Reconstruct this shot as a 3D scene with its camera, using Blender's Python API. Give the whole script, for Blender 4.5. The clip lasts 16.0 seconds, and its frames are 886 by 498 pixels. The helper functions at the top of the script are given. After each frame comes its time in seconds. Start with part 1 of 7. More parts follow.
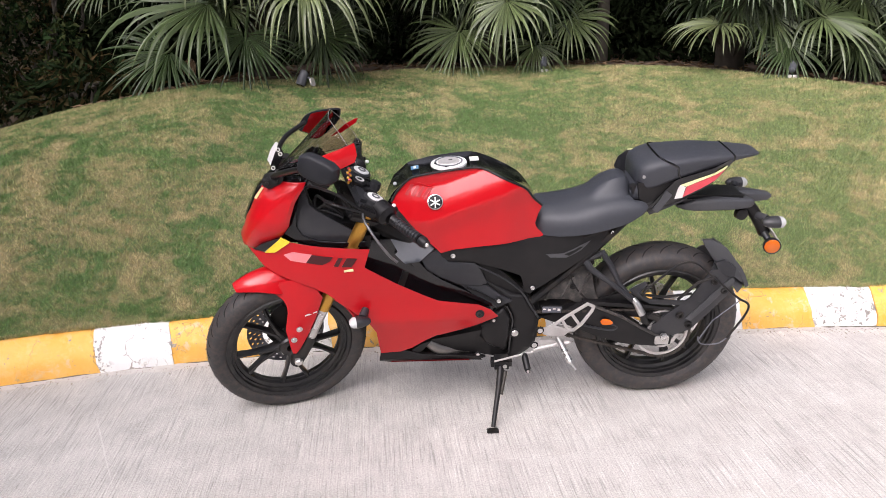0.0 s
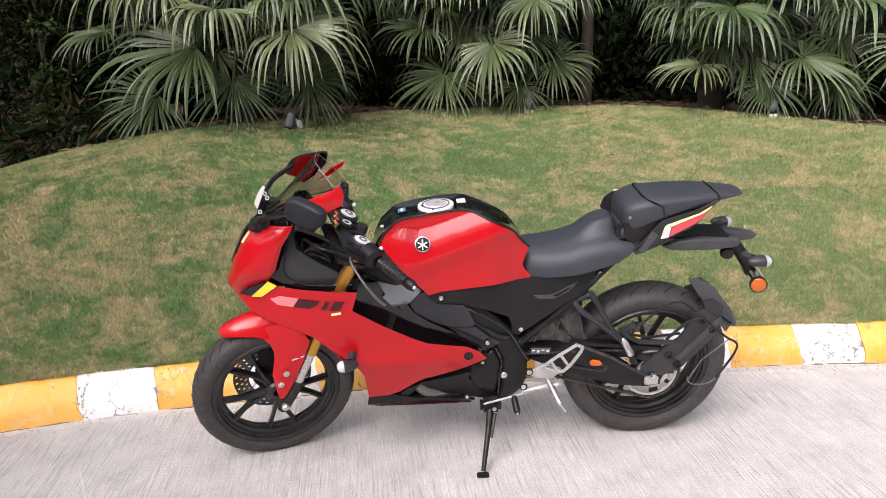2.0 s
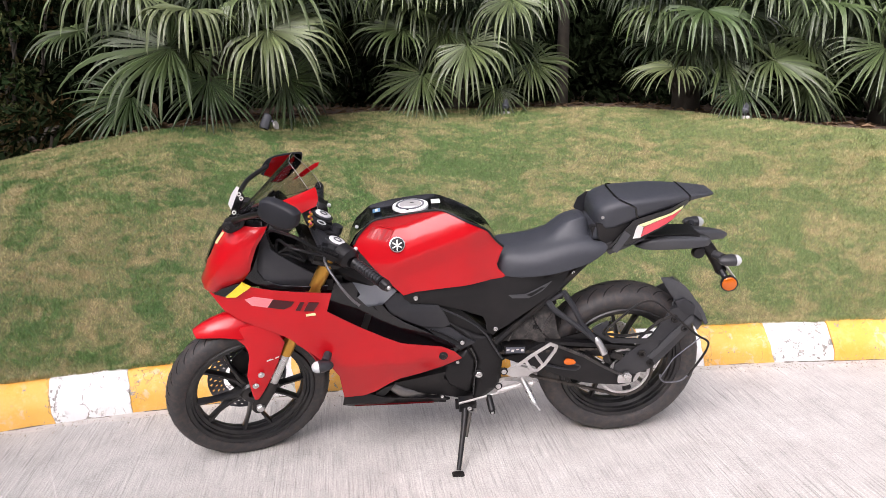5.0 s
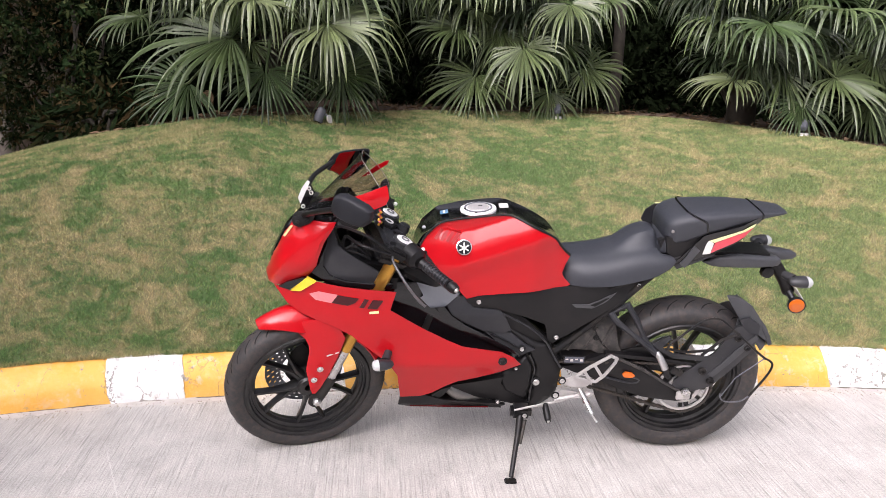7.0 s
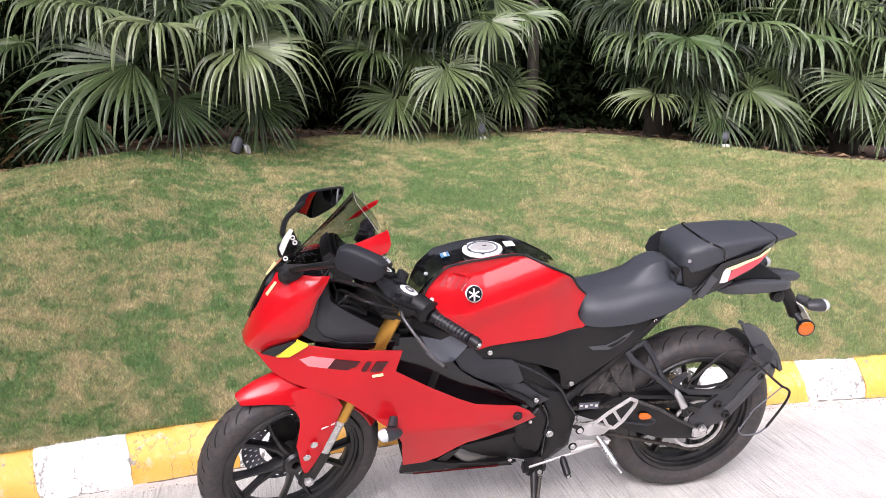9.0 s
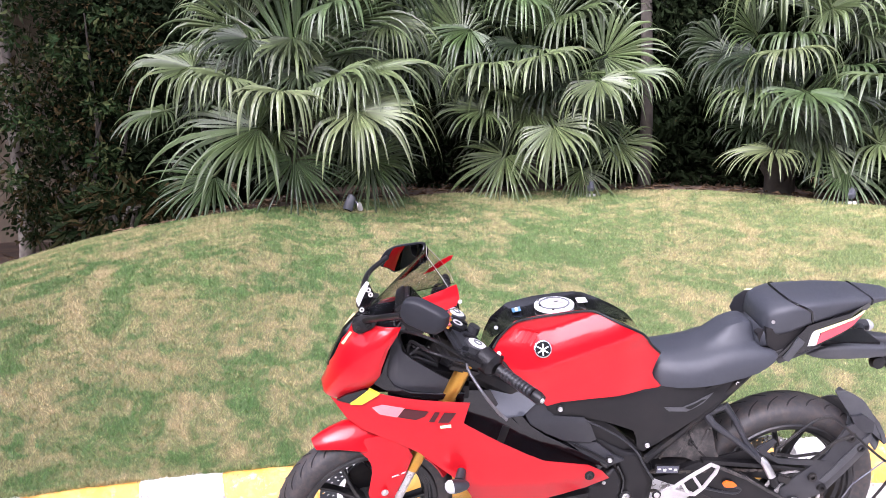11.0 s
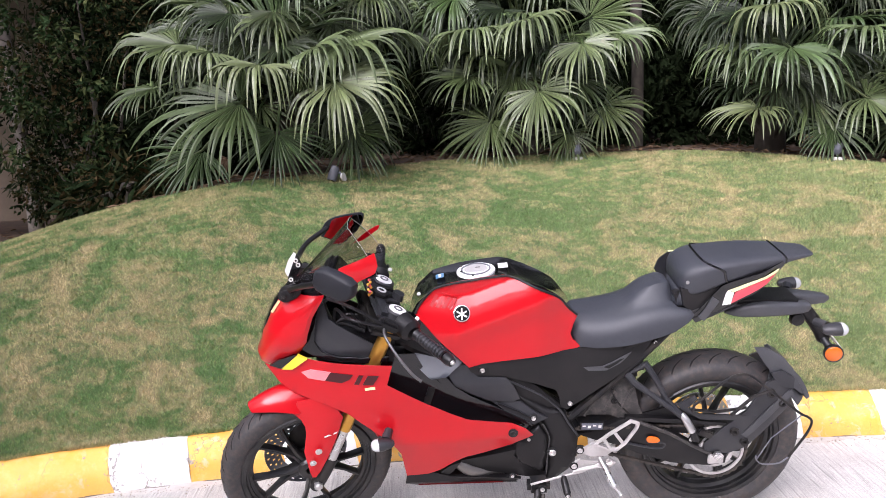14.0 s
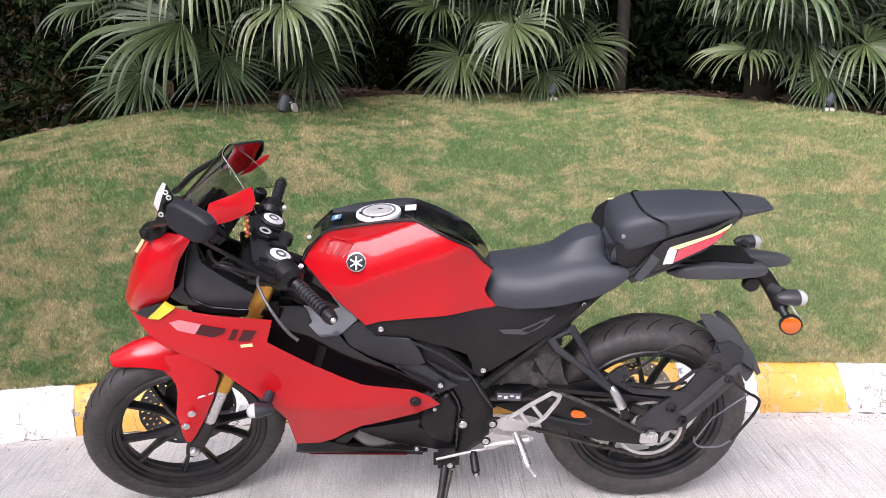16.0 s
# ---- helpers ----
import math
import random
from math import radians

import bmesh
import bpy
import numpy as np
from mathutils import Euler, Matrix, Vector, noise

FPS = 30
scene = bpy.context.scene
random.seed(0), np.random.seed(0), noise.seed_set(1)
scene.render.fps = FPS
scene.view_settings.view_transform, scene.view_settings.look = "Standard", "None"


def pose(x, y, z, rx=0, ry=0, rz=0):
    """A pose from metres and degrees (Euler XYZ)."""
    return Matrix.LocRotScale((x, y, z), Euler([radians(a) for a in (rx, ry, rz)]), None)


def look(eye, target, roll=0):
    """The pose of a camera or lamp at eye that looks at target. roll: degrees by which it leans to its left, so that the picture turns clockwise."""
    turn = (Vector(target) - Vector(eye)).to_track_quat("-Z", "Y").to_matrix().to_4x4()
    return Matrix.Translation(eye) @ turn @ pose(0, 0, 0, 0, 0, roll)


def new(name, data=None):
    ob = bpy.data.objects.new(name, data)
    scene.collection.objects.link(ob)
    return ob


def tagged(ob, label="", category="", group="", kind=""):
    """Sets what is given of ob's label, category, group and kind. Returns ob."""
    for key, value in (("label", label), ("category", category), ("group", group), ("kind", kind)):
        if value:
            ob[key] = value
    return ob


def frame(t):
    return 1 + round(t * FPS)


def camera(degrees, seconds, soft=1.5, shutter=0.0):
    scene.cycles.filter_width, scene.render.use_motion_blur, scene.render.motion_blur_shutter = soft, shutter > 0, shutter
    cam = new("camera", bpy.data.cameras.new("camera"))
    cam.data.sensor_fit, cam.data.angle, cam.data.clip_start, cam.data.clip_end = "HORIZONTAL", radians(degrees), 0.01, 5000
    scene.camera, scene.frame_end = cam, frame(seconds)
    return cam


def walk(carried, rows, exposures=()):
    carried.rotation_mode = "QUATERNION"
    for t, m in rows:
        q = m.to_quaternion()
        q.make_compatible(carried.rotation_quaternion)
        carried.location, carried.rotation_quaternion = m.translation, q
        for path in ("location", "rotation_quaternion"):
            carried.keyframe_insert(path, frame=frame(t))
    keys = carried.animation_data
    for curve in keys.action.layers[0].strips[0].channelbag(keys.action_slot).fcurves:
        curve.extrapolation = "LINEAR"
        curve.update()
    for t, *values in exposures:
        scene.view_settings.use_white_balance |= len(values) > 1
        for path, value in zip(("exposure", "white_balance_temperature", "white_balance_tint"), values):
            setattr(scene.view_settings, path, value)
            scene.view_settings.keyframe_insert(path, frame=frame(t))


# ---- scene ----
from mathutils import geometry

cam = camera(59.6, 16.0, soft=0.6)
PATH = [
    (0, (0.142, 0.099, 1.426), (0.042, 2.004, 0.826), -0.9),
    (0.5, (0.117, 0.105, 1.422), (-0.118, 1.995, 0.813), -0.9),
    (1, (0.13, 0.101, 1.432), (0.005, 2.025, 0.9), -0.4),
    (1.5, (0.14, 0.104, 1.442), (0.11, 2.036, 0.927), -0.1),
    (2, (0.144, 0.106, 1.438), (0.075, 2.04, 0.932), -1.2),
    (2.5, (0.153, 0.1, 1.438), (0.107, 2.036, 0.94), -1.3),
    (3, (0.147, 0.1, 1.438), (0.088, 2.034, 0.931), -0.8),
    (3.5, (0.141, 0.093, 1.436), (0.011, 2.022, 0.926), -0.6),
    (4, (0.17, 0.103, 1.438), (0.16, 2.039, 0.938), -0.8),
    (4.2, (0.165, 0.094, 1.436), (0.163, 2.03, 0.935), -0.9),
    (6.5, (0.153, 0.102, 1.439), (0.071, 2.036, 0.935), -0.1),
    (7, (0.032, 0.106, 1.445), (-0.055, 2.039, 0.94), 1.7),
    (7.5, (-0.149, 0.134, 1.454), (-0.32, 2.059, 0.941), 2.0),
    (8, (-0.25, 0.293, 1.449), (-0.534, 2.209, 0.949), -0.1),
    (8.5, (-0.281, 0.407, 1.451), (-0.169, 2.349, 0.987), -0.6),
    (8.7, (-0.34, 0.409, 1.453), (-0.116, 2.342, 0.993), 0.5),
    (10.8, (-0.218, 0.414, 1.47), (-0.233, 2.378, 1.094), -2.6),
    (11, (-0.168, 0.342, 1.462), (-0.284, 2.314, 1.15), -0.7),
    (11.5, (-0.048, 0.226, 1.489), (-0.268, 2.179, 1.115), -0.2),
    (12, (0.067, 0.226, 1.472), (0.127, 2.177, 1.036), -0.6),
    (12.5, (0.186, 0.272, 1.482), (0.074, 2.224, 1.065), -1.4),
    (13, (0.316, 0.319, 1.464), (0.091, 2.267, 1.067), -2.8),
    (13.5, (0.294, 0.324, 1.461), (0.109, 2.271, 1.043), -3.3),
    (14, (0.175, 0.285, 1.479), (-0.026, 2.234, 1.081), -2.6),
    (14.5, (0.103, 0.257, 1.449), (0.104, 2.214, 1.035), -0.7),
    (15, (0.151, 0.274, 1.425), (0.325, 2.199, 0.91), 0.6),
    (15.5, (0.348, 0.383, 1.432), (0.367, 2.328, 0.969), -0.3),
    (16, (0.405, 0.657, 1.385), (0.212, 2.574, 0.848), -0.3),
]
EXPOSURES = [(0, 0.79, 6500, 10), (7, 0.88, 6450, 11), (8, 0.96, 6400, 11), (8.7, 1.02, 6350, 11), (10.8, 1.68, 5950, 19), (11, 1.65, 5950, 19), (11.5, 1.3, 6100, 16), (12, 1.13, 6150, 14), (13, 1.13, 6150, 14), (14, 1.13, 6150, 14), (15, 0.98, 6250, 13), (16, 0.96, 6200, 12)]
walk(cam, [(t, look(eye, target, roll)) for t, eye, target, roll in PATH], exposures=EXPOSURES)

# ---- light: an overcast sky and a wide, weak sun ----
world = bpy.data.worlds.new("overcast")
scene.world = world
world.use_nodes = True
_wn = world.node_tree.nodes
_sky = _wn.new("ShaderNodeTexSky")
_sky.sky_type, _sky.sun_disc = "NISHITA", False
_sky.sun_elevation, _sky.sun_rotation = radians(42), radians(207)
_sky.air_density, _sky.dust_density = 1.0, 4.0
_hsv = _wn.new("ShaderNodeHueSaturation")
_hsv.inputs["Saturation"].default_value = 0.22
world.node_tree.links.new(_sky.outputs[0], _hsv.inputs["Color"])
_tint = _wn.new("ShaderNodeMix")
_tint.data_type, _tint.blend_type = "RGBA", "MULTIPLY"
_tint.inputs[0].default_value, _tint.inputs[7].default_value = 1.0, (1.03, 0.97, 1.045, 1)
world.node_tree.links.new(_hsv.outputs[0], _tint.inputs[6])
world.node_tree.links.new(_tint.outputs[2], _wn["Background"].inputs["Color"])
_wn["Background"].inputs["Strength"].default_value = 0.15
_sun = new("sun", bpy.data.lights.new("sun", "SUN"))
_sun.data.energy, _sun.data.angle, _sun.data.color = 2.3, radians(60), (1.0, 0.94, 0.95)
_sun.matrix_world = look((-2.0, -3.9, 4.0), (0, 0, 0))
scene.view_settings.exposure = 0.72


# ---- materials ----
def material(name, colour=(0.5, 0.5, 0.5), rough=0.5, metal=0.0, coat=0.0):
    m = bpy.data.materials.new(name)
    m.use_nodes = True
    b = m.node_tree.nodes["Principled BSDF"]
    b.inputs["Base Color"].default_value = (*colour, 1)
    b.inputs["Roughness"].default_value = rough
    b.inputs["Metallic"].default_value = metal
    b.inputs["Coat Weight"].default_value = coat
    b.inputs["Coat Roughness"].default_value = 0.04
    return m


def node(m, kind, **values):
    n = m.node_tree.nodes.new(kind)
    for key, value in values.items():
        n.inputs[key].default_value = value
    return n


def link(m, a, out, b, socket):
    m.node_tree.links.new(a.outputs[out], b.inputs[socket])


def shader(m):
    return m.node_tree.nodes["Principled BSDF"]


def coords(m, scale=(1, 1, 1), turn=0.0, space="Object"):
    """Coordinates in metres, turned and then stretched by scale."""
    c = m.node_tree.nodes.new("ShaderNodeTexCoord")
    g = node(m, "ShaderNodeMapping", Scale=scale)
    if turn:
        first = node(m, "ShaderNodeMapping", Rotation=(0, 0, radians(turn)))
        link(m, c, space, first, "Vector")
        link(m, first, "Vector", g, "Vector")
    else:
        link(m, c, space, g, "Vector")
    return g


def noise_tex(m, scale, detail=4.0, rough=0.55, at=None, distortion=0.0):
    n = node(m, "ShaderNodeTexNoise", Scale=scale, Detail=detail, Roughness=rough, Distortion=distortion)
    link(m, at or coords(m), "Vector", n, "Vector")
    return n


def ramp(m, source, stops, out="Fac"):
    r = m.node_tree.nodes.new("ShaderNodeValToRGB")
    e = r.color_ramp.elements
    while len(e) < len(stops):
        e.new(0.5)
    for slot, (at, c) in zip(e, stops):
        slot.position = at
        slot.color = (*c, 1) if isinstance(c, tuple) else (c, c, c, 1)
    link(m, source, out, r, "Fac")
    return r


def mix(m, fac, a, b, how="MIX", amount=1.0):
    """Mixes two colours: each a node with a colour output or a plain colour; fac a node or a number."""
    x = m.node_tree.nodes.new("ShaderNodeMix")
    x.data_type, x.blend_type = "RGBA", how
    for slot, v in ((0, fac), (6, a), (7, b)):
        if isinstance(v, bpy.types.Node):
            out = next(o for o in v.outputs if o.enabled and (o.type == "RGBA" or slot == 0))
            m.node_tree.links.new(out, x.inputs[slot])
        else:
            x.inputs[slot].default_value = (*v, 1) if isinstance(v, tuple) else v
    return x


def paint(m, source):
    out = next(o for o in source.outputs if o.enabled and o.type == "RGBA")
    m.node_tree.links.new(out, shader(m).inputs["Base Color"])
    return m


def rough_by(m, source, low, high, out="Fac"):
    r = node(m, "ShaderNodeMapRange")
    r.inputs["To Min"].default_value, r.inputs["To Max"].default_value = low, high
    link(m, source, out, r, "Value")
    link(m, r, "Result", shader(m), "Roughness")
    return m


def bump(m, source, strength, distance, out="Fac"):
    b = node(m, "ShaderNodeBump", Strength=strength, Distance=distance)
    link(m, source, out, b, "Height")
    last = shader(m).inputs["Normal"]
    if last.is_linked:
        m.node_tree.links.new(last.links[0].from_socket, b.inputs["Normal"])
    link(m, b, "Normal", shader(m), "Normal")
    return m


def dusty(name, colour, rough, dust=(0.32, 0.29, 0.25), amount=0.35, scale=9.0, metal=0.0, coat=0.0, grain=0.0, shine=0.5):
    """A surface with patchy dust and a fine grain."""
    m = material(name, colour, rough, metal, coat)
    big, fine = noise_tex(m, scale, 5), noise_tex(m, scale * 14, 3)
    patch = ramp(m, big, [(0.42, 0.0), (0.75, amount)])
    paint(m, mix(m, patch, mix(m, fine, tuple(c * 0.85 for c in colour), tuple(min(1, c * 1.12) for c in colour)), dust))
    rough_by(m, big, max(0.02, rough - 0.08), min(1, rough + 0.15))
    shader(m).inputs["Specular IOR Level"].default_value = shine
    if grain:
        bump(m, noise_tex(m, 700, 2), grain, 0.0006)
    return m


def concrete_material():
    m = material("concrete", rough=0.88)
    at = coords(m)
    wide = noise_tex(m, 0.55, 4, 0.6, at)
    spots = noise_tex(m, 7, 6, 0.65, at)
    # broom lines drawn across the road, broken and wandering
    lines = noise_tex(m, 1.0, 3, 0.6, coords(m, (150, 4.0, 1), -8), 0.35)
    fine = noise_tex(m, 1.0, 3, 0.6, coords(m, (260, 12, 1), -8), 0.2)
    base = ramp(m, wide, [(0.32, (0.42, 0.402, 0.377)), (0.55, (0.50, 0.480, 0.454)), (0.75, (0.555, 0.527, 0.497))])
    # darker towards -x, paler towards +x
    where = m.node_tree.nodes.new("ShaderNodeSeparateXYZ")
    link(m, at, "Vector", where, "Vector")
    along_x = node(m, "ShaderNodeMapRange")
    along_x.inputs["From Min"].default_value, along_x.inputs["From Max"].default_value = -2.0, 1.6
    link(m, where, "X", along_x, "Value")
    base = mix(m, 1.0, base, mix(m, along_x, (0.86, 0.87, 0.86), (1.14, 1.13, 1.12)), "MULTIPLY")
    c = mix(m, 0.5, base, ramp(m, spots, [(0.3, 0.36), (0.5, 0.5), (0.75, 0.63)]), "OVERLAY")
    groove = ramp(m, lines, [(0.35, 0.68), (0.45, 0.97), (0.56, 1.0), (0.66, 1.18)])
    patchy = ramp(m, noise_tex(m, 2.0, 5, 0.6, at), [(0.36, 0.25), (0.58, 1.0)])
    c = mix(m, patchy, c, mix(m, 1.0, c, groove, "MULTIPLY"))
    c = mix(m, 0.30, c, mix(m, 1.0, c, ramp(m, fine, [(0.3, 0.62), (0.7, 1.32)]), "MULTIPLY"))
    sand = ramp(m, noise_tex(m, 150, 4, 0.7, at), [(0.32, 0.66), (0.5, 1.0), (0.68, 1.26)])
    c = mix(m, 0.7, c, mix(m, 1.0, c, sand, "MULTIPLY"))
    scrape = ramp(m, noise_tex(m, 3.2, 8, 0.75, at, 0.6), [(0.64, 0.0), (0.71, 0.55)])
    c = mix(m, scrape, c, (0.72, 0.70, 0.67))
    # long pale scratches that cross the broom lines
    for turn, off in ((-32, 0.0), (48, 5.0), (14, 9.0)):
        g = coords(m, (46, 0.55, 1), turn)
        g.inputs["Location"].default_value = (off, off, 0)
        thin = ramp(m, noise_tex(m, 1.0, 2, 0.4, g, 0.15), [(0.75, 0.0), (0.78, 0.25)])
        c = mix(m, thin, c, (0.76, 0.74, 0.71))
    speck = ramp(m, noise_tex(m, 55, 2, 0.5, at), [(0.24, 0.5), (0.29, 0.0)])
    paint(m, mix(m, speck, c, (0.22, 0.20, 0.175)))
    bump(m, lines, 0.5, 0.004)
    return bump(m, noise_tex(m, 120, 4, 0.65, at), 0.5, 0.003)


def kerb_paint(name, colour, deep, pale, chips, blot):
    """Thick old paint on cast concrete, brushed on in uneven coats, cracked, stained and chipped in clusters."""
    m = material(name, rough=0.55)
    at = coords(m, space="Object")
    tone = noise_tex(m, 5, 6, 0.65, at)
    c = mix(m, ramp(m, tone, [(0.36, 0.0), (0.62, 1.0)]), deep, colour)
    c = mix(m, ramp(m, noise_tex(m, 17, 5, 0.65, at), [(0.5, 0.0), (0.74, 0.7)]), c, pale)
    worn = ramp(m, noise_tex(m, 3.6, 3, 0.55, at), [(0.43, 0.0), (0.52, 1.0)])
    fine = noise_tex(m, 30, 7, 0.72, at, 0.5)
    chip = mix(m, 1.0, ramp(m, fine, [(chips, 0.0), (chips + 0.02, 1.0)]), worn, "MULTIPLY")
    bare = mix(m, noise_tex(m, 90, 3, 0.6, at), (0.10, 0.095, 0.09), (0.40, 0.37, 0.33))
    c = mix(m, chip, c, bare)
    scuff = mix(m, 1.0, ramp(m, noise_tex(m, 13, 6, 0.7, at, 0.8), [(0.56, 0.0), (0.62, blot)]), ramp(m, noise_tex(m, 2.2, 2, 0.5, at), [(0.48, 0.0), (0.58, 1.0)]), "MULTIPLY")
    c = mix(m, scuff, c, mix(m, fine, (0.46, 0.40, 0.33), (0.74, 0.68, 0.58)))
    line = node(m, "ShaderNodeTexVoronoi", Scale=3.4)
    line.feature = "DISTANCE_TO_EDGE"
    warp = m.node_tree.nodes.new("ShaderNodeVectorMath")
    warp.operation = "MULTIPLY_ADD"
    link(m, noise_tex(m, 9, 4, 0.6, at), "Color", warp, 0)
    warp.inputs[1].default_value = (0.22, 0.22, 0.22)
    link(m, coords(m, (1.5, 1, 0.6)), "Vector", warp, 2)
    link(m, warp, "Vector", line, "Vector")
    crack = mix(m, 1.0, ramp(m, line, [(0.004, 1.0), (0.010, 0.0)], "Distance"), ramp(m, tone, [(0.46, 0.0), (0.56, 0.8)]), "MULTIPLY")
    c = mix(m, crack, c, (0.16, 0.12, 0.085))
    grime = ramp(m, noise_tex(m, 4.1, 8, 0.75, at), [(0.52, 0.0), (0.74, 0.32)])
    paint(m, mix(m, grime, c, mix(m, 0.5, c, (0.34, 0.28, 0.21))))
    bump(m, chip, -0.7, 0.004, 2)
    return bump(m, noise_tex(m, 45, 6, 0.7, at), 0.6, 0.005)


def lawn_colour(m, dark=1.0):
    """Mown grass in which dry straw patches lie in long curling bands; greener and lighter towards the far end of the
    road.
    """
    at = coords(m, (1.0, 1.2, 1.0))
    bands = noise_tex(m, 1.7, 4, 0.6, at, 1.4)
    small = noise_tex(m, 9.0, 6, 0.7, at, 0.8)
    both = mix(m, 0.50, bands, small)
    where = m.node_tree.nodes.new("ShaderNodeSeparateXYZ")
    link(m, at, "Vector", where, "Vector")
    side = node(m, "ShaderNodeMapRange")
    side.inputs["From Min"].default_value, side.inputs["From Max"].default_value = -2.0, 3.0
    side.inputs["To Min"].default_value, side.inputs["To Max"].default_value = 0.006, -0.012
    link(m, where, "X", side, "Value")
    total = m.node_tree.nodes.new("ShaderNodeMath")
    link(m, both, 2, total, 0)
    link(m, side, "Result", total, 1)
    fleck = ramp(m, noise_tex(m, 42, 5, 0.7, at), [(0.34, 0.0), (0.66, 1.0)])
    green = mix(m, noise_tex(m, 1.9, 3, 0.5, at), (0.030 * dark, 0.080 * dark, 0.022 * dark), (0.082 * dark, 0.136 * dark, 0.039 * dark))
    far_end = node(m, "ShaderNodeMapRange")
    far_end.inputs["From Min"].default_value, far_end.inputs["From Max"].default_value = -0.4, 2.6
    link(m, where, "X", far_end, "Value")
    young = mix(m, noise_tex(m, 2.6, 4, 0.6, at, 0.6), (0.066 * dark, 0.110 * dark, 0.036 * dark), (0.165 * dark, 0.180 * dark, 0.074 * dark))
    green = mix(m, far_end, green, young)
    dry = mix(m, small, (0.20 * dark, 0.162 * dark, 0.080 * dark), (0.32 * dark, 0.252 * dark, 0.140 * dark))
    patch = mix(m, 0.16, ramp(m, total, [(0.42, 0.0), (0.48, 0.12), (0.52, 0.50), (0.58, 0.86)], "Value"), fleck, "LINEAR_LIGHT")
    return mix(m, patch, green, dry)


def lawn_material():
    m = material("lawn_earth", rough=0.95)
    c = lawn_colour(m, 0.85)
    paint(m, mix(m, 0.5, c, ramp(m, noise_tex(m, 220, 3), [(0.35, 0.35), (0.65, 0.65)]), "OVERLAY"))
    return bump(m, noise_tex(m, 130, 4), 0.3, 0.006)


def grass_material():
    m = material("grass_blade", rough=0.6)
    c = lawn_colour(m, 2.0)
    info = m.node_tree.nodes.new("ShaderNodeNewGeometry")
    vary = ramp(m, info, [(0.0, 0.55), (0.5, 0.95), (1.0, 1.4)], "Random Per Island")
    paint(m, mix(m, 1.0, c, vary, "MULTIPLY"))
    shader(m).inputs["Specular IOR Level"].default_value = 0.3
    return m


def leaf_material(name, young, old, rough=0.42, shine=0.5, by_leaf=False):
    """Foliage: each leaf or clump a little different, with streaks along it."""
    m = material(name, rough=rough)
    info = m.node_tree.nodes.new("ShaderNodeObjectInfo")
    geo = m.node_tree.nodes.new("ShaderNodeNewGeometry")
    pick = ramp(m, geo, [(0.5, 0.0), (0.95, 1.0)], "Random Per Island") if by_leaf else ramp(m, info, [(0.0, 0.0), (1.0, 1.0)], "Random")
    c = mix(m, pick, young, old)
    c = mix(m, 1.0, c, ramp(m, geo, [(0.0, 0.6), (1.0, 1.4)], "Random Per Island"), "MULTIPLY")
    tip = ramp(m, noise_tex(m, 14, 4, 0.6), [(0.62, 0.0), (0.8, 0.5)])
    paint(m, mix(m, tip, c, (0.20, 0.18, 0.09)))
    shader(m).inputs["Specular IOR Level"].default_value = shine
    return m


CONCRETE = concrete_material()
KERB_YELLOW = kerb_paint("kerb_yellow", (0.80, 0.45, 0.10), (0.77, 0.38, 0.05), (0.82, 0.55, 0.22), 0.605, 0.5)
KERB_WHITE = kerb_paint("kerb_white", (0.80, 0.79, 0.78), (0.74, 0.73, 0.71), (0.84, 0.83, 0.82), 0.545, 0.3)
LAWN, GRASS = lawn_material(), grass_material()
PALM_LEAF = leaf_material("palm_leaf", (0.050, 0.082, 0.026), (0.110, 0.134, 0.055), 0.42, 0.55)
# darker green that puts shade into the colour of lower and rear fans
PALM_SHADED = leaf_material("palm_leaf_shaded", (0.032, 0.056, 0.017), (0.068, 0.090, 0.032), 0.45, 0.42)
# darker still: the shade inside the crowns is mixed into this green
PALM_DEEP_SHADE = leaf_material("palm_leaf_deep_shade", (0.014, 0.024, 0.009), (0.032, 0.044, 0.017), 0.5, 0.3)
# near-black green: the planting's deep shade is put into the leaf colour
SHADED_LEAF = leaf_material("shaded_leaf", (0.006, 0.011, 0.005), (0.015, 0.022, 0.009), 0.8, 0.03)
SHRUB_OLIVE = leaf_material("shrub_olive_leaf", (0.030, 0.036, 0.014), (0.085, 0.068, 0.034), 0.65, 0.15)
SHRUB_BROWN = leaf_material("shrub_brown_leaf", (0.009, 0.018, 0.005), (0.042, 0.028, 0.012), 0.7, 0.06, True)
SHRUB_GREEN = leaf_material("shrub_green_leaf", (0.018, 0.036, 0.011), (0.048, 0.056, 0.020), 0.65, 0.08, True)
MORTAR = dusty("mortar", (0.50, 0.475, 0.44), 0.92, (0.34, 0.31, 0.27), 0.6, 24, grain=0.8)
DIRT = dusty("dirt", (0.10, 0.085, 0.065), 0.95, (0.22, 0.19, 0.15), 0.7, 40, grain=0.8)
GRIT = dusty("grit", (0.26, 0.22, 0.18), 0.9, (0.5, 0.46, 0.4), 0.6, 30)
HEDGE_LEAF = leaf_material("hedge_leaf", (0.022, 0.042, 0.016), (0.05, 0.075, 0.03), 0.5, 0.3)
DRY_LEAF = leaf_material("dry_leaf", (0.11, 0.065, 0.04), (0.19, 0.13, 0.075), 0.85, 0.2)
BARK = dusty("bark", (0.105, 0.088, 0.075), 0.9, (0.30, 0.27, 0.23), 0.6, 12, grain=0.5)
PALM_BARK = dusty("palm_bark", (0.045, 0.038, 0.03), 0.9, (0.10, 0.085, 0.065), 0.6, 12, grain=0.5)
SOIL = dusty("soil", (0.075, 0.05, 0.035), 0.95, (0.19, 0.12, 0.08), 0.7, 4, grain=0.6)
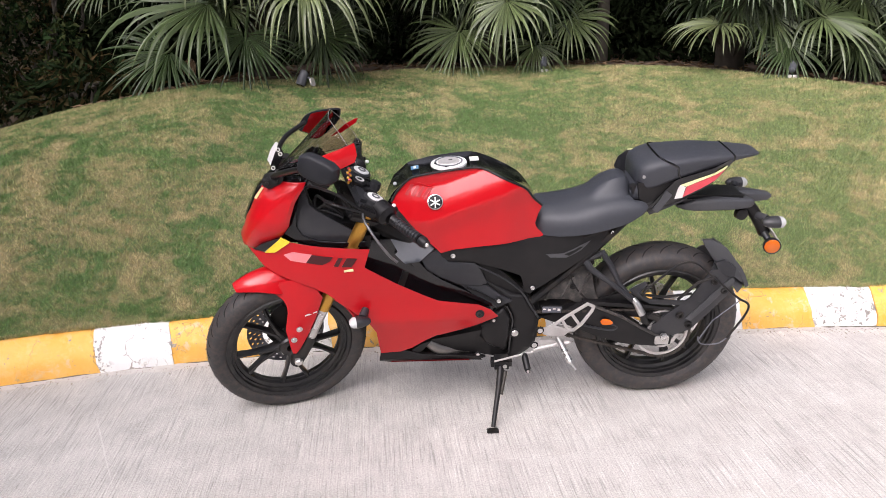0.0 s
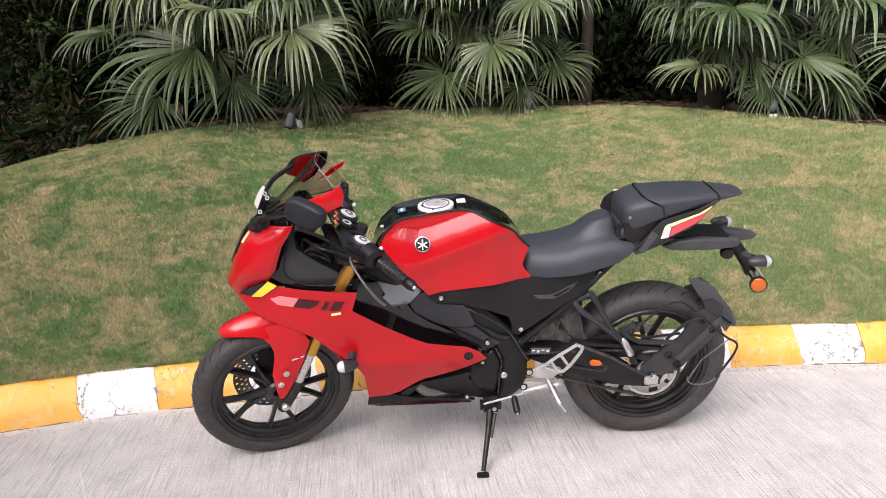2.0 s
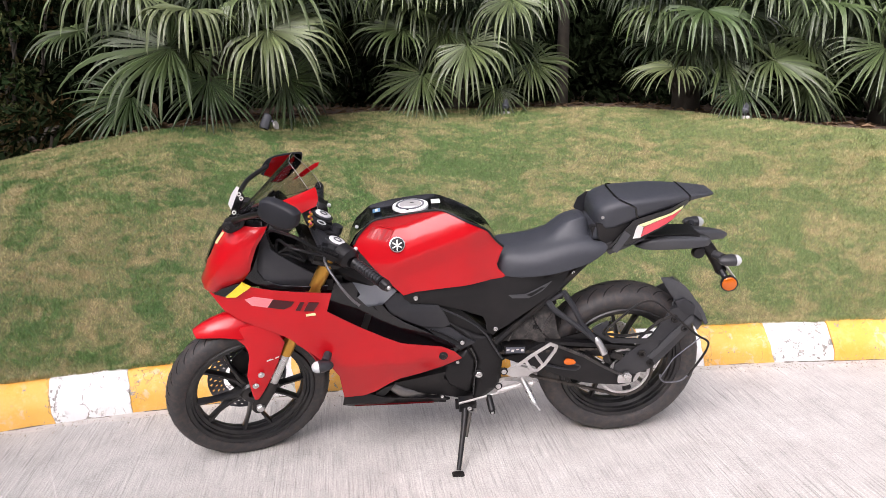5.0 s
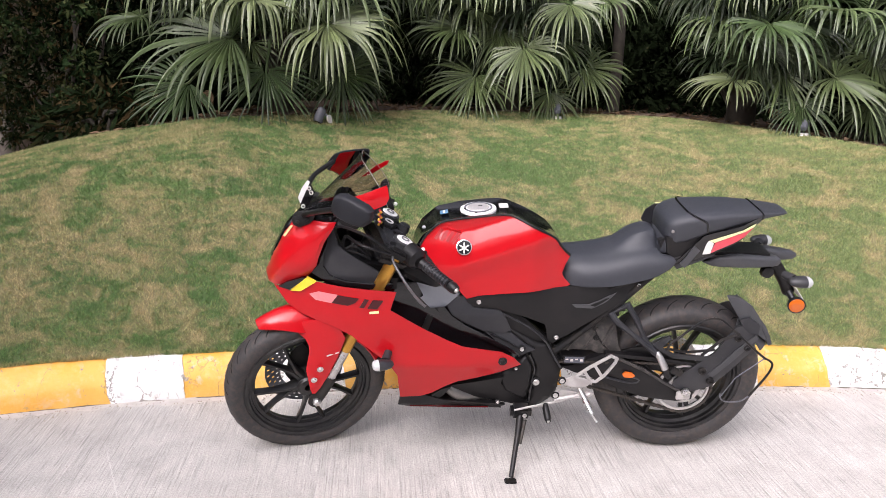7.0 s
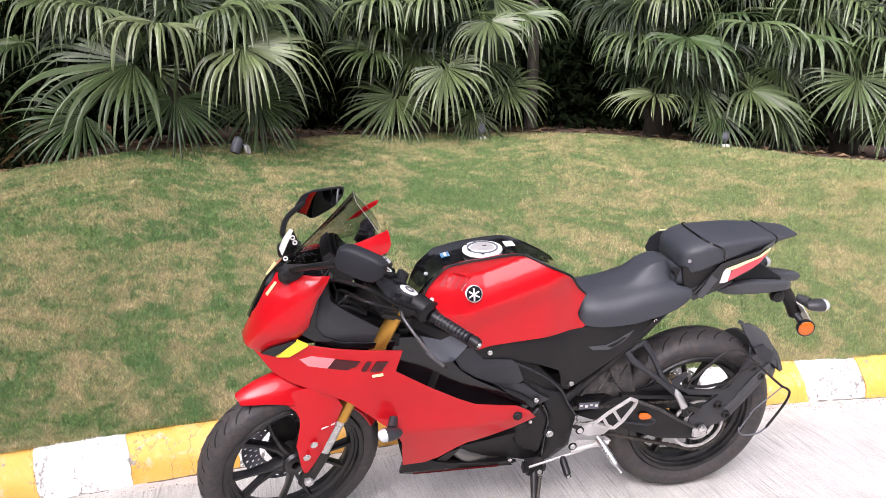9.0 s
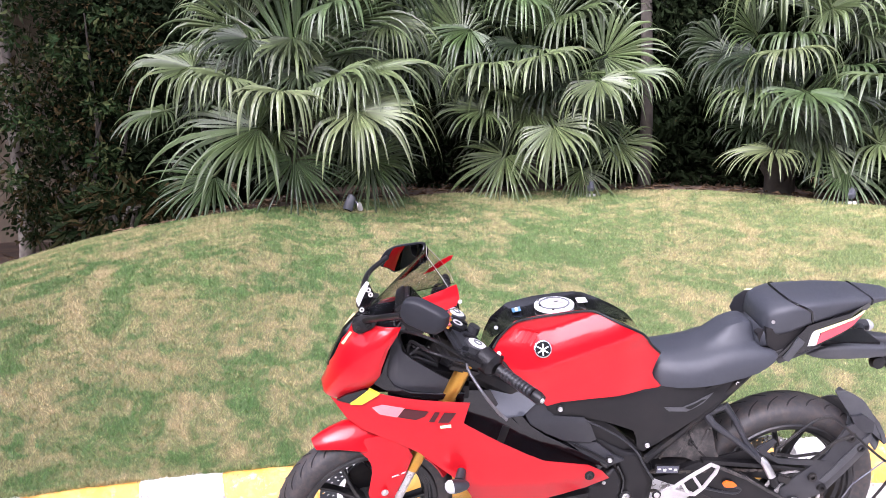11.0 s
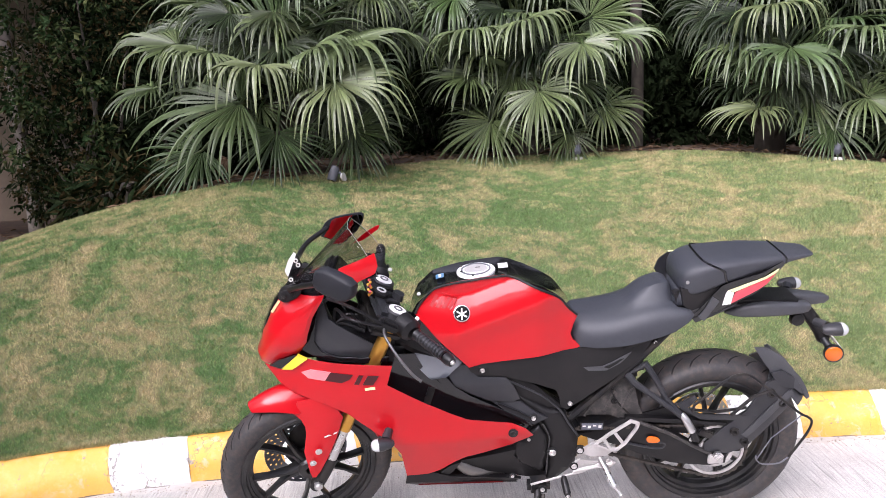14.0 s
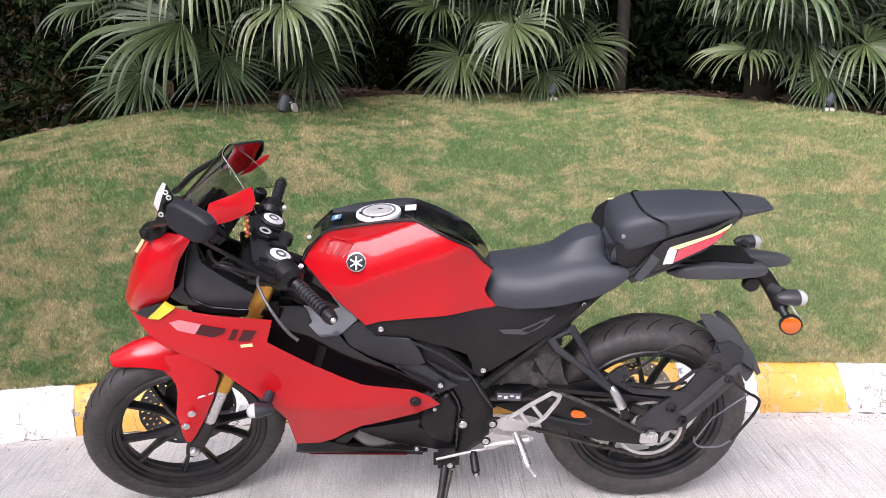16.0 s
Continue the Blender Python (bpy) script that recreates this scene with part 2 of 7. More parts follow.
WALL = dusty("plaster", (0.145, 0.112, 0.080), 0.9, (0.085, 0.066, 0.050), 0.6, 1.4, grain=0.4)
# unseen wall, its colour near black to stand for shade behind the palms
DARK_WALL = dusty("dark_wall", (0.05, 0.05, 0.04), 0.95, (0.03, 0.035, 0.02), 0.6, 2.0, grain=0.4)
SLAB = dusty("slab_stone", (0.36, 0.34, 0.31), 0.85, (0.22, 0.2, 0.18), 0.5, 5, grain=0.4)


# ---- building helpers ----
def mesh_of(bm, name, mat=None, smooth=True):
    me = bpy.data.meshes.new(name)
    bm.to_mesh(me)
    bm.free()
    if mat:
        me.materials.append(mat)
    if smooth:
        for p in me.polygons:
            p.use_smooth = True
        me.set_sharp_from_angle(angle=radians(38))
    return me


def part(name, bm, mat, parent, label="", smooth=True):
    """Links a bmesh as one mesh object under a thing or under a part."""
    ob = new(name, mesh_of(bm, name, mat, smooth))
    ob.parent = parent
    return tagged(ob, label)


def raw(name, verts, faces, mat, smooth=False):
    me = bpy.data.meshes.new(name)
    me.from_pydata(verts, [], faces)
    me.materials.append(mat)
    if smooth:
        me.polygons.foreach_set("use_smooth", [True] * len(me.polygons))
    me.update()
    return me


def kerb_y(x):
    """The front foot of the kerb, which bends gently and straightens at both ends."""
    u = max(-2.3, min(2.3, x))
    y = 3.245 + 0.17 * u - 0.03 * u * u + 0.00667 * u**3 + (x - u) * (0.17 - 0.06 * u + 0.02 * u * u)
    y -= 0.03 * clamp01((x - 0.7) / 0.6) + 0.085 * max(0.0, x - 1.5)
    return y - 0.05 * max(0.0, -1.45 - x)


def bed_y(x):
    """Where the lawn ends at the planting bed."""
    return 6.60 - 0.25 * min(4.84, (x - 0.64) ** 2)


def lawn_z(x, y):
    """The height of the planted mound behind the kerb; it is highest along the bed."""
    crest = 0.945 - 0.135 * max(0.0, -1.5 - x) ** 1.48 - 0.055 * max(0.0, x - 1.5) ** 1.3
    crest = max(0.24, crest)
    foot = kerb_y(x) + 0.125
    u = (y - foot) / (bed_y(x) - foot)
    wave = 0.010 * noise.noise((x * 1.3, y * 1.3, 0))
    if u < 1:
        u = max(0.0, u)
        return 0.165 + (crest - 0.165) * (1.55 * u - 0.55 * u * u) + wave * min(1, 8 * u)
    back = min(1.0, (y - bed_y(x)) / 1.2)
    return max(0.2, crest - back * (0.03 + 0.28 * clamp01((-2.4 - x) / 1.2))) + wave


def clamp01(v):
    return max(0.0, min(1.0, v))


# ---- ground, road, kerb, lawn ----
def build_ground():
    bm = bmesh.new()
    bmesh.ops.create_grid(bm, x_segments=8, y_segments=8, size=600)
    ob = new("ground", mesh_of(bm, "ground", SOIL))
    ob.location.z = -0.06
    tagged(ob, "bare brown earth reaching to the horizon", "ground", kind="structure")
    verts, faces = [], []
    xs = [-40 + i * 0.5 for i in range(161)]
    for x in xs:
        verts += [(x, -14.0, 0.0), (x, kerb_y(x) + 0.06, 0.0), (x, kerb_y(x) + 0.06, -0.05), (x, -14.0, -0.05)]
    for i in range(len(xs) - 1):
        a, b = 4 * i, 4 * i + 4
        faces += [(a, b, b + 1, a + 1), (a + 2, b + 2, b + 3, a + 3), (a + 3, b + 3, b, a)]
    road = new("road", raw("road", verts, faces, CONCRETE))
    tagged(road, "pale broom-finished concrete road with scratches", "road", kind="structure")


def build_lawn():
    xs = [-9 + i * 0.12 for i in range(151)]
    for name, label, mat, far in (("lawn", "sloping mown lawn with dry straw-coloured patches", LAWN, False), ("planting_bed", "dark earth bed with fallen leaves under the palms", SOIL, True)):
        verts, n = [], 46
        for x in xs:
            a, b = kerb_y(x) + 0.112, bed_y(x)
            for j in range(n):
                y = a + (b - a) * j / (n - 1) if not far else b + (7.5 * (j / (n - 1)) ** 1.5)
                verts.append((x, y, lawn_z(x, y) - (0.004 if far and j == 0 else 0)))
        faces = [(i * n + j, (i + 1) * n + j, (i + 1) * n + j + 1, i * n + j + 1) for i in range(len(xs) - 1) for j in range(n - 1)]
        tagged(new(name, raw(name, verts, faces, mat, True)), label, "lawn" if not far else "bed", kind="structure")


def build_grass(count=1050000):
    """Short mown blades, each a single bent sliver."""
    rng = np.random.default_rng(3)
    x = rng.uniform(-5.2, 5.2, count)
    gx = np.linspace(-5.3, 5.3, 440)
    near, far = np.array([kerb_y(v) + 0.100 + 0.012 * noise.noise((v * 5, 1.0, 0)) + 0.008 * noise.noise((v * 19, 2.0, 0)) for v in gx]), np.array([bed_y(v) + 0.02 for v in gx])
    v = rng.uniform(0, 1, count) ** 1.35
    y = np.interp(x, gx, near) * (1 - v) + np.interp(x, gx, far) * v
    d = v * 3.0
    table = np.array([[lawn_z(a, n + (f - n) * b / 79) for b in range(80)] for a, n, f in zip(gx, near, far)])
    fx, fd = np.interp(x, gx, np.arange(440)), v * 79
    i, j = np.minimum(fx.astype(int), 438), np.minimum(fd.astype(int), 78)
    s, t = fx - i, fd - j
    z = (table[i, j] * (1 - s) * (1 - t) + table[i + 1, j] * s * (1 - t) + table[i, j + 1] * (1 - s) * t + table[i + 1, j + 1] * s * t) - 0.004
    h = rng.uniform(0.008, 0.026, count) * (1 - 0.15 * v)
    w = rng.uniform(0.0009, 0.0020, count) * (1 + 0.40 * d)
    a, lean, b = rng.uniform(0, 6.283, count), rng.uniform(0.2, 1.3, count), rng.uniform(0, 6.283, count)
    foot = np.stack([x, y, z], 1)
    across = np.stack([np.cos(a), np.sin(a), 0 * a], 1) * w[:, None]
    tip = foot + np.stack([np.cos(b) * lean * h, np.sin(b) * lean * h, h], 1)
    verts = np.stack([foot - across, foot + across, tip], 1).reshape(-1, 3)
    me = bpy.data.meshes.new("grass")
    me.vertices.add(3 * count)
    me.vertices.foreach_set("co", verts.ravel())
    me.loops.add(3 * count)
    me.loops.foreach_set("vertex_index", np.arange(3 * count))
    me.polygons.add(count)
    me.polygons.foreach_set("loop_start", np.arange(0, 3 * count, 3))
    me.materials.append(GRASS)
    me.update(calc_edges=True)
    tagged(new("grass", me), "short green and straw-coloured grass blades on the mound", "grass", kind="stuff")


KERB_PROFILE = [(0.0, -0.05), (0.0, 0.012), (0.002, 0.040), (0.005, 0.068), (0.014, 0.090), (0.030, 0.112), (0.055, 0.136), (0.080, 0.152), (0.105, 0.162), (0.125, 0.166), (0.138, 0.160), (0.138, -0.05)]


def kerb_stone(x0, x1, mat, parent, rng):
    """One painted kerb stone between two places along the road, slightly worn at the ends."""
    bm, rings, steps = bmesh.new(), [], 9
    rise, jut = rng.uniform(-0.003, 0.003), rng.uniform(-0.004, 0.004)
    for i in range(steps + 1):
        x = x0 + 0.0004 + (x1 - x0 - 0.0008) * i / steps
        slope = (kerb_y(x + 0.01) - kerb_y(x - 0.01)) / 0.02
        nx, ny = -slope / math.hypot(1, slope), 1 / math.hypot(1, slope)
        edge = 0.0025 if i in (0, steps) else 0.0
        seam = x0 if i == 0 else x1
        ring = []
        for d, z in KERB_PROFILE:
            wear = 0.0035 * noise.noise((x * 14, d * 30, z * 30)) + 0.0025 * noise.noise((x * 45, d * 60, z * 60))
            d2, z2 = d + edge * (d < 0.1) + wear + jut, z + (rise + wear - edge * 0.7 if z > 0.05 else 0)
            wander = (0.012 * noise.noise((seam * 13, d * 16, z * 16)) + 0.006 * noise.noise((seam * 7, d * 50, z * 50)) - 0.10 * (z - 0.08)) if edge else 0.0
            ring.append(bm.verts.new((x + wander + nx * d2, kerb_y(x) + ny * d2, z2)))
        rings.append(ring)
    for a, b in zip(rings, rings[1:]):
        for k in range(len(a) - 1):
            bm.faces.new((a[k], b[k], b[k + 1], a[k + 1]))
    bm.faces.new(rings[0])
    bm.faces.new(rings[-1][::-1])
    part("kerb_stone", bm, mat, parent)


def build_kerb():
    rng = random.Random(5)
    kerb = tagged(new("kerb"), "raised concrete kerb painted in yellow and white blocks", "kerb", kind="structure")
    x, yellow = -1.157, True
    for length in [0.36] + [0.285, 0.325] * 4 + [0.29, 0.32] * 6:
        kerb_stone(x, x + length, KERB_YELLOW if yellow else KERB_WHITE, kerb, rng)
        x, yellow = x + length, not yellow
    x, yellow = -1.157, False
    for length in [0.285, 0.37, 0.33, 0.33] + [0.29, 0.34] * 5:
        kerb_stone(x - length, x, KERB_YELLOW if yellow else KERB_WHITE, kerb, rng)
        x, yellow = x - length, not yellow


# ---- palms, shrubs, wall ----
def fan_leaf(name, hub, axis, face, size, droop, parent, mat, rng, spread=125, blades=32):
    """A fan palm leaf: pleated blades joined near the hub, free and hanging at their ends.
    axis: where its middle blade points; face: the side that it shows."""
    axis = Vector(axis).normalized()
    face = (Vector(face) - axis * Vector(face).dot(axis)).normalized()
    across = axis.cross(face)
    verts, faces = [], []
    hub = Vector(hub)
    steps = (0.06, 0.22, 0.40, 0.52, 0.62, 0.72, 0.81, 0.91, 1.0)
    roll = rng.uniform(-0.35, 0.35)
    face, across = face * math.cos(roll) + across * math.sin(roll), across * math.cos(roll) - face * math.sin(roll)
    for k in range(blades):
        a = radians(spread) * (2 * (k + 0.5) / blades - 1) + rng.uniform(-0.05, 0.05)
        pitch = 2 * radians(spread) / blades
        length = size * (1 - 0.22 * (abs(a) / radians(spread)) ** 2) * rng.uniform(0.80, 1.12)
        way = axis * math.cos(a) + across * math.sin(a)
        side = across * math.cos(a) - axis * math.sin(a)
        hang = droop * rng.uniform(0.75, 1.25) * (0.65 + 0.5 * abs(a) / radians(spread))
        cut = 0.46 + 0.06 * math.sin(k * 2.3)
        limp = rng.random() < 0.72
        twist = rng.uniform(-0.8, 0.8)
        turn_side = side * math.cos(twist) + face * math.sin(twist)
        first, q, before = len(verts), hub.copy(), 0.0
        for s in steps:
            pull = hang * ((14.0 if limp else 8.0) * max(0.0, (s + before) / 2 - 0.46) ** 1.4 + 0.8 * s * s)
            q = q + (way + Vector((0, 0, -pull))).normalized() * (s - before) * length
            before = s
            full = s * length * math.tan(pitch / 2)
            w = full * 0.98 if s <= cut else cut * length * math.tan(pitch / 2) * max(0.0, (1 - s) / (1 - cut)) ** 0.5 * (1.0 - 0.12 * clamp01((s - cut) / 0.1))
            cup = face * (0.16 * size * (abs(a) / radians(spread)) ** 2 * s - 0.05 * size * s * s)
            p = q + cup
            free = clamp01((s - cut + 0.1) / 0.25)
            edge_way = side.lerp(turn_side, free).normalized()
            fold = face * w * (0.85 - 0.40 * free)
            verts += [p - edge_way * w, p + fold, p + edge_way * w]
        for i in range(len(steps) - 1):
            b = first + 3 * i
            faces += [(b, b + 3, b + 4, b + 1), (b + 1, b + 4, b + 5, b + 2)]
    ob = new(name, raw(name, [tuple(v) for v in verts], faces, mat))
    ob.parent = parent
    return ob


def tube(bm, path, radii, sides=8, cap=True):
    """A round tube through the points of path, with a radius at each (or one for all)."""
    pts = [Vector(p) for p in path]
    radii = radii if isinstance(radii, (list, tuple)) else [radii] * len(pts)
    rings, last = [], None
    for i, p in enumerate(pts):
        way = ((pts[min(i + 1, len(pts) - 1)] - p).normalized() + (p - pts[max(i - 1, 0)]).normalized()).normalized()
        if last is None:
            last = way.orthogonal().normalized()
        last = (last - way * last.dot(way)).normalized()
        other = way.cross(last)
        rings.append([bm.verts.new(p + radii[i] * (math.cos(2 * math.pi * k / sides) * last + math.sin(2 * math.pi * k / sides) * other)) for k in range(sides)])
    for a, b in zip(rings, rings[1:]):
        for k in range(sides):
            bm.faces.new((a[k], a[(k + 1) % sides], b[(k + 1) % sides], b[k]))
    if cap:
        bm.faces.new(rings[0][::-1])
        bm.faces.new(rings[-1])
    return bm


# Leaves that show from the road: hub (x, y, z), pointing (x, y, z), size, droop. Each palm's second list takes the
# green darkened for shade.
LEFT_LIT = [
    (-1.48, 5.30, 1.70, 0, -0.8, 0, 0.56, 1.05), (-1.02, 5.40, 1.57, 0.8, -0.45, -0.1, 0.68, 0.75),
    (-1.02, 5.70, 1.83, 0.95, -0.25, 0.2, 0.72, 0.55), (-1.53, 5.95, 1.90, 0, -0.1, 1, 0.85, 0.1),
    (-1.90, 5.55, 1.81, -0.3, -0.7, 0.1, 0.5, 1), (-1.17, 5.50, 1.80, 0.35, -0.75, 0.05, 0.52, 1), (-1.96, 6.10, 2.18, -0.4, -0.3, 0.7, 0.75, 0.5),
    (-1.20, 6.10, 2.22, 0.4, -0.3, 0.7, 0.75, 0.5)]
LEFT_SHADED = [
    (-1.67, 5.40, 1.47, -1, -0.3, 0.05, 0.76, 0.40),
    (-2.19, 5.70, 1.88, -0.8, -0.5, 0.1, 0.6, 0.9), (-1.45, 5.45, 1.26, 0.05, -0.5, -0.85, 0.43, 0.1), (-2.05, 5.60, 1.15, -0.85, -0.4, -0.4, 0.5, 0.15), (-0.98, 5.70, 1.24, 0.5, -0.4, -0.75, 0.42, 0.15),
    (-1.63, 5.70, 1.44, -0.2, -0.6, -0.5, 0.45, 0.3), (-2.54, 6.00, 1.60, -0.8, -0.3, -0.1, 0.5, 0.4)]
MIDDLE_LIT = [
    (0.33, 6.25, 1.46, 0.1, -0.6, -0.5, 0.53, 0.55), (0.66, 6.30, 1.79, 0.2, -0.7, -0.3, 0.52, 0.8), (-0.13, 6.40, 1.93, -0.3, -0.7, 0, 0.56, 1),
    (0.24, 6.35, 1.98, 0.1, -0.75, 0, 0.56, 1), (0.93, 6.40, 1.85, 0.9, -0.4, 0.05, 0.45, 0.7), (0.32, 6.80, 2.21, 0, -0.1, 1, 0.85, 0.15),
    (0.74, 6.60, 1.99, 0.7, -0.3, 0.5, 0.62, 0.4), (-0.37, 6.80, 2.17, -0.6, -0.2, 0.6, 0.7, 0.5)]
MIDDLE_SHADED = [
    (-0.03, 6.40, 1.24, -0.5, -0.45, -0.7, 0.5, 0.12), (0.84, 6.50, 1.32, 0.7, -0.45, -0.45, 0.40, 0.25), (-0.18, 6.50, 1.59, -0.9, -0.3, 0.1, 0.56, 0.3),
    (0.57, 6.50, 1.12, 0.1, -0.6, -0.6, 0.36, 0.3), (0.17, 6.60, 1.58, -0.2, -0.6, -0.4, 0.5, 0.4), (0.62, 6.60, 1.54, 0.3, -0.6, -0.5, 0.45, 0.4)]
RIGHT_LIT = [
    (2.04, 5.95, 1.67, 0.05, -0.7, -0.15, 0.6, 0.85), (2.55, 5.95, 1.78, -0.2, -0.7, 0, 0.52, 0.7), (1.89, 6.10, 1.27, -0.85, -0.4, -0.1, 0.44, 0.35),
    (2.58, 6.00, 1.31, 0.85, -0.4, -0.3, 0.6, 0.45), (2.98, 6.10, 1.72, 0.3, -0.7, -0.1, 0.66, 0.8), (2.00, 6.20, 1.98, -0.1, -0.7, 0, 0.52, 1),
    (2.97, 6.40, 2.04, 0.7, -0.3, 0.6, 0.8, 0.4), (3.20, 6.20, 1.89, 0.9, -0.4, 0.05, 0.62, 0.6), (2.56, 6.60, 2.17, 0, -0.1, 1, 0.85, 0.15),
    (1.90, 6.60, 2.13, -0.45, -0.3, 0.7, 0.55, 0.5)]
RIGHT_SHADED = [
    (2.37, 6.00, 1.13, 0, -0.6, -0.6, 0.38, 0.2), (1.86, 6.40, 1.64, -0.8, -0.4, 0.15, 0.42, 0.5), (2.94, 6.20, 1.12, 0.5, -0.5, -0.6, 0.42, 0.2),
    (2.28, 6.20, 1.33, 0.1, -0.6, -0.5, 0.45, 0.3), (2.98, 6.30, 1.47, 0.3, -0.6, -0.5, 0.5, 0.3)]
FAR_LIT = [
    (3.33, 5.85, 1.40, -0.1, -0.6, -0.75, 0.52, 0.15), (3.60, 5.90, 1.66, -0.1, -0.7, 0, 0.6, 0.9), (3.84, 5.90, 1.38, 0.6, -0.5, -0.4, 0.6, 0.4),
    (3.49, 6.20, 1.92, -0.5, -0.5, 0.2, 0.6, 0.9), (3.95, 6.40, 2.10, 0, -0.1, 1, 0.85, 0.2), (4.15, 6.10, 1.70, 0.8, -0.5, 0, 0.66, 0.7)]
FAR_SHADED = [
    (3.72, 6.00, 1.13, 0, -0.6, -0.6, 0.45, 0.2)]


def palm(label, base, young, old, seed, dead=1):
    """A fan palm: short fibrous stem, long stalks, and one fan at the end of each."""
    rng = random.Random(seed)
    bx, by = base
    bz = lawn_z(bx, by)
    tree = tagged(new("fan_palm"), label, "palm", "fan palms along the lawn")
    top = Vector((bx, by, bz + 0.62))
    bm = bmesh.new()
    tube(bm, [(bx, by, bz - 0.1), (bx, by, bz + 0.25), (bx + 0.02, by, bz + 0.55), (bx, by, bz + 0.8)], [0.12, 0.11, 0.09, 0.05], 12)
    for k in range(26):
        a, z = rng.uniform(0, 6.28), rng.uniform(0.05, 0.6)
        p = Vector((bx + 0.09 * math.cos(a), by + 0.09 * math.sin(a), bz + z))
        tube(bm, [p, p + Vector((0.10 * math.cos(a), 0.10 * math.sin(a), 0.13))], [0.03, 0.008], 5)
    part("trunk", bm, PALM_BARK, tree, "short stem covered in old leaf bases")
    # inner fans, in a green darkened to stand for the crown's shade
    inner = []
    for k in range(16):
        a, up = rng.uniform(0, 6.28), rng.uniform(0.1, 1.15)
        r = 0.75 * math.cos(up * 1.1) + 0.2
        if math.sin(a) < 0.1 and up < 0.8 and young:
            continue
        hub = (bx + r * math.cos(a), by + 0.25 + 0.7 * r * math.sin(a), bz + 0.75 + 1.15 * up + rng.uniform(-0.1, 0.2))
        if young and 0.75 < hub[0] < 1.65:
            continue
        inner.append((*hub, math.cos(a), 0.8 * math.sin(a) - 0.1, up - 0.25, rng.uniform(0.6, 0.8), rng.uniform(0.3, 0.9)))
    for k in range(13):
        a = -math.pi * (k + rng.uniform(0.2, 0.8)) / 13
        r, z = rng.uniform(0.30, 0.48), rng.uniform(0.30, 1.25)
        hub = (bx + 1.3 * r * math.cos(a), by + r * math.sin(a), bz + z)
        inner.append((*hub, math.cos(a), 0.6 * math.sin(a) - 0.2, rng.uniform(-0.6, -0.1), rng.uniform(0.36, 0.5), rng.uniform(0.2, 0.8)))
    curtain = []
    for k in range(13 if young else 0):
        a = -math.pi * (k + rng.uniform(0.2, 0.8)) / 13
        r, z = rng.uniform(0.42, 0.66), 0.75 + 1.25 * ((k * 5) % 13) / 13 + rng.uniform(-0.08, 0.08)
        if 0.72 < bx + 1.25 * r * math.cos(a) < 1.75:
            continue
        curtain.append((bx + 1.25 * r * math.cos(a), by + 0.15 + 0.8 * r * math.sin(a), bz + z, math.cos(a), 0.7 * math.sin(a) - 0.2, rng.uniform(-0.25, 0.15), rng.uniform(0.48, 0.64), rng.uniform(0.9, 1.3)))
    # rows in old take the shade-darkened green; rows in young keep the lit one
    for mat, rows in ((PALM_LEAF, young + curtain[::2]), (PALM_SHADED, old + curtain[1::2]), (PALM_DEEP_SHADE, inner)):
        for x, y, z, ax, ay, az, size, droop in rows:
            hub = Vector((x, y, z))
            axis = Vector((ax, ay, az)).normalized()
            face = Vector((0, -0.45, 0.9)) if az > -0.35 else Vector((0.0, -0.9, 0.4))
            if az > 0.45:
                face = Vector((0.1, -1, 0.3))
            leaf = fan_leaf("leaf", hub, axis, face, size, droop, tree, mat, rng, 112 if az < 0.7 else 80)
            bm = bmesh.new()
            mid = top.lerp(hub, 0.55) + Vector((0, 0, 0.16 * (hub - top).length))
            tube(bm, [top, mid, hub, hub + axis * 0.12 * size], [0.016, 0.012, 0.009, 0.004], 6)
            part("stalk", bm, PALM_SHADED, leaf)
    for k in range(dead):
        a = rng.uniform(3.4, 6.0)
        hub = Vector((bx + 0.5 * math.cos(a), by + 0.5 * math.sin(a), bz + rng.uniform(0.10, 0.2)))
        fan_leaf("dead_leaf", hub, (math.cos(a), math.sin(a), -0.5), (0, -0.3, 1), rng.uniform(0.12, 0.17), 0.7, tree, DRY_LEAF, rng, 70, 14)
    return tree


def leaf_cloud(name, spots, count, size, mat, seed, parent=None, long=2.2, hang=0.3):
    """Many small bent leaves spread through round clumps (x, y, z, rx, ry, rz)."""
    rng = np.random.default_rng(seed)
    spots = np.array(spots)
    pick = rng.integers(0, len(spots), count)
    way = rng.normal(size=(count, 3))
    way /= np.linalg.norm(way, axis=1)[:, None]
    reach = rng.uniform(0.35, 1.0, count) ** 0.5 * (1 + 0.25 * np.sin(way[:, 0] * 9 + way[:, 2] * 7))
    p = spots[pick, :3] + way * spots[pick, 3:] * reach[:, None]
    out = way * 0.7 + rng.normal(size=(count, 3)) * 0.7
    out[:, 2] -= hang
    out /= np.linalg.norm(out, axis=1)[:, None]
    side = np.cross(out, rng.normal(size=(count, 3)))
    side /= np.linalg.norm(side, axis=1)[:, None]
    ln = size * rng.uniform(0.6, 1.3, count)[:, None]
    wd = ln / long / 2
    bend = np.cross(out, side) * ln * 0.15
    a, b, c, d = p, p + out * ln * 0.5 + side * wd + bend, p + out * ln, p + out * ln * 0.5 - side * wd + bend
    verts = np.stack([a, b, c, d], 1).reshape(-1, 3)
    faces = np.arange(4 * count).reshape(-1, 4)
    me = bpy.data.meshes.new(name)
    me.from_pydata(verts.tolist(), [], faces.tolist())
    me.materials.append(mat)
    me.update()
    ob = new(name, me)
    ob.parent = parent
    return ob


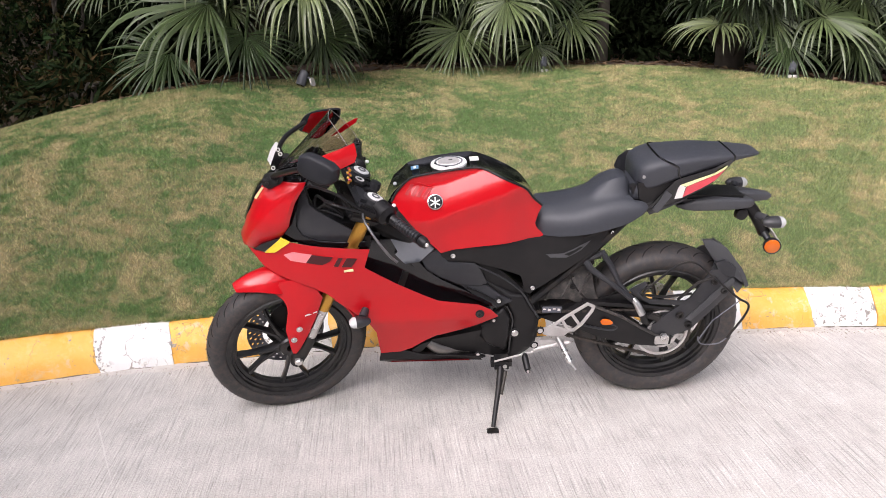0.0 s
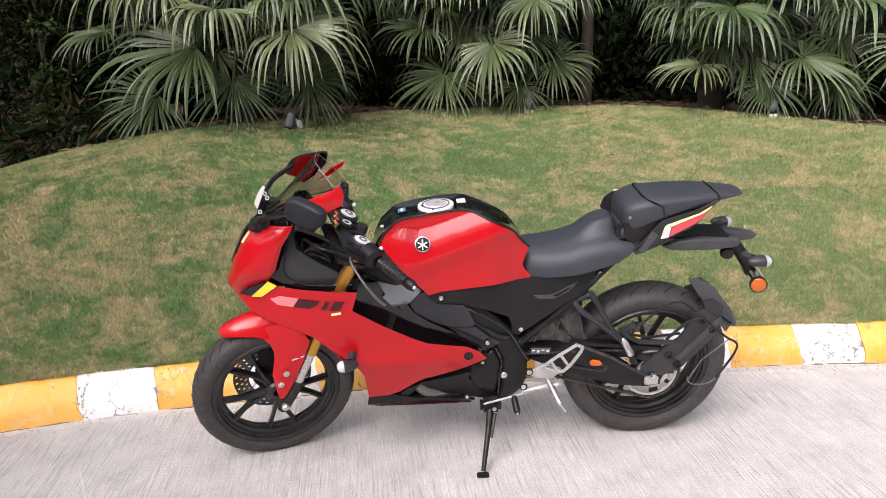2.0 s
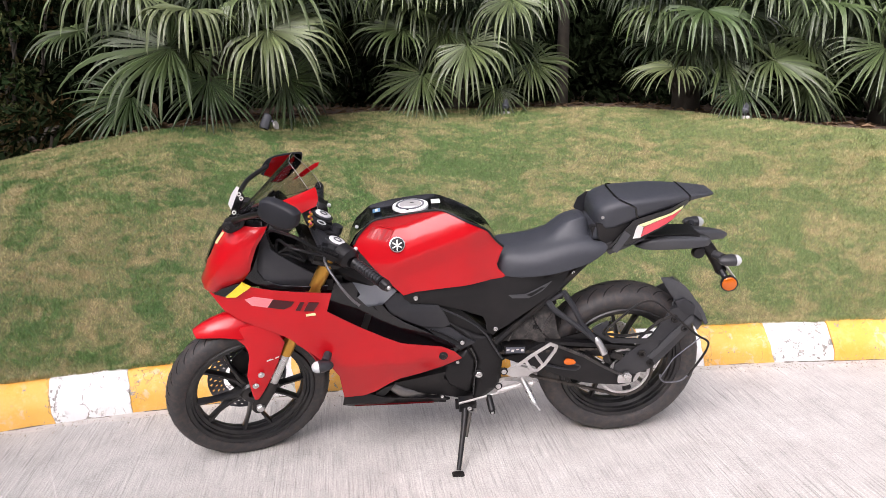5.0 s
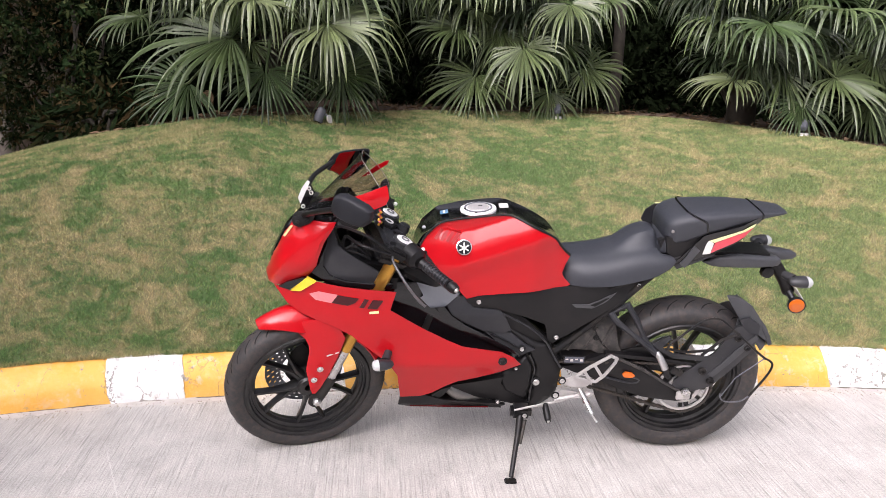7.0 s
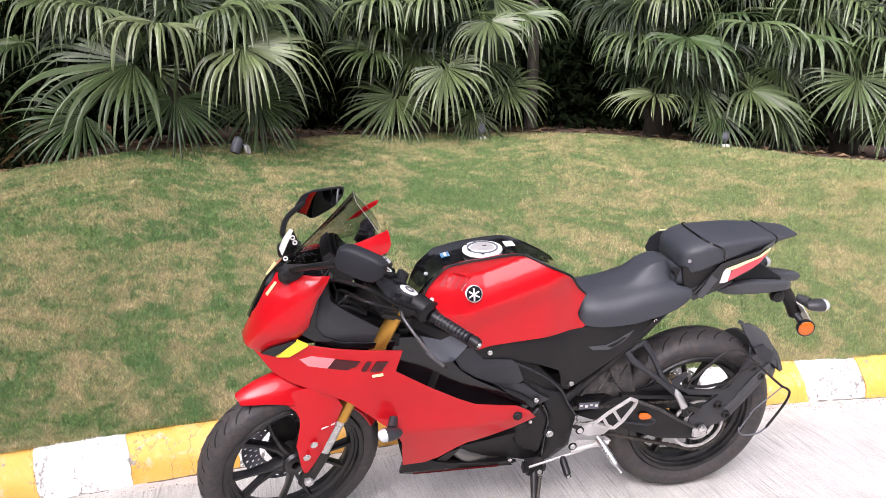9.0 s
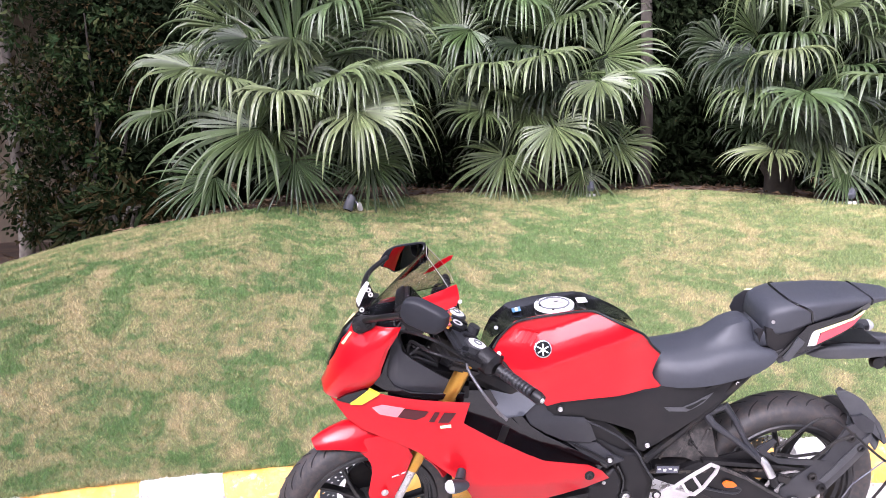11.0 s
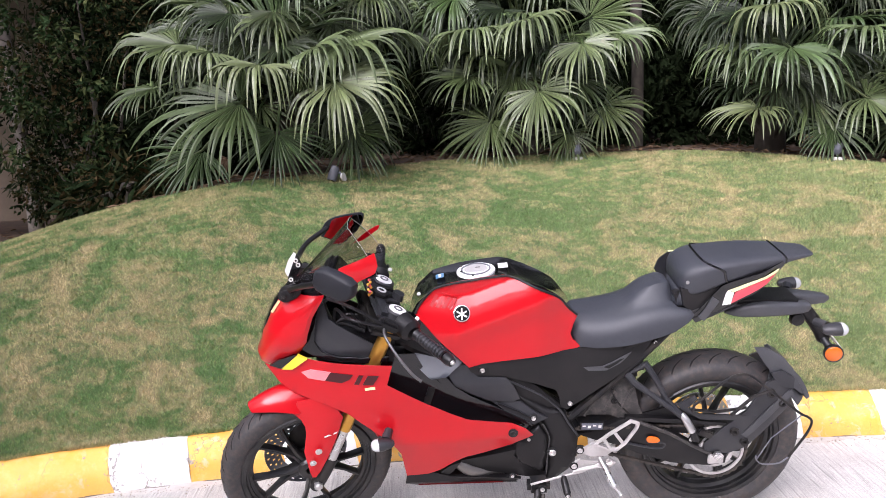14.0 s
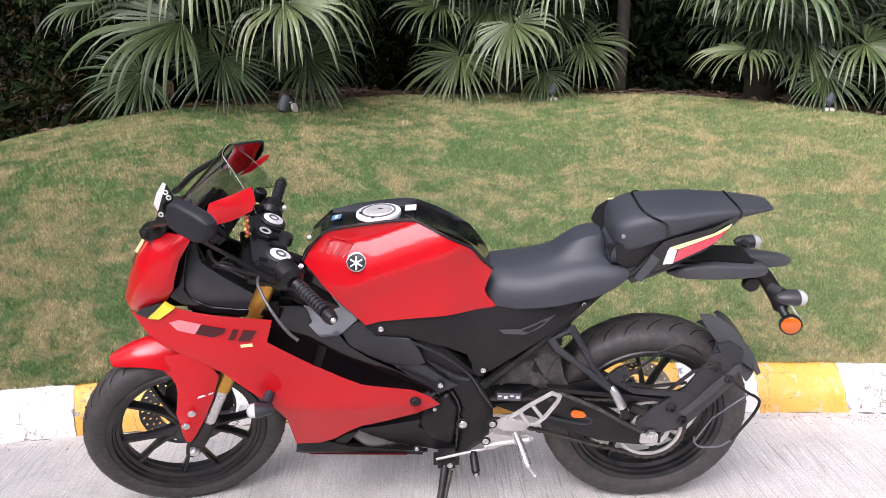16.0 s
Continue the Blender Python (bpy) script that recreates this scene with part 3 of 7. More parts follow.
def shrub(name, label, base, clumps, count, size, seed, mat=None, long=2.2):
    """A shrub: stems from one root, and a crown of separate leaves."""
    rng = random.Random(seed)
    bush = tagged(new(name), label, "shrub")
    x, y = base
    z = lawn_z(x, y)
    bm = bmesh.new()
    for c in clumps:
        t = Vector(c[:3])
        f = Vector((x + rng.uniform(-0.15, 0.15), y + rng.uniform(-0.1, 0.1), z - 0.05))
        m = f.lerp(t, 0.5) + Vector((rng.uniform(-0.1, 0.1), rng.uniform(-0.1, 0.1), 0.1))
        tube(bm, [f, m, t], [0.03, 0.02, 0.006], 6)
    part("stem", bm, PALM_BARK, bush)
    leaf_cloud("crown", clumps, count, size, mat or SHADED_LEAF, seed, bush, long)
    return bush


def slim_tree(x, y):
    """A slim tree with a bare stem and hanging bunches of narrow leaves."""
    z = lawn_z(x, y)
    tree = tagged(new("slim_tree"), "slim tree with narrow drooping leaves along its brown stem", "tree")
    part("trunk", tube(bmesh.new(), [(x, y, z - 0.1), (x + 0.01, y, z + 0.6), (x - 0.02, y, z + 1.5), (x - 0.05, y, z + 3.2)], [0.075, 0.062, 0.052, 0.04], 12), BARK, tree)
    spots = [(x + 0.16 * math.cos(k * 2.4) + 0.16, y - 0.1 + 0.2 * math.sin(k * 2.4), z + 0.42 + 0.27 * k, 0.20, 0.2, 0.14) for k in range(9)]
    leaf_cloud("leaves", spots, 800, 0.15, SHRUB_OLIVE, 33, tree, 7.0, 1.1)
    bm = bmesh.new()
    for k in range(7):
        a = (x - 0.02, y, z + 0.5 + 0.2 * k)
        tube(bm, [a, (x - 0.15 + 0.06 * k, y - 0.15, z + 0.62 + 0.2 * k), (x - 0.26 + 0.1 * k, y - 0.25, z + 0.55 + 0.2 * k)], [0.008, 0.006, 0.003], 5)
    part("twig", bm, BARK, tree)


def spotlight(x, y, turn, label):
    """A small garden spotlight: pale spike base, bracket and a tilted round housing with a glass front."""
    z = lawn_z(x, y)
    lamp = tagged(new("garden_spotlight"), label, "spotlight", "garden spotlights on the lawn")
    lamp.matrix_world = pose(x, y, z, 0, 0, turn) @ Matrix.Scale(0.85, 4)
    bm = bmesh.new()
    bmesh.ops.create_cone(bm, cap_ends=True, segments=20, radius1=0.05, radius2=0.042, depth=0.022, matrix=pose(0, 0, 0.008))
    part("base", bm, WHITE_PLASTIC, lamp, "pale round base")
    part("bracket", tube(bmesh.new(), [(0, 0, 0.015), (0, 0, 0.05)], 0.010, 8), GREY_METAL, lamp)
    bm = tube(bmesh.new(), [(0, 0.048, 0.058), (0, 0.044, 0.060), (0, 0.025, 0.068), (0, -0.04, 0.098), (0, -0.05, 0.103)], [0.020, 0.027, 0.032, 0.034, 0.036], 18)
    housing = part("housing", bm, LAMP_GREY, lamp)
    bm = tube(bmesh.new(), [(0, -0.051, 0.1035), (0, -0.054, 0.105)], [0.031, 0.029], 18)
    part("glass", bm, DARK_GLOSS, housing, "dark glass front")


WHITE_PLASTIC = dusty("white_plastic", (0.62, 0.60, 0.57), 0.5)
GREY_METAL = dusty("grey_metal", (0.12, 0.125, 0.15), 0.4, metal=0.3)
LAMP_GREY = dusty("lamp_grey", (0.085, 0.09, 0.105), 0.45, (0.2, 0.2, 0.2), 0.3, 20)
DARK_GLOSS = material("dark_gloss", (0.012, 0.012, 0.014), 0.08)


def knocked_spotlight(x, y, label):
    """A spotlight knocked over: its housing leans on the grass and its pale base stands on edge."""
    z = lawn_z(x, y)
    lamp = tagged(new("garden_spotlight"), label, "spotlight", "garden spotlights on the lawn")
    lamp.matrix_world = pose(x, y, z)
    bm = tube(bmesh.new(), [(-0.042, -0.030, 0.012), (-0.040, -0.028, 0.018), (-0.030, -0.018, 0.055), (-0.012, -0.004, 0.098), (-0.008, 0.0, 0.104)], [0.031, 0.034, 0.034, 0.031, 0.022], 18)
    housing = part("housing", bm, LAMP_GREY, lamp)
    part("glass", tube(bmesh.new(), [(-0.0415, -0.0295, 0.0105), (-0.0425, -0.0305, 0.0085)], [0.028, 0.026], 18), DARK_GLOSS, housing, "dark glass front")
    part("bracket", tube(bmesh.new(), [(-0.015, -0.01, 0.066), (0.018, -0.012, 0.062), (0.034, -0.015, 0.034)], 0.009, 8), GREY_METAL, lamp)
    bm = bmesh.new()
    bmesh.ops.create_cone(bm, cap_ends=True, segments=20, radius1=0.028, radius2=0.031, depth=0.014, matrix=pose(0.040, -0.016, 0.032, 0, 74, -14))
    part("base", bm, WHITE_PLASTIC, lamp, "pale round base on edge")


def build_background():
    knocked_spotlight(-1.08, 5.57, "small grey garden spotlight knocked over at the lawn edge")
    for x, y, turn in ((0.63, 6.40, 175), (2.36, 5.87, 150), (3.50, 5.62, 170)):
        spotlight(x, y, turn, "small grey garden spotlight on a pale base at the lawn edge")
    palm("broad fan palm with drooping green fans behind the lawn", (-1.55, 6.15), LEFT_LIT, LEFT_SHADED, 11)
    palm("broad fan palm with a pale drooping front fan", (0.25, 7.00), MIDDLE_LIT, MIDDLE_SHADED, 12)
    palm("broad fan palm with bright green fans beside the trunk", (2.15, 6.65), RIGHT_LIT, RIGHT_SHADED, 13)
    palm("fan palm at the end of the row", (3.75, 6.55), FAR_LIT, FAR_SHADED, 14)
    palm("fan palm further back in the dark planting", (-0.7, 8.3), [], [], 15)
    palm("fan palm further back in the dark planting", (1.1, 8.9), [], [], 16)
    palm("fan palm further back in the dark planting", (3.1, 8.4), [], [], 17)
    bm = bmesh.new()
    tube(bm, [(1.19, 7.18, 0.8), (1.20, 7.18, 1.6), (1.17, 7.2, 2.6), (1.19, 7.22, 3.8), (1.2, 7.3, 5.5)], [0.060, 0.050, 0.047, 0.045, 0.042], 14)
    tree = tagged(new("tree"), "slim grey-brown tree trunk rising behind the palms", "tree")
    part("trunk", bm, PALM_BARK, tree)
    leaf_cloud("crown", [(1.2 + dx, 8 + dy, 5.4 + dz, 1.1, 1.1, 0.7) for dx, dy, dz in ((0, 0, 0.6), (-1, 0.5, 0), (1, 0.3, 0.1), (0.2, -0.6, 0.2), (0, 1.2, 0.2))], 9000, 0.13, SHADED_LEAF, 31, tree)
    bush = shrub("shrub", "tangled olive-green and brown shrub with thin twigs beside the palms", (-3.45, 6.6),
                 [(-3.7, 6.45, 1.0, 0.34, 0.30, 0.32), (-3.2, 6.4, 0.95, 0.30, 0.3, 0.28), (-3.3, 6.55, 1.55, 0.40, 0.35, 0.30), (-3.8, 6.5, 1.75, 0.34, 0.34, 0.36), (-3.4, 6.6, 2.4, 0.50, 0.45, 0.40), (-3.9, 6.6, 0.75, 0.26, 0.26, 0.22), (-3.0, 6.6, 2.05, 0.30, 0.3, 0.28)], 4200, 0.055, 21, SHRUB_BROWN, 2.0)
    sprays = [(-3.5 + 0.42 * math.sin(k * 2.4), 6.25 + 0.12 * math.cos(k * 1.7), 0.85 + 0.135 * k, 0.15, 0.12, 0.10) for k in range(14)]
    leaf_cloud("leaf_spray", sprays, 1500, 0.060, SHRUB_GREEN, 36, bush, 1.8)
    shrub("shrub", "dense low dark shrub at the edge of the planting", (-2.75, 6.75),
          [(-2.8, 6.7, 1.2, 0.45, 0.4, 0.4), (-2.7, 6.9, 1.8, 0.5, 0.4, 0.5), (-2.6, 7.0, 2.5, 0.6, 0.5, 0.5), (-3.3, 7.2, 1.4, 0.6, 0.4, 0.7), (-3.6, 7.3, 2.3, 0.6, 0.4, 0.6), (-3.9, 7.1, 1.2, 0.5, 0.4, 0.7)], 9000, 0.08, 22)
    slim_tree(-4.25, 6.9)
    shrub("fern", "low fern with narrow arching fronds at the bed edge", (-2.75, 5.75),
          [(-2.75, 5.75, 0.92, 0.28, 0.2, 0.16), (-3.05, 5.8, 0.80, 0.26, 0.2, 0.16), (-2.5, 5.8, 0.95, 0.2, 0.18, 0.12)], 620, 0.17, 29, SHRUB_BROWN, 6.5)
    shrub("hedge_column", "clipped dark green hedge beside the wall", (-5.85, 7.4),
          [(-5.98, 7.4, 0.7 + 0.36 * k, 0.40, 0.45, 0.36) for k in range(9)], 26000, 0.045, 23, HEDGE_LEAF, 1.4)
    bm = bmesh.new()
    bmesh.ops.create_cube(bm, size=1, matrix=pose(-4.35, 6.05, lawn_z(-4.35, 6.05) + 0.02, 0, 0, 14) @ Matrix.Diagonal((1.0, 0.42, 0.09, 1)))
    bmesh.ops.bevel(bm, geom=bm.edges[:], offset=0.012, segments=2, affect="EDGES")
    tagged(new("stone_slab", mesh_of(bm, "stone_slab", SLAB)), "pale rectangular stone slab lying at the lawn edge", "slab")
    rng = random.Random(41)
    verts, faces = [], []
    for k in range(1500):
        x, y = rng.uniform(-5.6, 4.2), 0
        y = bed_y(x) + rng.uniform(-0.05, 1.6) ** 1.3 if x > -3.2 else rng.uniform(5.5, 8.2)
        if isinstance(y, complex):
            continue
        z, a, r = lawn_z(x, y) + 0.006, rng.uniform(0, 6.28), rng.uniform(0.02, 0.06)
        c, s, t = math.cos(a) * r, math.sin(a) * r, rng.uniform(0.0, 0.6) * r
        n = len(verts)
        verts += [(x - c, y - s, z), (x + s * 0.35, y - c * 0.35, z + t), (x + c, y + s, z + t * 0.3), (x - s * 0.35, y + c * 0.35, z + t * 0.6)]
        faces.append((n, n + 1, n + 2, n + 3))
    tagged(new("fallen_leaves", raw("fallen_leaves", verts, faces, DRY_LEAF)), "dry brown fallen leaves on the bed", "leaves", kind="stuff")
    # leaf mass added to fill the gaps behind the palms with darkness
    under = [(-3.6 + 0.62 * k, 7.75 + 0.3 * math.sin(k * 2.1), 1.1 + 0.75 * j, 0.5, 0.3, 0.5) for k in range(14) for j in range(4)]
    tagged(leaf_cloud("undergrowth", under, 42000, 0.10, SHADED_LEAF, 26), "near-black leaves added for the deep shade behind the palms", "undergrowth", kind="stuff")
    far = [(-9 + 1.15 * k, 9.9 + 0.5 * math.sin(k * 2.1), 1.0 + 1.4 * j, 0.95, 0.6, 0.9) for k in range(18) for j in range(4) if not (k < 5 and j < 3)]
    tagged(leaf_cloud("hedge", far, 60000, 0.14, SHADED_LEAF, 24), "tall dark mass of trees and shrubs behind the palms", "hedge", kind="stuff")
    # unseen clumps added overhead to shade the planting, the road's left and the wall
    roof = [(-7 + 1.5 * k + 0.4 * math.sin(k * 3.1), 8.3 + 1.0 * j, 4.1 + 0.5 * math.sin(k * 1.7 + j), 1.15, 0.95, 0.6) for k in range(11) for j in range(4)]
    roof += [(-8.5 + 1.5 * k + 0.3 * math.sin(j * 2.0), -5.5 + 1.5 * j, 5.3 + 0.35 * math.sin(k + 2 * j), 1.1, 1.0, 0.6) for k in range(3) for j in range(5)]
    roof += [(-9.0 + 1.4 * k, 5.4 + 1.3 * j, 4.5 + 0.3 * math.sin(k * 2.3 + j), 1.05, 0.95, 0.55) for k in range(4) for j in range(3)]
    tagged(leaf_cloud("tree_canopy", roof, 66000, 0.22, SHADED_LEAF, 27), "unseen leaf clumps added overhead to shade the planting and the road", "trees", kind="stuff")
    # added out of view so that the bodywork reflects something dark
    ring = [(-24 + 1.9 * k, -15.5 + 0.8 * math.sin(k * 1.9), 1.0 + 1.7 * j, 1.5, 1.2, 1.3) for k in range(26) for j in range(5)]
    ring += [(s * (19 + 0.7 * math.sin(k * 2.3)), -14 + 2.0 * k, 1.0 + 1.6 * j, 1.1, 1.5, 1.2) for s in (-1, 1) for k in range(14) for j in range(3)]
    tagged(leaf_cloud("tree_row", ring, 100000, 0.5, SHADED_LEAF, 28, long=1.4), "unseen rows of leafy trees added across the road and at both ends", "trees", kind="stuff")
    # wall added out of view to close the planting
    bm = bmesh.new()
    bmesh.ops.create_cube(bm, size=1, matrix=pose(-1, 11.6, 2.4) @ Matrix.Diagonal((30, 0.25, 5.6, 1)))
    tagged(new("wall_backing", mesh_of(bm, "wall_backing", DARK_WALL, False)), "tall unseen dark wall added to close off the planting", "wall", kind="structure")
    bm = bmesh.new()
    bmesh.ops.create_cube(bm, size=1, matrix=pose(-6.9, 8.93, 1.7, 0, 0, 4) @ Matrix.Diagonal((4.2, 0.22, 4.2, 1)))
    bmesh.ops.create_cube(bm, size=1, matrix=pose(-6.9, 8.81, 1.95, 0, 0, 4) @ Matrix.Diagonal((4.2, 0.03, 0.02, 1)))
    tagged(new("wall_side", mesh_of(bm, "wall_side", WALL, False)), "beige plastered wall at the end of the garden", "wall", kind="structure")


def build_gutter():
    """A thin uneven skin of mortar along the foot of the kerb, and the dirt caught against it."""
    for name, label, cat, kind, mat, wide, top, seed in (("mortar_fillet", "thin uneven pale mortar along the kerb foot", "mortar", "structure", MORTAR, 0.075, 0.006, 1.0),
                                                         ("dirt", "dark line of dirt against the kerb foot", "dirt", "stuff", DIRT, 0.011, 0.010, 7.0)):
        verts, faces = [], []
        xs = [-6 + i * 0.02 for i in range(601)]
        for x in xs:
            n = 0.5 * noise.noise((x * 2.2, seed, 0)) + 0.35 * noise.noise((x * 9, seed, 1)) + 0.25 * noise.noise((x * 31, seed, 2))
            w = max(0.001, wide * (0.55 + 1.1 * n))
            h = top * clamp01(w / wide) * (0.75 + 0.25 * noise.noise((x * 17, seed, 3)))
            y = kerb_y(x)
            verts += [(x, y - w, 0.0005), (x, y - 0.55 * w, 0.6 * h + 0.0008), (x, y + 0.012, h + 0.001)]
        for i in range(len(xs) - 1):
            a, b = 3 * i, 3 * i + 3
            faces += [(a, b, b + 1, a + 1), (a + 1, b + 1, b + 2, a + 2)]
        tagged(new(name, raw(name, verts, faces, mat, True)), label, cat, kind=kind)
    rng = random.Random(61)
    verts, faces = [], []
    for k in range(1400):
        x = rng.uniform(-4.5, 4.5)
        y = kerb_y(x) - abs(rng.gauss(0, 0.045)) - 0.006
        r, a = rng.uniform(0.0012, 0.0036), rng.uniform(0, 6.28)
        n = len(verts)
        ring = [(x + r * math.cos(a + q * 1.257) * rng.uniform(0.7, 1.3), y + r * math.sin(a + q * 1.257) * rng.uniform(0.7, 1.3)) for q in range(5)]
        verts += [(px, py, 0.002) for px, py in ring] + [(x + (px - x) * 0.6, y + (py - y) * 0.6, 0.002 + r * 0.9) for px, py in ring]
        faces += [(n + q, n + (q + 1) % 5, n + 5 + (q + 1) % 5, n + 5 + q) for q in range(5)] + [tuple(n + 5 + q for q in range(5))]
    tagged(new("grit", raw("grit", verts, faces, GRIT)), "grit and paint crumbs along the kerb foot", "grit", kind="stuff")


build_ground()
build_gutter()
build_lawn()
build_kerb()
build_background()


# ---- the motorcycle: x to its rear, y to its right, z up, from the rear tyre's foot ----
RED = material("red_paint", (0.52, 0.005, 0.011), 0.30, coat=0.6)
shader(RED).inputs["Coat Roughness"].default_value = 0.04
_fade = noise_tex(RED, 4, 5)
paint(RED, mix(RED, ramp(RED, _fade, [(0.35, 0.0), (0.75, 1.0)]), (0.47, 0.0028, 0.008), (0.42, 0.0032, 0.008)))
rough_by(RED, _fade, 0.30, 0.42)
shader(RED).inputs["Specular IOR Level"].default_value = 0.2
GLOSS_BLACK = dusty("gloss_black", (0.005, 0.005, 0.006), 0.10, (0.03, 0.03, 0.03), 0.14, 8, coat=0.5, shine=0.4)
MATT_BLACK = dusty("matt_black_plastic", (0.0058, 0.0055, 0.0062), 0.38, (0.036, 0.031, 0.029), 0.20, 11, grain=0.35, shine=0.34)
GREY_PLASTIC = dusty("grey_plastic", (0.021, 0.022, 0.026), 0.34, (0.085, 0.08, 0.076), 0.28, 10, grain=0.3, shine=0.42)
DARK_METAL = dusty("dark_metal", (0.008, 0.008, 0.009), 0.4, (0.09, 0.075, 0.06), 0.3, 16, shine=0.3)
SEAT = dusty("seat_vinyl", (0.030, 0.033, 0.041), 0.46, (0.075, 0.075, 0.08), 0.2, 6, grain=0.9)
# dark plastic tinted blue-grey: the sky's reflection is put into its colour
KNEE = dusty("sky_tinted_plastic", (0.045, 0.051, 0.066), 0.32, (0.08, 0.08, 0.085), 0.2, 6, grain=0.3, shine=0.6)
TYRE = dusty("tyre_rubber", (0.030, 0.029, 0.030), 0.55, (0.120, 0.086, 0.068), 0.45, 55, grain=0.8)
# near black for the shade in grooves and slots, and for rubber washers
GROOVE = material("tyre_groove", (0.006, 0.006, 0.006), 0.9)
RIM = dusty("rim_paint", (0.010, 0.010, 0.011), 0.34, (0.09, 0.08, 0.07), 0.3, 18, shine=0.45)
GOLD = dusty("gold_anodised", (0.62, 0.33, 0.06), 0.32, (0.3, 0.22, 0.12), 0.25, 20, metal=0.85)
SILVER = dusty("cast_aluminium", (0.54, 0.52, 0.51), 0.42, (0.38, 0.34, 0.31), 0.35, 15, metal=0.45)
STEEL = dusty("bright_steel", (0.66, 0.65, 0.64), 0.25, (0.35, 0.32, 0.29), 0.25, 22, metal=0.9)
OILY = dusty("oily_metal", (0.020, 0.019, 0.018), 0.5, (0.11, 0.09, 0.07), 0.5, 22, metal=0.3, grain=0.5)
EXHAUST = dusty("exhaust_steel", (0.20, 0.19, 0.18), 0.34, (0.10, 0.08, 0.065), 0.6, 14, metal=0.8)
CHAIN = dusty("chain_steel", (0.045, 0.041, 0.037), 0.45, (0.13, 0.10, 0.08), 0.5, 30, metal=0.5)
YELLOW = dusty("yellow_lens", (0.85, 0.62, 0.02), 0.25, (0.6, 0.5, 0.2), 0.15, 10, coat=0.5)
PALE = dusty("pale_film", (0.72, 0.70, 0.66), 0.35, (0.45, 0.42, 0.4), 0.3, 15)
PINK = dusty("red_decal", (0.62, 0.05, 0.075), 0.3, (0.5, 0.2, 0.2), 0.25, 15, coat=0.4)
ROSE = dusty("rose_film", (0.70, 0.20, 0.22), 0.3, (0.7, 0.4, 0.4), 0.3, 15, coat=0.4)
LIME = dusty("lime_decal", (0.78, 0.77, 0.40), 0.35, (0.6, 0.55, 0.3), 0.2, 15)
ORANGE = material("orange_lens", (0.80, 0.17, 0.008), 0.16, coat=0.5)
shader(ORANGE).inputs["Transmission Weight"].default_value = 0.25
CLEAR = material("clear_lens", (0.66, 0.68, 0.69), 0.12, coat=0.4)
shader(CLEAR).inputs["Transmission Weight"].default_value = 0.35
SMOKE = material("smoked_screen", (0.70, 0.67, 0.69), 0.05)
shader(SMOKE).inputs["Transmission Weight"].default_value = 1.0
shader(SMOKE).inputs["IOR"].default_value = 1.18
MIRROR = material("mirror_glass", (0.85, 0.86, 0.87), 0.02, 1.0)
DEEP_RED = material("deep_red", (0.11, 0.002, 0.004), 0.8)
shader(DEEP_RED).inputs["Specular IOR Level"].default_value = 0.05
VENT_RED = material("vent_red", (0.33, 0.003, 0.007), 0.5)
INK_RED = material("dark_red_print", (0.045, 0.003, 0.005), 0.4)
TAIL_GREY = dusty("tail_grey_plastic", (0.048, 0.050, 0.056), 0.45, (0.09, 0.088, 0.085), 0.3, 10, grain=0.4)
DUSTY_BLACK = dusty("dusty_black_plastic", (0.030, 0.028, 0.027), 0.55, (0.16, 0.14, 0.12), 0.5, 60, grain=0.8)
PANEL = dusty("cockpit_plastic", (0.012, 0.013, 0.017), 0.5, (0.05, 0.05, 0.05), 0.2, 10, grain=0.3, shine=0.3)
LEVER = dusty("lever_metal", (0.11, 0.11, 0.115), 0.35, (0.3, 0.28, 0.26), 0.3, 20, metal=0.6)
BLUE = dusty("blue_sticker", (0.05, 0.16, 0.30), 0.35, (0.3, 0.4, 0.5), 0.5, 40)
WHITE_CAP = dusty("white_cap", (0.78, 0.78, 0.77), 0.35, (0.5, 0.48, 0.45), 0.2, 25)

LEAN, HEADING = 9.0, 5.5
bike = tagged(new("motorcycle"), "red and black sport motorcycle leaning on its side stand", "motorcycle")
bike.matrix_world = pose(0.778, 2.868, 0.0, LEAN, 0, HEADING)

# The steered parts turn to the left about the raked head.
RAKE, STEER = radians(25.5), radians(17.5)
_rear = Vector((math.cos(RAKE), 0, -math.sin(RAKE)))
_right = Vector((0, 1, 0))
_sx = _rear * math.cos(STEER) + _right * math.sin(STEER)
_sy = _right * math.cos(STEER) - _rear * math.sin(STEER)
_sz = Vector((math.sin(RAKE), 0, math.cos(RAKE)))
FORK = Matrix(((_sx.x, _sy.x, _sz.x, -1.351), (_sx.y, _sy.y, _sz.y, -0.048), (_sx.z, _sy.z, _sz.z, 0.286), (0, 0, 0, 1)))


def fairing_y(x, z):
    return 0.195 - 0.10 * max(0.0, (-1.12 - x) / 0.30) ** 1.5 - 0.03 * max(0.0, (x + 0.8) / 0.2) - 0.05 * max(0.0, (0.45 - z) / 0.15) + 0.004 * math.sin(clamp01((z - 0.55) / 0.12) * 3.14)


def ease(v):
    v = clamp01(v)
    return v * v * (3 - 2 * v)


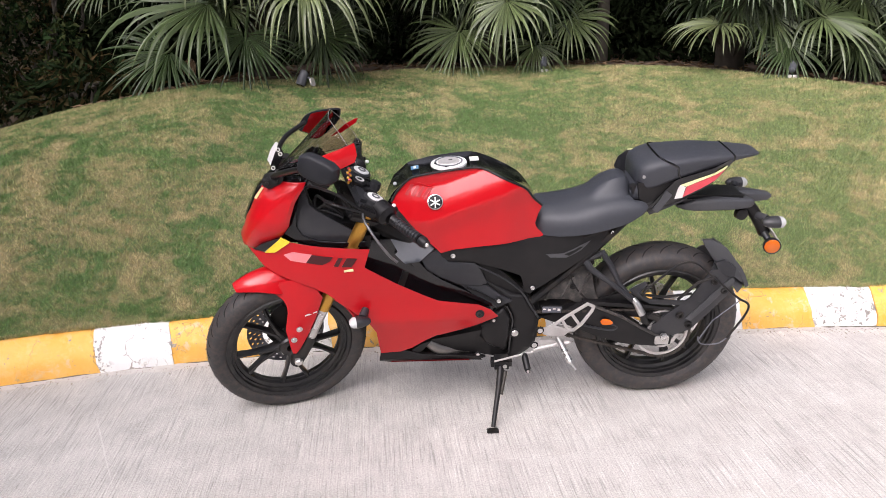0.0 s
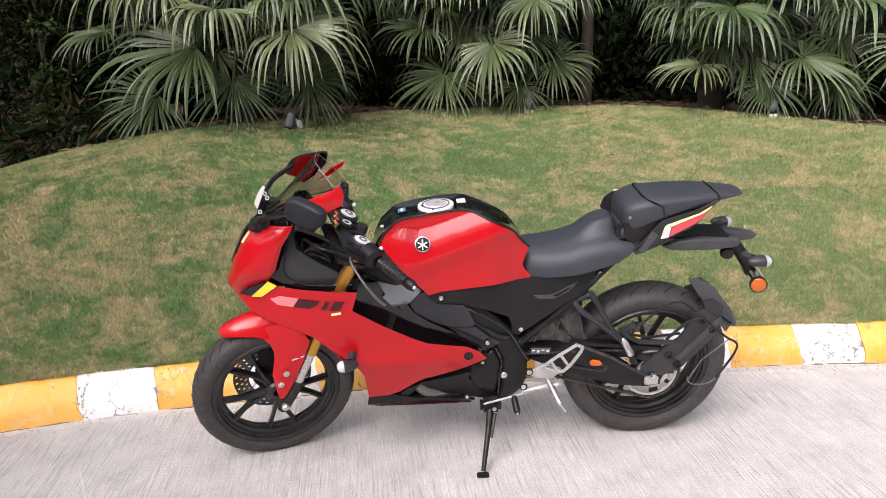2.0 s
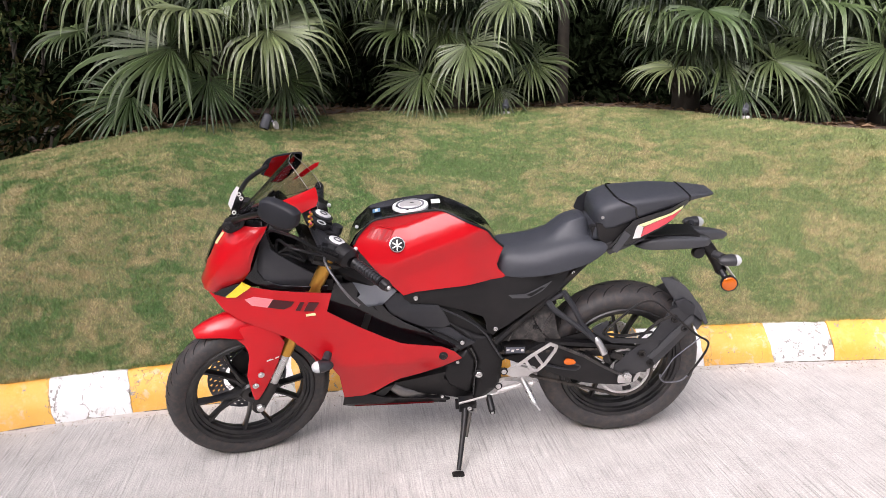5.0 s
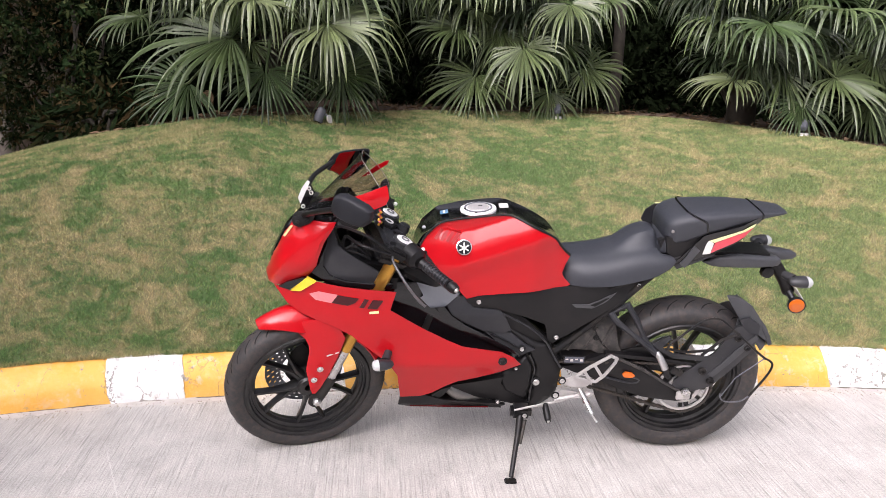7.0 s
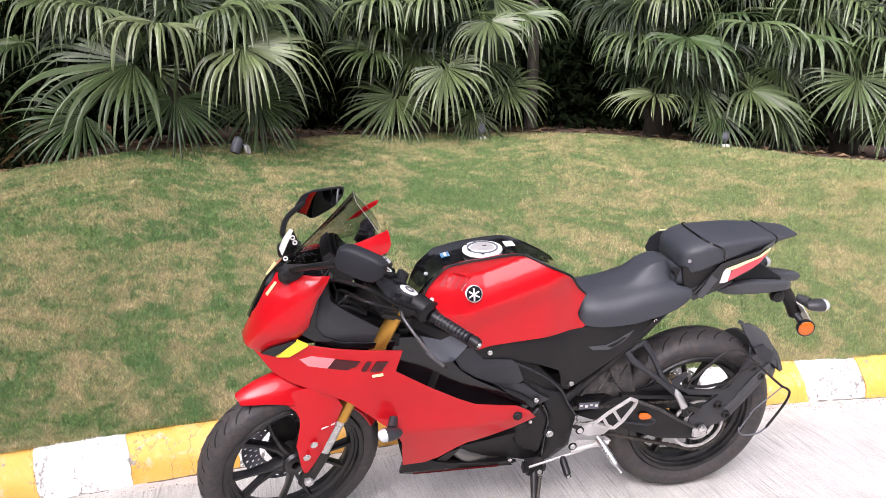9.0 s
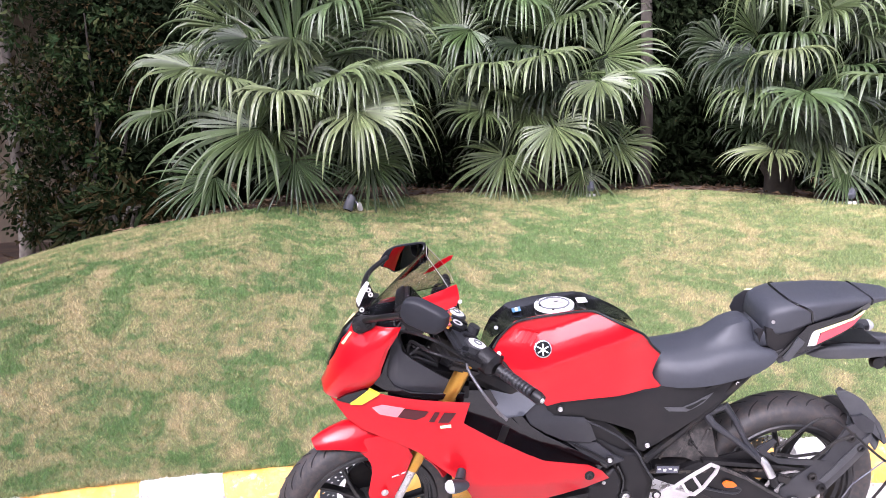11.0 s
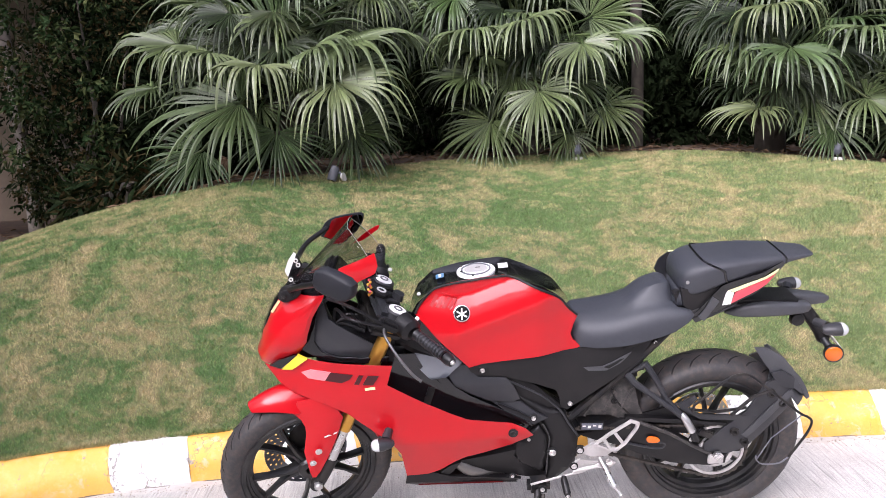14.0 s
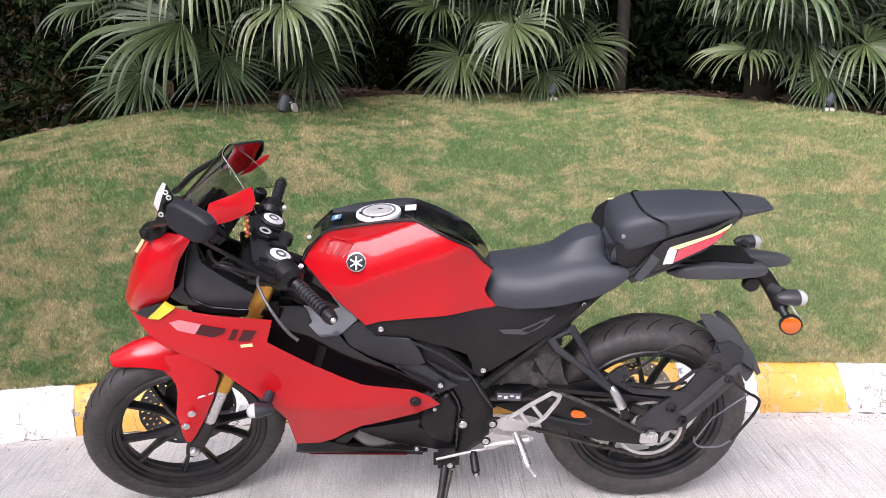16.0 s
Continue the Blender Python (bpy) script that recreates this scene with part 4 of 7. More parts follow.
def tank_y(x, z):
    """The tank's flank: a top facet that leans in, a band below it, and a knee recess under a rising crease."""
    crease = 0.786 + 0.118 * clamp01((x + 0.83) / 0.32)
    s = z - crease
    y = 0.140
    if s > 0:
        y -= 0.32 * s + 0.50 * max(0.0, s - 0.030 - 0.035 * clamp01((-0.78 - x) / 0.1)) ** 1.25
    else:
        y -= (0.007 * ease(-s / 0.075) - 0.003 * ease((-s - 0.07) / 0.10)) * ease((x + 0.90) / 0.10)
    y -= 0.030 * ease((-0.86 - x) / 0.12)
    turn_in = ease((x + 0.60) / 0.125)
    y -= 0.024 * turn_in
    return max(y, 0.0905 - 0.010 * turn_in) if z > crease else y


def sheet(outline, depth, side=-1, thick=0.006, step=0.03, proud=0.0, lip=0.0025):
    """A moulded panel: an outline in x and z, bent to lie at depth(x, z) from the middle, with thickness and rolled edges."""
    loop = []
    for (x, z), (u, w) in zip(outline, outline[1:] + outline[:1]):
        n = max(1, round(math.hypot(u - x, w - z) / step))
        loop += [Vector((x + (u - x) * k / n, z + (w - z) * k / n)) for k in range(n)]
    inner = []
    xs, zs = [p.x for p in loop], [p.y for p in loop]
    for j in range(1, int((max(zs) - min(zs)) / step) + 1):
        for i in range(int((max(xs) - min(xs)) / step) + 2):
            q = Vector((min(xs) + step * (i + 0.5 * (j % 2)), min(zs) + step * j))
            inside, near = False, False
            for a, b in zip(loop, loop[1:] + loop[:1]):
                if (a.y > q.y) != (b.y > q.y) and q.x < a.x + (q.y - a.y) / (b.y - a.y) * (b.x - a.x):
                    inside = not inside
                near = near or (q - a).length_squared < (0.55 * step) ** 2
            if inside and not near:
                inner.append(q)
    n = len(loop)
    points, _, triangles, _, _, _ = geometry.delaunay_2d_cdt(loop + inner, [(k, (k + 1) % n) for k in range(n)], [], 1, 1e-6)
    bm = bmesh.new()
    made = [bm.verts.new((p.x, 0, p.y)) for p in points]
    for t in triangles:
        bm.faces.new([made[k] for k in t])
    rim = {v for e in bm.edges if e.is_boundary for v in e.verts}
    edges = [tuple(e.verts) for e in bm.edges if e.is_boundary]
    faces = [tuple(f.verts) for f in bm.faces]
    give = depth if callable(depth) else (lambda x, z: depth)
    back = {}
    for v in list(bm.verts):
        y = give(v.co.x, v.co.z) + proud
        back[v] = bm.verts.new((v.co.x, side * (y - thick), v.co.z))
        v.co.y = side * (y - (lip if v in rim else 0.0))
    for f in faces:
        bm.faces.new([back[v] for v in reversed(f)])
    for a, b in edges:
        bm.faces.new((a, b, back[b], back[a]))
    bmesh.ops.recalc_face_normals(bm, faces=bm.faces[:])
    return bm


def polish(ob, depth, side, e=0.004):
    """Even shading over a moulded panel: its normals follow the curve that it was bent to."""
    found = []
    for v in ob.data.vertices:
        x, y, z = v.co
        if abs(abs(y) - depth(x, z)) < 0.0055:
            n = Vector((-(depth(x + e, z) - depth(x - e, z)) / (2 * e), side, -(depth(x, z + e) - depth(x, z - e)) / (2 * e))).normalized()
            found.append(tuple(n))
        else:
            found.append((0.0, 0.0, 0.0))
    ob.data.normals_split_custom_set_from_vertices(found)
    return ob


def loft(rings, closed=True, caps=True):
    """A skin through rings of equally many points."""
    bm = bmesh.new()
    rows = [[bm.verts.new(p) for p in ring] for ring in rings]
    n = len(rows[0])
    for a, b in zip(rows, rows[1:]):
        for k in range(n if closed else n - 1):
            bm.faces.new((a[k], a[(k + 1) % n], b[(k + 1) % n], b[k]))
    if caps and closed:
        bm.faces.new(rows[0][::-1])
        bm.faces.new(rows[-1])
    bmesh.ops.recalc_face_normals(bm, faces=bm.faces[:])
    return bm


def lathe(profile, segments=48, at=Matrix.Identity(4), closed=True):
    """A turned body about the y axis: profile of (radius, y)."""
    bm = bmesh.new()
    rows = [[bm.verts.new(at @ Vector((r * math.cos(2 * math.pi * k / segments), y, r * math.sin(2 * math.pi * k / segments)))) for k in range(segments)] for r, y in profile]
    pairs = list(zip(rows, rows[1:])) + ([(rows[-1], rows[0])] if closed else [])
    for a, b in pairs:
        for k in range(segments):
            bm.faces.new((a[k], a[(k + 1) % segments], b[(k + 1) % segments], b[k]))
    if not closed:
        bm.faces.new(rows[0])
        bm.faces.new(rows[-1][::-1])
    bmesh.ops.recalc_face_normals(bm, faces=bm.faces[:])
    return bm


def box(bm, size, at, bevel=0.0):
    made = bmesh.ops.create_cube(bm, size=1, matrix=at @ Matrix.Diagonal((*size, 1)))
    if bevel:
        edges = list({e for v in made["verts"] for e in v.link_edges})
        bmesh.ops.bevel(bm, geom=edges, offset=bevel, segments=2, affect="EDGES")
    return bm


def boxed(size, at, bevel=0.004):
    return box(bmesh.new(), size, at, bevel)


def rod(path, radii, sides=10, at=Matrix.Identity(4)):
    bm = tube(bmesh.new(), path, radii, sides)
    bmesh.ops.transform(bm, matrix=at, verts=bm.verts[:])
    bmesh.ops.recalc_face_normals(bm, faces=bm.faces[:])
    return bm


def bend(points, steps=6):
    """A smooth curve through the points."""
    p = [Vector(q) for q in points]
    p = [p[0] * 2 - p[1], *p, p[-1] * 2 - p[-2]]
    out = []
    for i in range(1, len(p) - 2):
        for k in range(steps):
            t = k / steps
            out.append(0.5 * (2 * p[i] + (p[i + 1] - p[i - 1]) * t + (2 * p[i - 1] - 5 * p[i] + 4 * p[i + 1] - p[i + 2]) * t * t + (3 * p[i] - p[i - 1] - 3 * p[i + 1] + p[i + 2]) * t**3))
    return out + [p[-2]]


def rounded(outline, times=2):
    """Cuts the corners of a closed outline."""
    for _ in range(times):
        outline = [(a[0] + (b[0] - a[0]) * u, a[1] + (b[1] - a[1]) * u) for a, b in zip(outline, outline[1:] + outline[:1]) for u in (0.2, 0.8)]
    return outline


def bolt(x, y, z, r, parent, mat=None, side=-1):
    """A socket bolt in a dark rubber washer."""
    r *= 0.82
    part("washer", lathe([(r * 0.5, side * 0.0025), (r * 1.45, side * 0.0025), (r * 1.6, 0.0)], 18, pose(x, y, z), False), GROOVE, parent)
    bm = lathe([(r * 0.10, side * 0.0035), (r * 0.42, side * 0.0035), (r * 0.52, side * 0.006), (r * 0.85, side * 0.006), (r, side * 0.004), (r, 0.0)], 16, pose(x, y, z), False)
    return part("bolt", bm, mat or STEEL, parent)


# -- wheels --
def wheel(name, at, radius, width, rim_r, parent, label, phase, groove_gap):
    rim_w = width * 0.36
    profile = [(rim_r + 0.006, -rim_w), (rim_r + 0.010, -rim_w - 0.006), (rim_r + 0.004, -rim_w - 0.011), (rim_r - 0.008, -rim_w - 0.008), (rim_r - 0.010, -rim_w + 0.003), (rim_r - 0.017, -rim_w + 0.004), (rim_r - 0.018, -rim_w * 0.66), (rim_r - 0.028, -rim_w * 0.52),
               (rim_r - 0.030, -rim_w * 0.12), (rim_r - 0.034, -rim_w * 0.06), (rim_r - 0.034, rim_w * 0.06), (rim_r - 0.030, rim_w * 0.12), (rim_r - 0.028, rim_w * 0.52), (rim_r - 0.018, rim_w * 0.66), (rim_r - 0.017, rim_w - 0.004), (rim_r - 0.010, rim_w - 0.003), (rim_r - 0.008, rim_w + 0.008), (rim_r + 0.004, rim_w + 0.011), (rim_r + 0.010, rim_w + 0.006), (rim_r + 0.006, rim_w)]
    rim = part(name, lathe(profile, 72, at), RIM, parent, label)
    half, crown = width / 2, radius
    steps = 18
    prof = []
    side_h = radius - rim_r
    for i in range(steps + 1):
        a = -math.pi / 2 + math.pi * i / steps
        y = half * math.copysign(abs(math.sin(a)) ** 0.9, math.sin(a))
        r = crown - side_h * 0.55 * (1 - abs(math.cos(a)) ** 0.85)
        prof.append((r, y))
    prof = [(rim_r - 0.004, -rim_w + 0.002), (rim_r + 0.004, -rim_w - 0.004), (rim_r + 0.3 * side_h, -half * 0.97)] + prof + [(rim_r + 0.3 * side_h, half * 0.97), (rim_r + 0.004, rim_w + 0.004), (rim_r - 0.004, rim_w - 0.002)]
    part("tyre", lathe(prof, 96, at), TYRE, rim, "black road tyre with slanted tread grooves and brown dust")
    # tread grooves: slanted near-black slivers on the crown stand for the shade in them
    bm = bmesh.new()

    def on_tread(y, a):
        s = max(-1.0, min(1.0, y / half))
        q = math.asin(math.copysign(abs(s) ** (1 / 0.9), s))
        r = crown - side_h * 0.55 * (1 - abs(math.cos(q)) ** 0.85) + 0.0016
        return at @ Vector((r * math.cos(a), y, r * math.sin(a)))

    count = int(2 * math.pi * radius / groove_gap)
    for k in range(count):
        for sgn, off in ((-1, 0.0), (1, 0.5)):
            a0 = 2 * math.pi * (k + off) / count
            rows = []
            for i in range(8):
                t = i / 7
                y = sgn * half * (0.08 + 0.70 * t)
                a = a0 + (0.20 * math.sin(t * 3.1) + 0.62 * t**1.7) * groove_gap / radius * 1.5
                w = 0.0034 * (1 - abs(2 * t - 1) ** 5) + 0.0004
                rows.append((bm.verts.new(on_tread(y, a - w / radius)), bm.verts.new(on_tread(y, a + w / radius))))
            for p, q in zip(rows, rows[1:]):
                bm.faces.new((p[0], q[0], q[1], p[1]))
    part("tread_groove", bm, GROOVE, rim)
    # hub and five forked spokes
    hub_w = width * 0.34
    part("hub", lathe([(0.014, -hub_w - 0.012), (0.034, -hub_w - 0.01), (0.04, -hub_w), (0.03, -hub_w * 0.4), (0.03, hub_w * 0.4), (0.04, hub_w), (0.034, hub_w + 0.01), (0.014, hub_w + 0.012)], 28, at), RIM, rim)
    for k in range(5):
        for fork in (-1, 1):
            bm = bmesh.new()
            a = 2 * math.pi * (k + phase) / 5
            b = a + fork * radians(15)
            rings = []
            for r, ang, w, d in ((0.026, a + fork * 0.20, 0.010, 0.026), (0.07, a + fork * 0.10, 0.0075, 0.019), (0.13, a + fork * radians(11), 0.0058, 0.014), (rim_r - 0.022, b, 0.0072, 0.016)):
                c = Vector((r * math.cos(ang), 0, r * math.sin(ang)))
                t = Vector((-math.sin(ang), 0, math.cos(ang)))
                s = Vector((0, 1, 0))
                rings.append([at @ (c + t * w * p + s * d * q) for p, q in ((-1, -0.6), (-0.6, -1), (0.6, -1), (1, -0.6), (1, 0.6), (0.6, 1), (-0.6, 1), (-1, 0.6))])
            part("spoke", loft(rings), RIM, rim)
    return rim


def disc_ring(at, inner, outer, y, thick):
    """A brake disc with real holes."""
    bm = bmesh.new()
    n, rows = 90, 7
    grid = {}
    for i in range(rows + 1):
        for k in range(n):
            r, a = inner + (outer - inner) * i / rows, 2 * math.pi * k / n + i * 0.035
            for s in (0, 1):
                grid[i, k, s] = bm.verts.new(at @ Vector((r * math.cos(a), y + (s - 0.5) * thick, r * math.sin(a))))
    gone = {(i, k) for i in range(1, rows - 1) for k in range(n) if i % 2 == 1 and (k + i) % 3 == 0}
    for i in range(rows):
        for k in range(n):
            if (i, k) in gone:
                continue
            k2 = (k + 1) % n
            bm.faces.new((grid[i, k, 0], grid[i, k2, 0], grid[i + 1, k2, 0], grid[i + 1, k, 0]))
            bm.faces.new((grid[i, k, 1], grid[i + 1, k, 1], grid[i + 1, k2, 1], grid[i, k2, 1]))
    for k in range(n):
        k2 = (k + 1) % n
        for i in (0, rows):
            bm.faces.new((grid[i, k, 0], grid[i, k2, 0], grid[i, k2, 1], grid[i, k, 1]))
    bmesh.ops.recalc_face_normals(bm, faces=bm.faces[:])
    return bm


REAR_AT = pose(0, 0, 0.305)
rear_wheel = wheel("rear_wheel", REAR_AT, 0.305, 0.138, 0.222, bike, "black cast rear wheel with forked spokes", 0.18, 0.062)
part("brake_disc", disc_ring(REAR_AT, 0.065, 0.11, 0.075, 0.004), STEEL, rear_wheel)
front_wheel = wheel("front_wheel", FORK @ pose(0, 0, 0, 0, math.degrees(RAKE), 0), 0.286, 0.098, 0.216, bike, "black cast front wheel with forked spokes", 0.49, 0.047)
part("brake_disc", disc_ring(FORK, 0.085, 0.141, 0.062, 0.004), GREY_METAL, front_wheel, "drilled steel brake disc")

# -- fork and front mudguard --
fork = part("fork", boxed((0.11, 0.25, 0.028), FORK @ pose(0.018, 0, 0.60), 0.01), DARK_METAL, bike, "upside-down front fork with gold tubes")
for s in (-1, 1):
    y = s * 0.095
    part("fork_tube", rod([(0.026, y, 0.225), (0.028, y, 0.46), (0.030, y, 0.672)], [0.0225, 0.0225, 0.0225], 22, FORK), GOLD, fork, "gold anodised upper tube")
    part("slider", rod([(0.026, y, 0.06), (0.026, y, 0.23)], 0.0195, 20, FORK), STEEL, fork, "bright steel slider")
    bm = rod([(0.016, y, -0.026), (0.018, y, -0.004), (0.024, y, 0.035), (0.026, y, 0.100), (0.026, y, 0.106)], [0.017, 0.024, 0.023, 0.025, 0.021], 18, FORK)
    part("fork_foot", bm, DARK_METAL, fork)
    part("fork_boss", rod([(0.030, y, 0.630), (0.030, y, 0.674), (0.030, y, 0.677)], [0.037, 0.037, 0.034], 22, FORK), GREY_PLASTIC, fork)
    fork_cap = part("fork_cap", rod([(0.030, y, 0.675), (0.030, y, 0.6795), (0.030, y, 0.6805)], [0.0275, 0.0275, 0.025], 22, FORK), WHITE_CAP, fork, "pale fork cap")
    part("cap_groove", lathe([(0.009, 0.0), (0.014, 0.0), (0.014, 0.0015), (0.009, 0.0015)], 20, FORK @ pose(0.030, y, 0.6818, 90)), GREY_METAL, fork_cap)
    part("axle_nut", rod([(0.016, s * 0.095, 0.004), (0.016, s * 0.125, 0.004), (0.016, s * 0.130, 0.004)], [0.015, 0.015, 0.009], 6, FORK), STEEL, fork)
bm = boxed((0.10, 0.255, 0.03), FORK @ pose(0.015, 0, 0.654), 0.012)
top_clamp = part("top_clamp", bm, GREY_PLASTIC, fork)
for y in (-0.045, 0.0, 0.045):
    part("clamp_rib", boxed((0.05, 0.018, 0.008), FORK @ pose(0.03, y, 0.671), 0.003), MATT_BLACK, top_clamp)
part("stem_nut", rod([(-0.004, 0, 0.660), (-0.004, 0, 0.680), (-0.004, 0, 0.683)], [0.030, 0.030, 0.026], 6, FORK), MATT_BLACK, top_clamp)
part("stem_ring", lathe([(0.010, 0.0), (0.016, 0.0), (0.016, 0.002), (0.010, 0.002)], 24, FORK @ pose(-0.004, 0, 0.6845, 90)), WHITE_CAP, top_clamp)
part("ignition", rod([(0.055, 0, 0.665), (0.055, 0, 0.69)], [0.02, 0.018], 16, FORK), GREY_PLASTIC, top_clamp)

# mudguard: a curved blade over the tyre, with a skirt down to each fork leg
rings = []
for i in range(30):
    t = i / 29
    a = radians(144.8 - t * 95.6)
    r, w = 0.330 + 0.006 * math.sin(t * 3.1), 0.070 * min(1.0, (0.16 + t * 3.6)) ** 0.5
    c = Vector((r * math.cos(a), 0, r * math.sin(a)))
    n = Vector((math.cos(a), 0, math.sin(a)))
    ring = []
    for q in range(13):
        u = q / 6 - 1
        ring.append(FORK @ (c - n * ((0.062 * abs(u) ** 2.6 + 0.012 * abs(u)) * min(1.0, 0.22 + 2.6 * t)) + Vector((0, u * w, 0))))
    for q in range(12, -1, -1):
        u = q / 6 - 1
        ring.append(FORK @ (c - n * ((0.062 * abs(u) ** 2.6 + 0.012 * abs(u)) * min(1.0, 0.22 + 2.6 * t) + 0.005) + Vector((0, u * w * 0.95, 0))))
    rings.append(ring)
mudguard = part("front_mudguard", loft(rings), RED, bike, "glossy red front mudguard")
SKIRT = [(-0.140, 0.222), (-0.110, 0.213), (-0.092, 0.196), (-0.081, 0.172), (-0.066, 0.108), (-0.028, 0.048), (-0.014, 0.033), (-0.004, 0.036), (0.002, 0.060), (0.007, 0.115), (0.006, 0.204), (-0.002, 0.281), (-0.038, 0.312), (-0.10, 0.305), (-0.140, 0.270)]
for s in (-1, 1):
    bm = sheet(SKIRT, lambda x, z: 0.060 + 0.060 * clamp01((x + 0.14) / 0.12), s, 0.005)
    bmesh.ops.transform(bm, matrix=FORK, verts=bm.verts[:])
    skirt = part("skirt", bm, RED, mudguard)
    for x, z in ((-0.034, 0.142), (-0.036, 0.095)):
        bm = lathe([(0.005, s * 0.005), (0.007, s * 0.003), (0.011, s * 0.003), (0.011, 0.0)], 14, FORK @ pose(x, s * 0.122, z), False)
        part("bolt", bm, STEEL, skirt)
    bm = sheet([(-0.035, 0.200), (0.0, 0.225), (0.0, 0.219), (-0.033, 0.194)], 0.121, s, 0.002, 0.05)
    bmesh.ops.transform(bm, matrix=FORK, verts=bm.verts[:])
    part("marking", bm, PALE, skirt)
bm = sheet([(-0.091, 0.086), (-0.068, 0.129), (-0.019, 0.100), (0.028, 0.002), (0.040, -0.079), (-0.011, -0.080), (-0.042, -0.037), (-0.072, -0.016)], 0.042, 1, 0.012, 0.03, lip=0.004)
bmesh.ops.transform(bm, matrix=FORK, verts=bm.verts[:])
part("caliper_bracket", bm, DARK_METAL, fork, "black caliper bracket")
part("caliper", boxed((0.05, 0.04, 0.10), FORK @ pose(0.085, 0.055, 0.075, 0, -20, 0), 0.01), DARK_METAL, fork)

# -- handlebars --
for s in (-1, 1):
    BAR = FORK if s < 0 else FORK @ pose(0.032, 0.10, 0.65) @ pose(0, 0, 0, 0, 0, 12) @ pose(-0.032, -0.10, -0.65)
    bar = part("handlebar", rod([(0.035, s * 0.10, 0.655), (0.05, s * 0.15, 0.662), (0.125, s * 0.315, 0.676)], 0.011, 12, BAR), MATT_BLACK, bike)
    part("grip", rod([(0.068, s * 0.20, 0.664), (0.072, s * 0.207, 0.665), (0.120, s * 0.312, 0.675), (0.122, s * 0.317, 0.676)], [0.019, 0.0158, 0.0158, 0.0175], 18, BAR), MATT_BLACK, bar, "ribbed rubber grip")
    for k in range(9):
        u = 0.08 + 0.105 * k
        gx, gy, gz = 0.072 + 0.048 * u, 0.207 + 0.105 * u, 0.665 + 0.010 * u
        part("grip_rib", rod([(gx, s * gy, gz), (gx + 0.0024, s * (gy + 0.0053), gz + 0.0005)], 0.0172, 14, BAR), GREY_PLASTIC, bar)
    part("bar_end", rod([(0.122, s * 0.318, 0.676), (0.128, s * 0.330, 0.677), (0.134, s * 0.344, 0.678)], [0.0165, 0.018, 0.014], 16, BAR), MATT_BLACK, bar)
    part("bar_bolt", rod([(0.133, s * 0.343, 0.678), (0.136, s * 0.349, 0.678)], [0.008, 0.006], 10, BAR), STEEL, bar)
    bm = rod([(0.032, s * 0.135, 0.660), (0.038, s * 0.145, 0.662), (0.055, s * 0.185, 0.665), (0.060, s * 0.197, 0.665)], [0.022, 0.036, 0.034, 0.020], 20, BAR)
    pod = part("switch_pod", bm, MATT_BLACK, bar)
    for k, m in ((0, WHITE_CAP), (1, MATT_BLACK)):
        part("switch", boxed((0.012, 0.012, 0.012), BAR @ pose(0.075, s * (0.150 + 0.022 * k), 0.69, 30, 0, 20), 0.003), m, pod)
    part("clamp", rod([(0.032, s * 0.095, 0.628), (0.032, s * 0.095, 0.668)], 0.036, 18, FORK), MATT_BLACK, bar)
    part("perch", boxed((0.06, 0.035, 0.03), BAR @ pose(-0.005, s * 0.165, 0.655, 0, 0, s * 20), 0.008), MATT_BLACK, bar)
    path = bend([(-0.020, s * 0.165, 0.648), (-0.024, s * 0.205, 0.640), (0.012, s * 0.262, 0.615), (0.058, s * 0.298, 0.590), (0.088, s * 0.312, 0.580)])
    part("lever", rod(path, [0.0042] * (len(path) - 2) + [0.0036, 0.0052], 10, BAR), LEVER, bar, "curved grey lever")
part("brake_reservoir", rod([(-0.005, 0.20, 0.672), (-0.005, 0.20, 0.70), (-0.005, 0.20, 0.704)], [0.018, 0.019, 0.016], 18, FORK), MATT_BLACK, bike)
for s, z in ((-1, 0.0), (-1, 0.03), (1, 0.0)):
    a, b = FORK @ Vector((-0.03, s * 0.17, 0.648 + z * 0.3)), Vector((-1.16, s * 0.05, 0.74))
    path = bend([a, a + Vector((-0.09, 0.0, 0.03 + z)), Vector((-1.20 - z, s * 0.10, 0.87 + z)), Vector((-1.205, s * 0.08, 0.80)), b])
    part("cable", rod(path, 0.0048, 7), MATT_BLACK, bike)
for k in range(9):
    a = Vector((-1.088 + 0.004 * math.sin(k * 2.1), -0.118 + 0.004 * math.cos(k * 1.7), 0.968 - 0.006 * k))
    part("bead", lathe([(0.001, -0.005), (0.0045, -0.003), (0.0045, 0.003), (0.001, 0.005)], 8, pose(*a, 40 * k, 30 * k, 0), False), GOLD if k % 3 else PINK, bike, "small bead of a gold and red string on the bars")

# -- nose, screen, mirrors --
def nose_ring(z, xc, xs, w, top=False):
    ring = []
    for q in range(-10, 11):
        u = abs(q) / 10
        ring.append((xc + (xs - xc) * (0.34 * u + 0.66 * u**1.9), math.copysign(w * math.sin(u * math.pi / 2) ** 0.75, q), z + 0.03 * u * (1 if top else 0.3)))
    return ring


levels = [(0.918, -1.355, -1.238, 0.128), (0.90, -1.378, -1.247, 0.140), (0.855, -1.410, -1.276, 0.150), (0.80, -1.437, -1.296, 0.152), (0.775, -1.452, -1.302, 0.152), (0.74, -1.462, -1.325, 0.136), (0.705, -1.480, -1.350, 0.108), (0.675, -1.476, -1.38, 0.085)]
outer = [nose_ring(*row) for row in levels]
inner = [[(x + 0.012, y * 0.95, z) for x, y, z in ring] for ring in outer]
nose = part("nose_cowl", loft([o + i[::-1] for o, i in zip(outer, inner)]), RED, bike, "pointed red nose cowl around the headlamp")
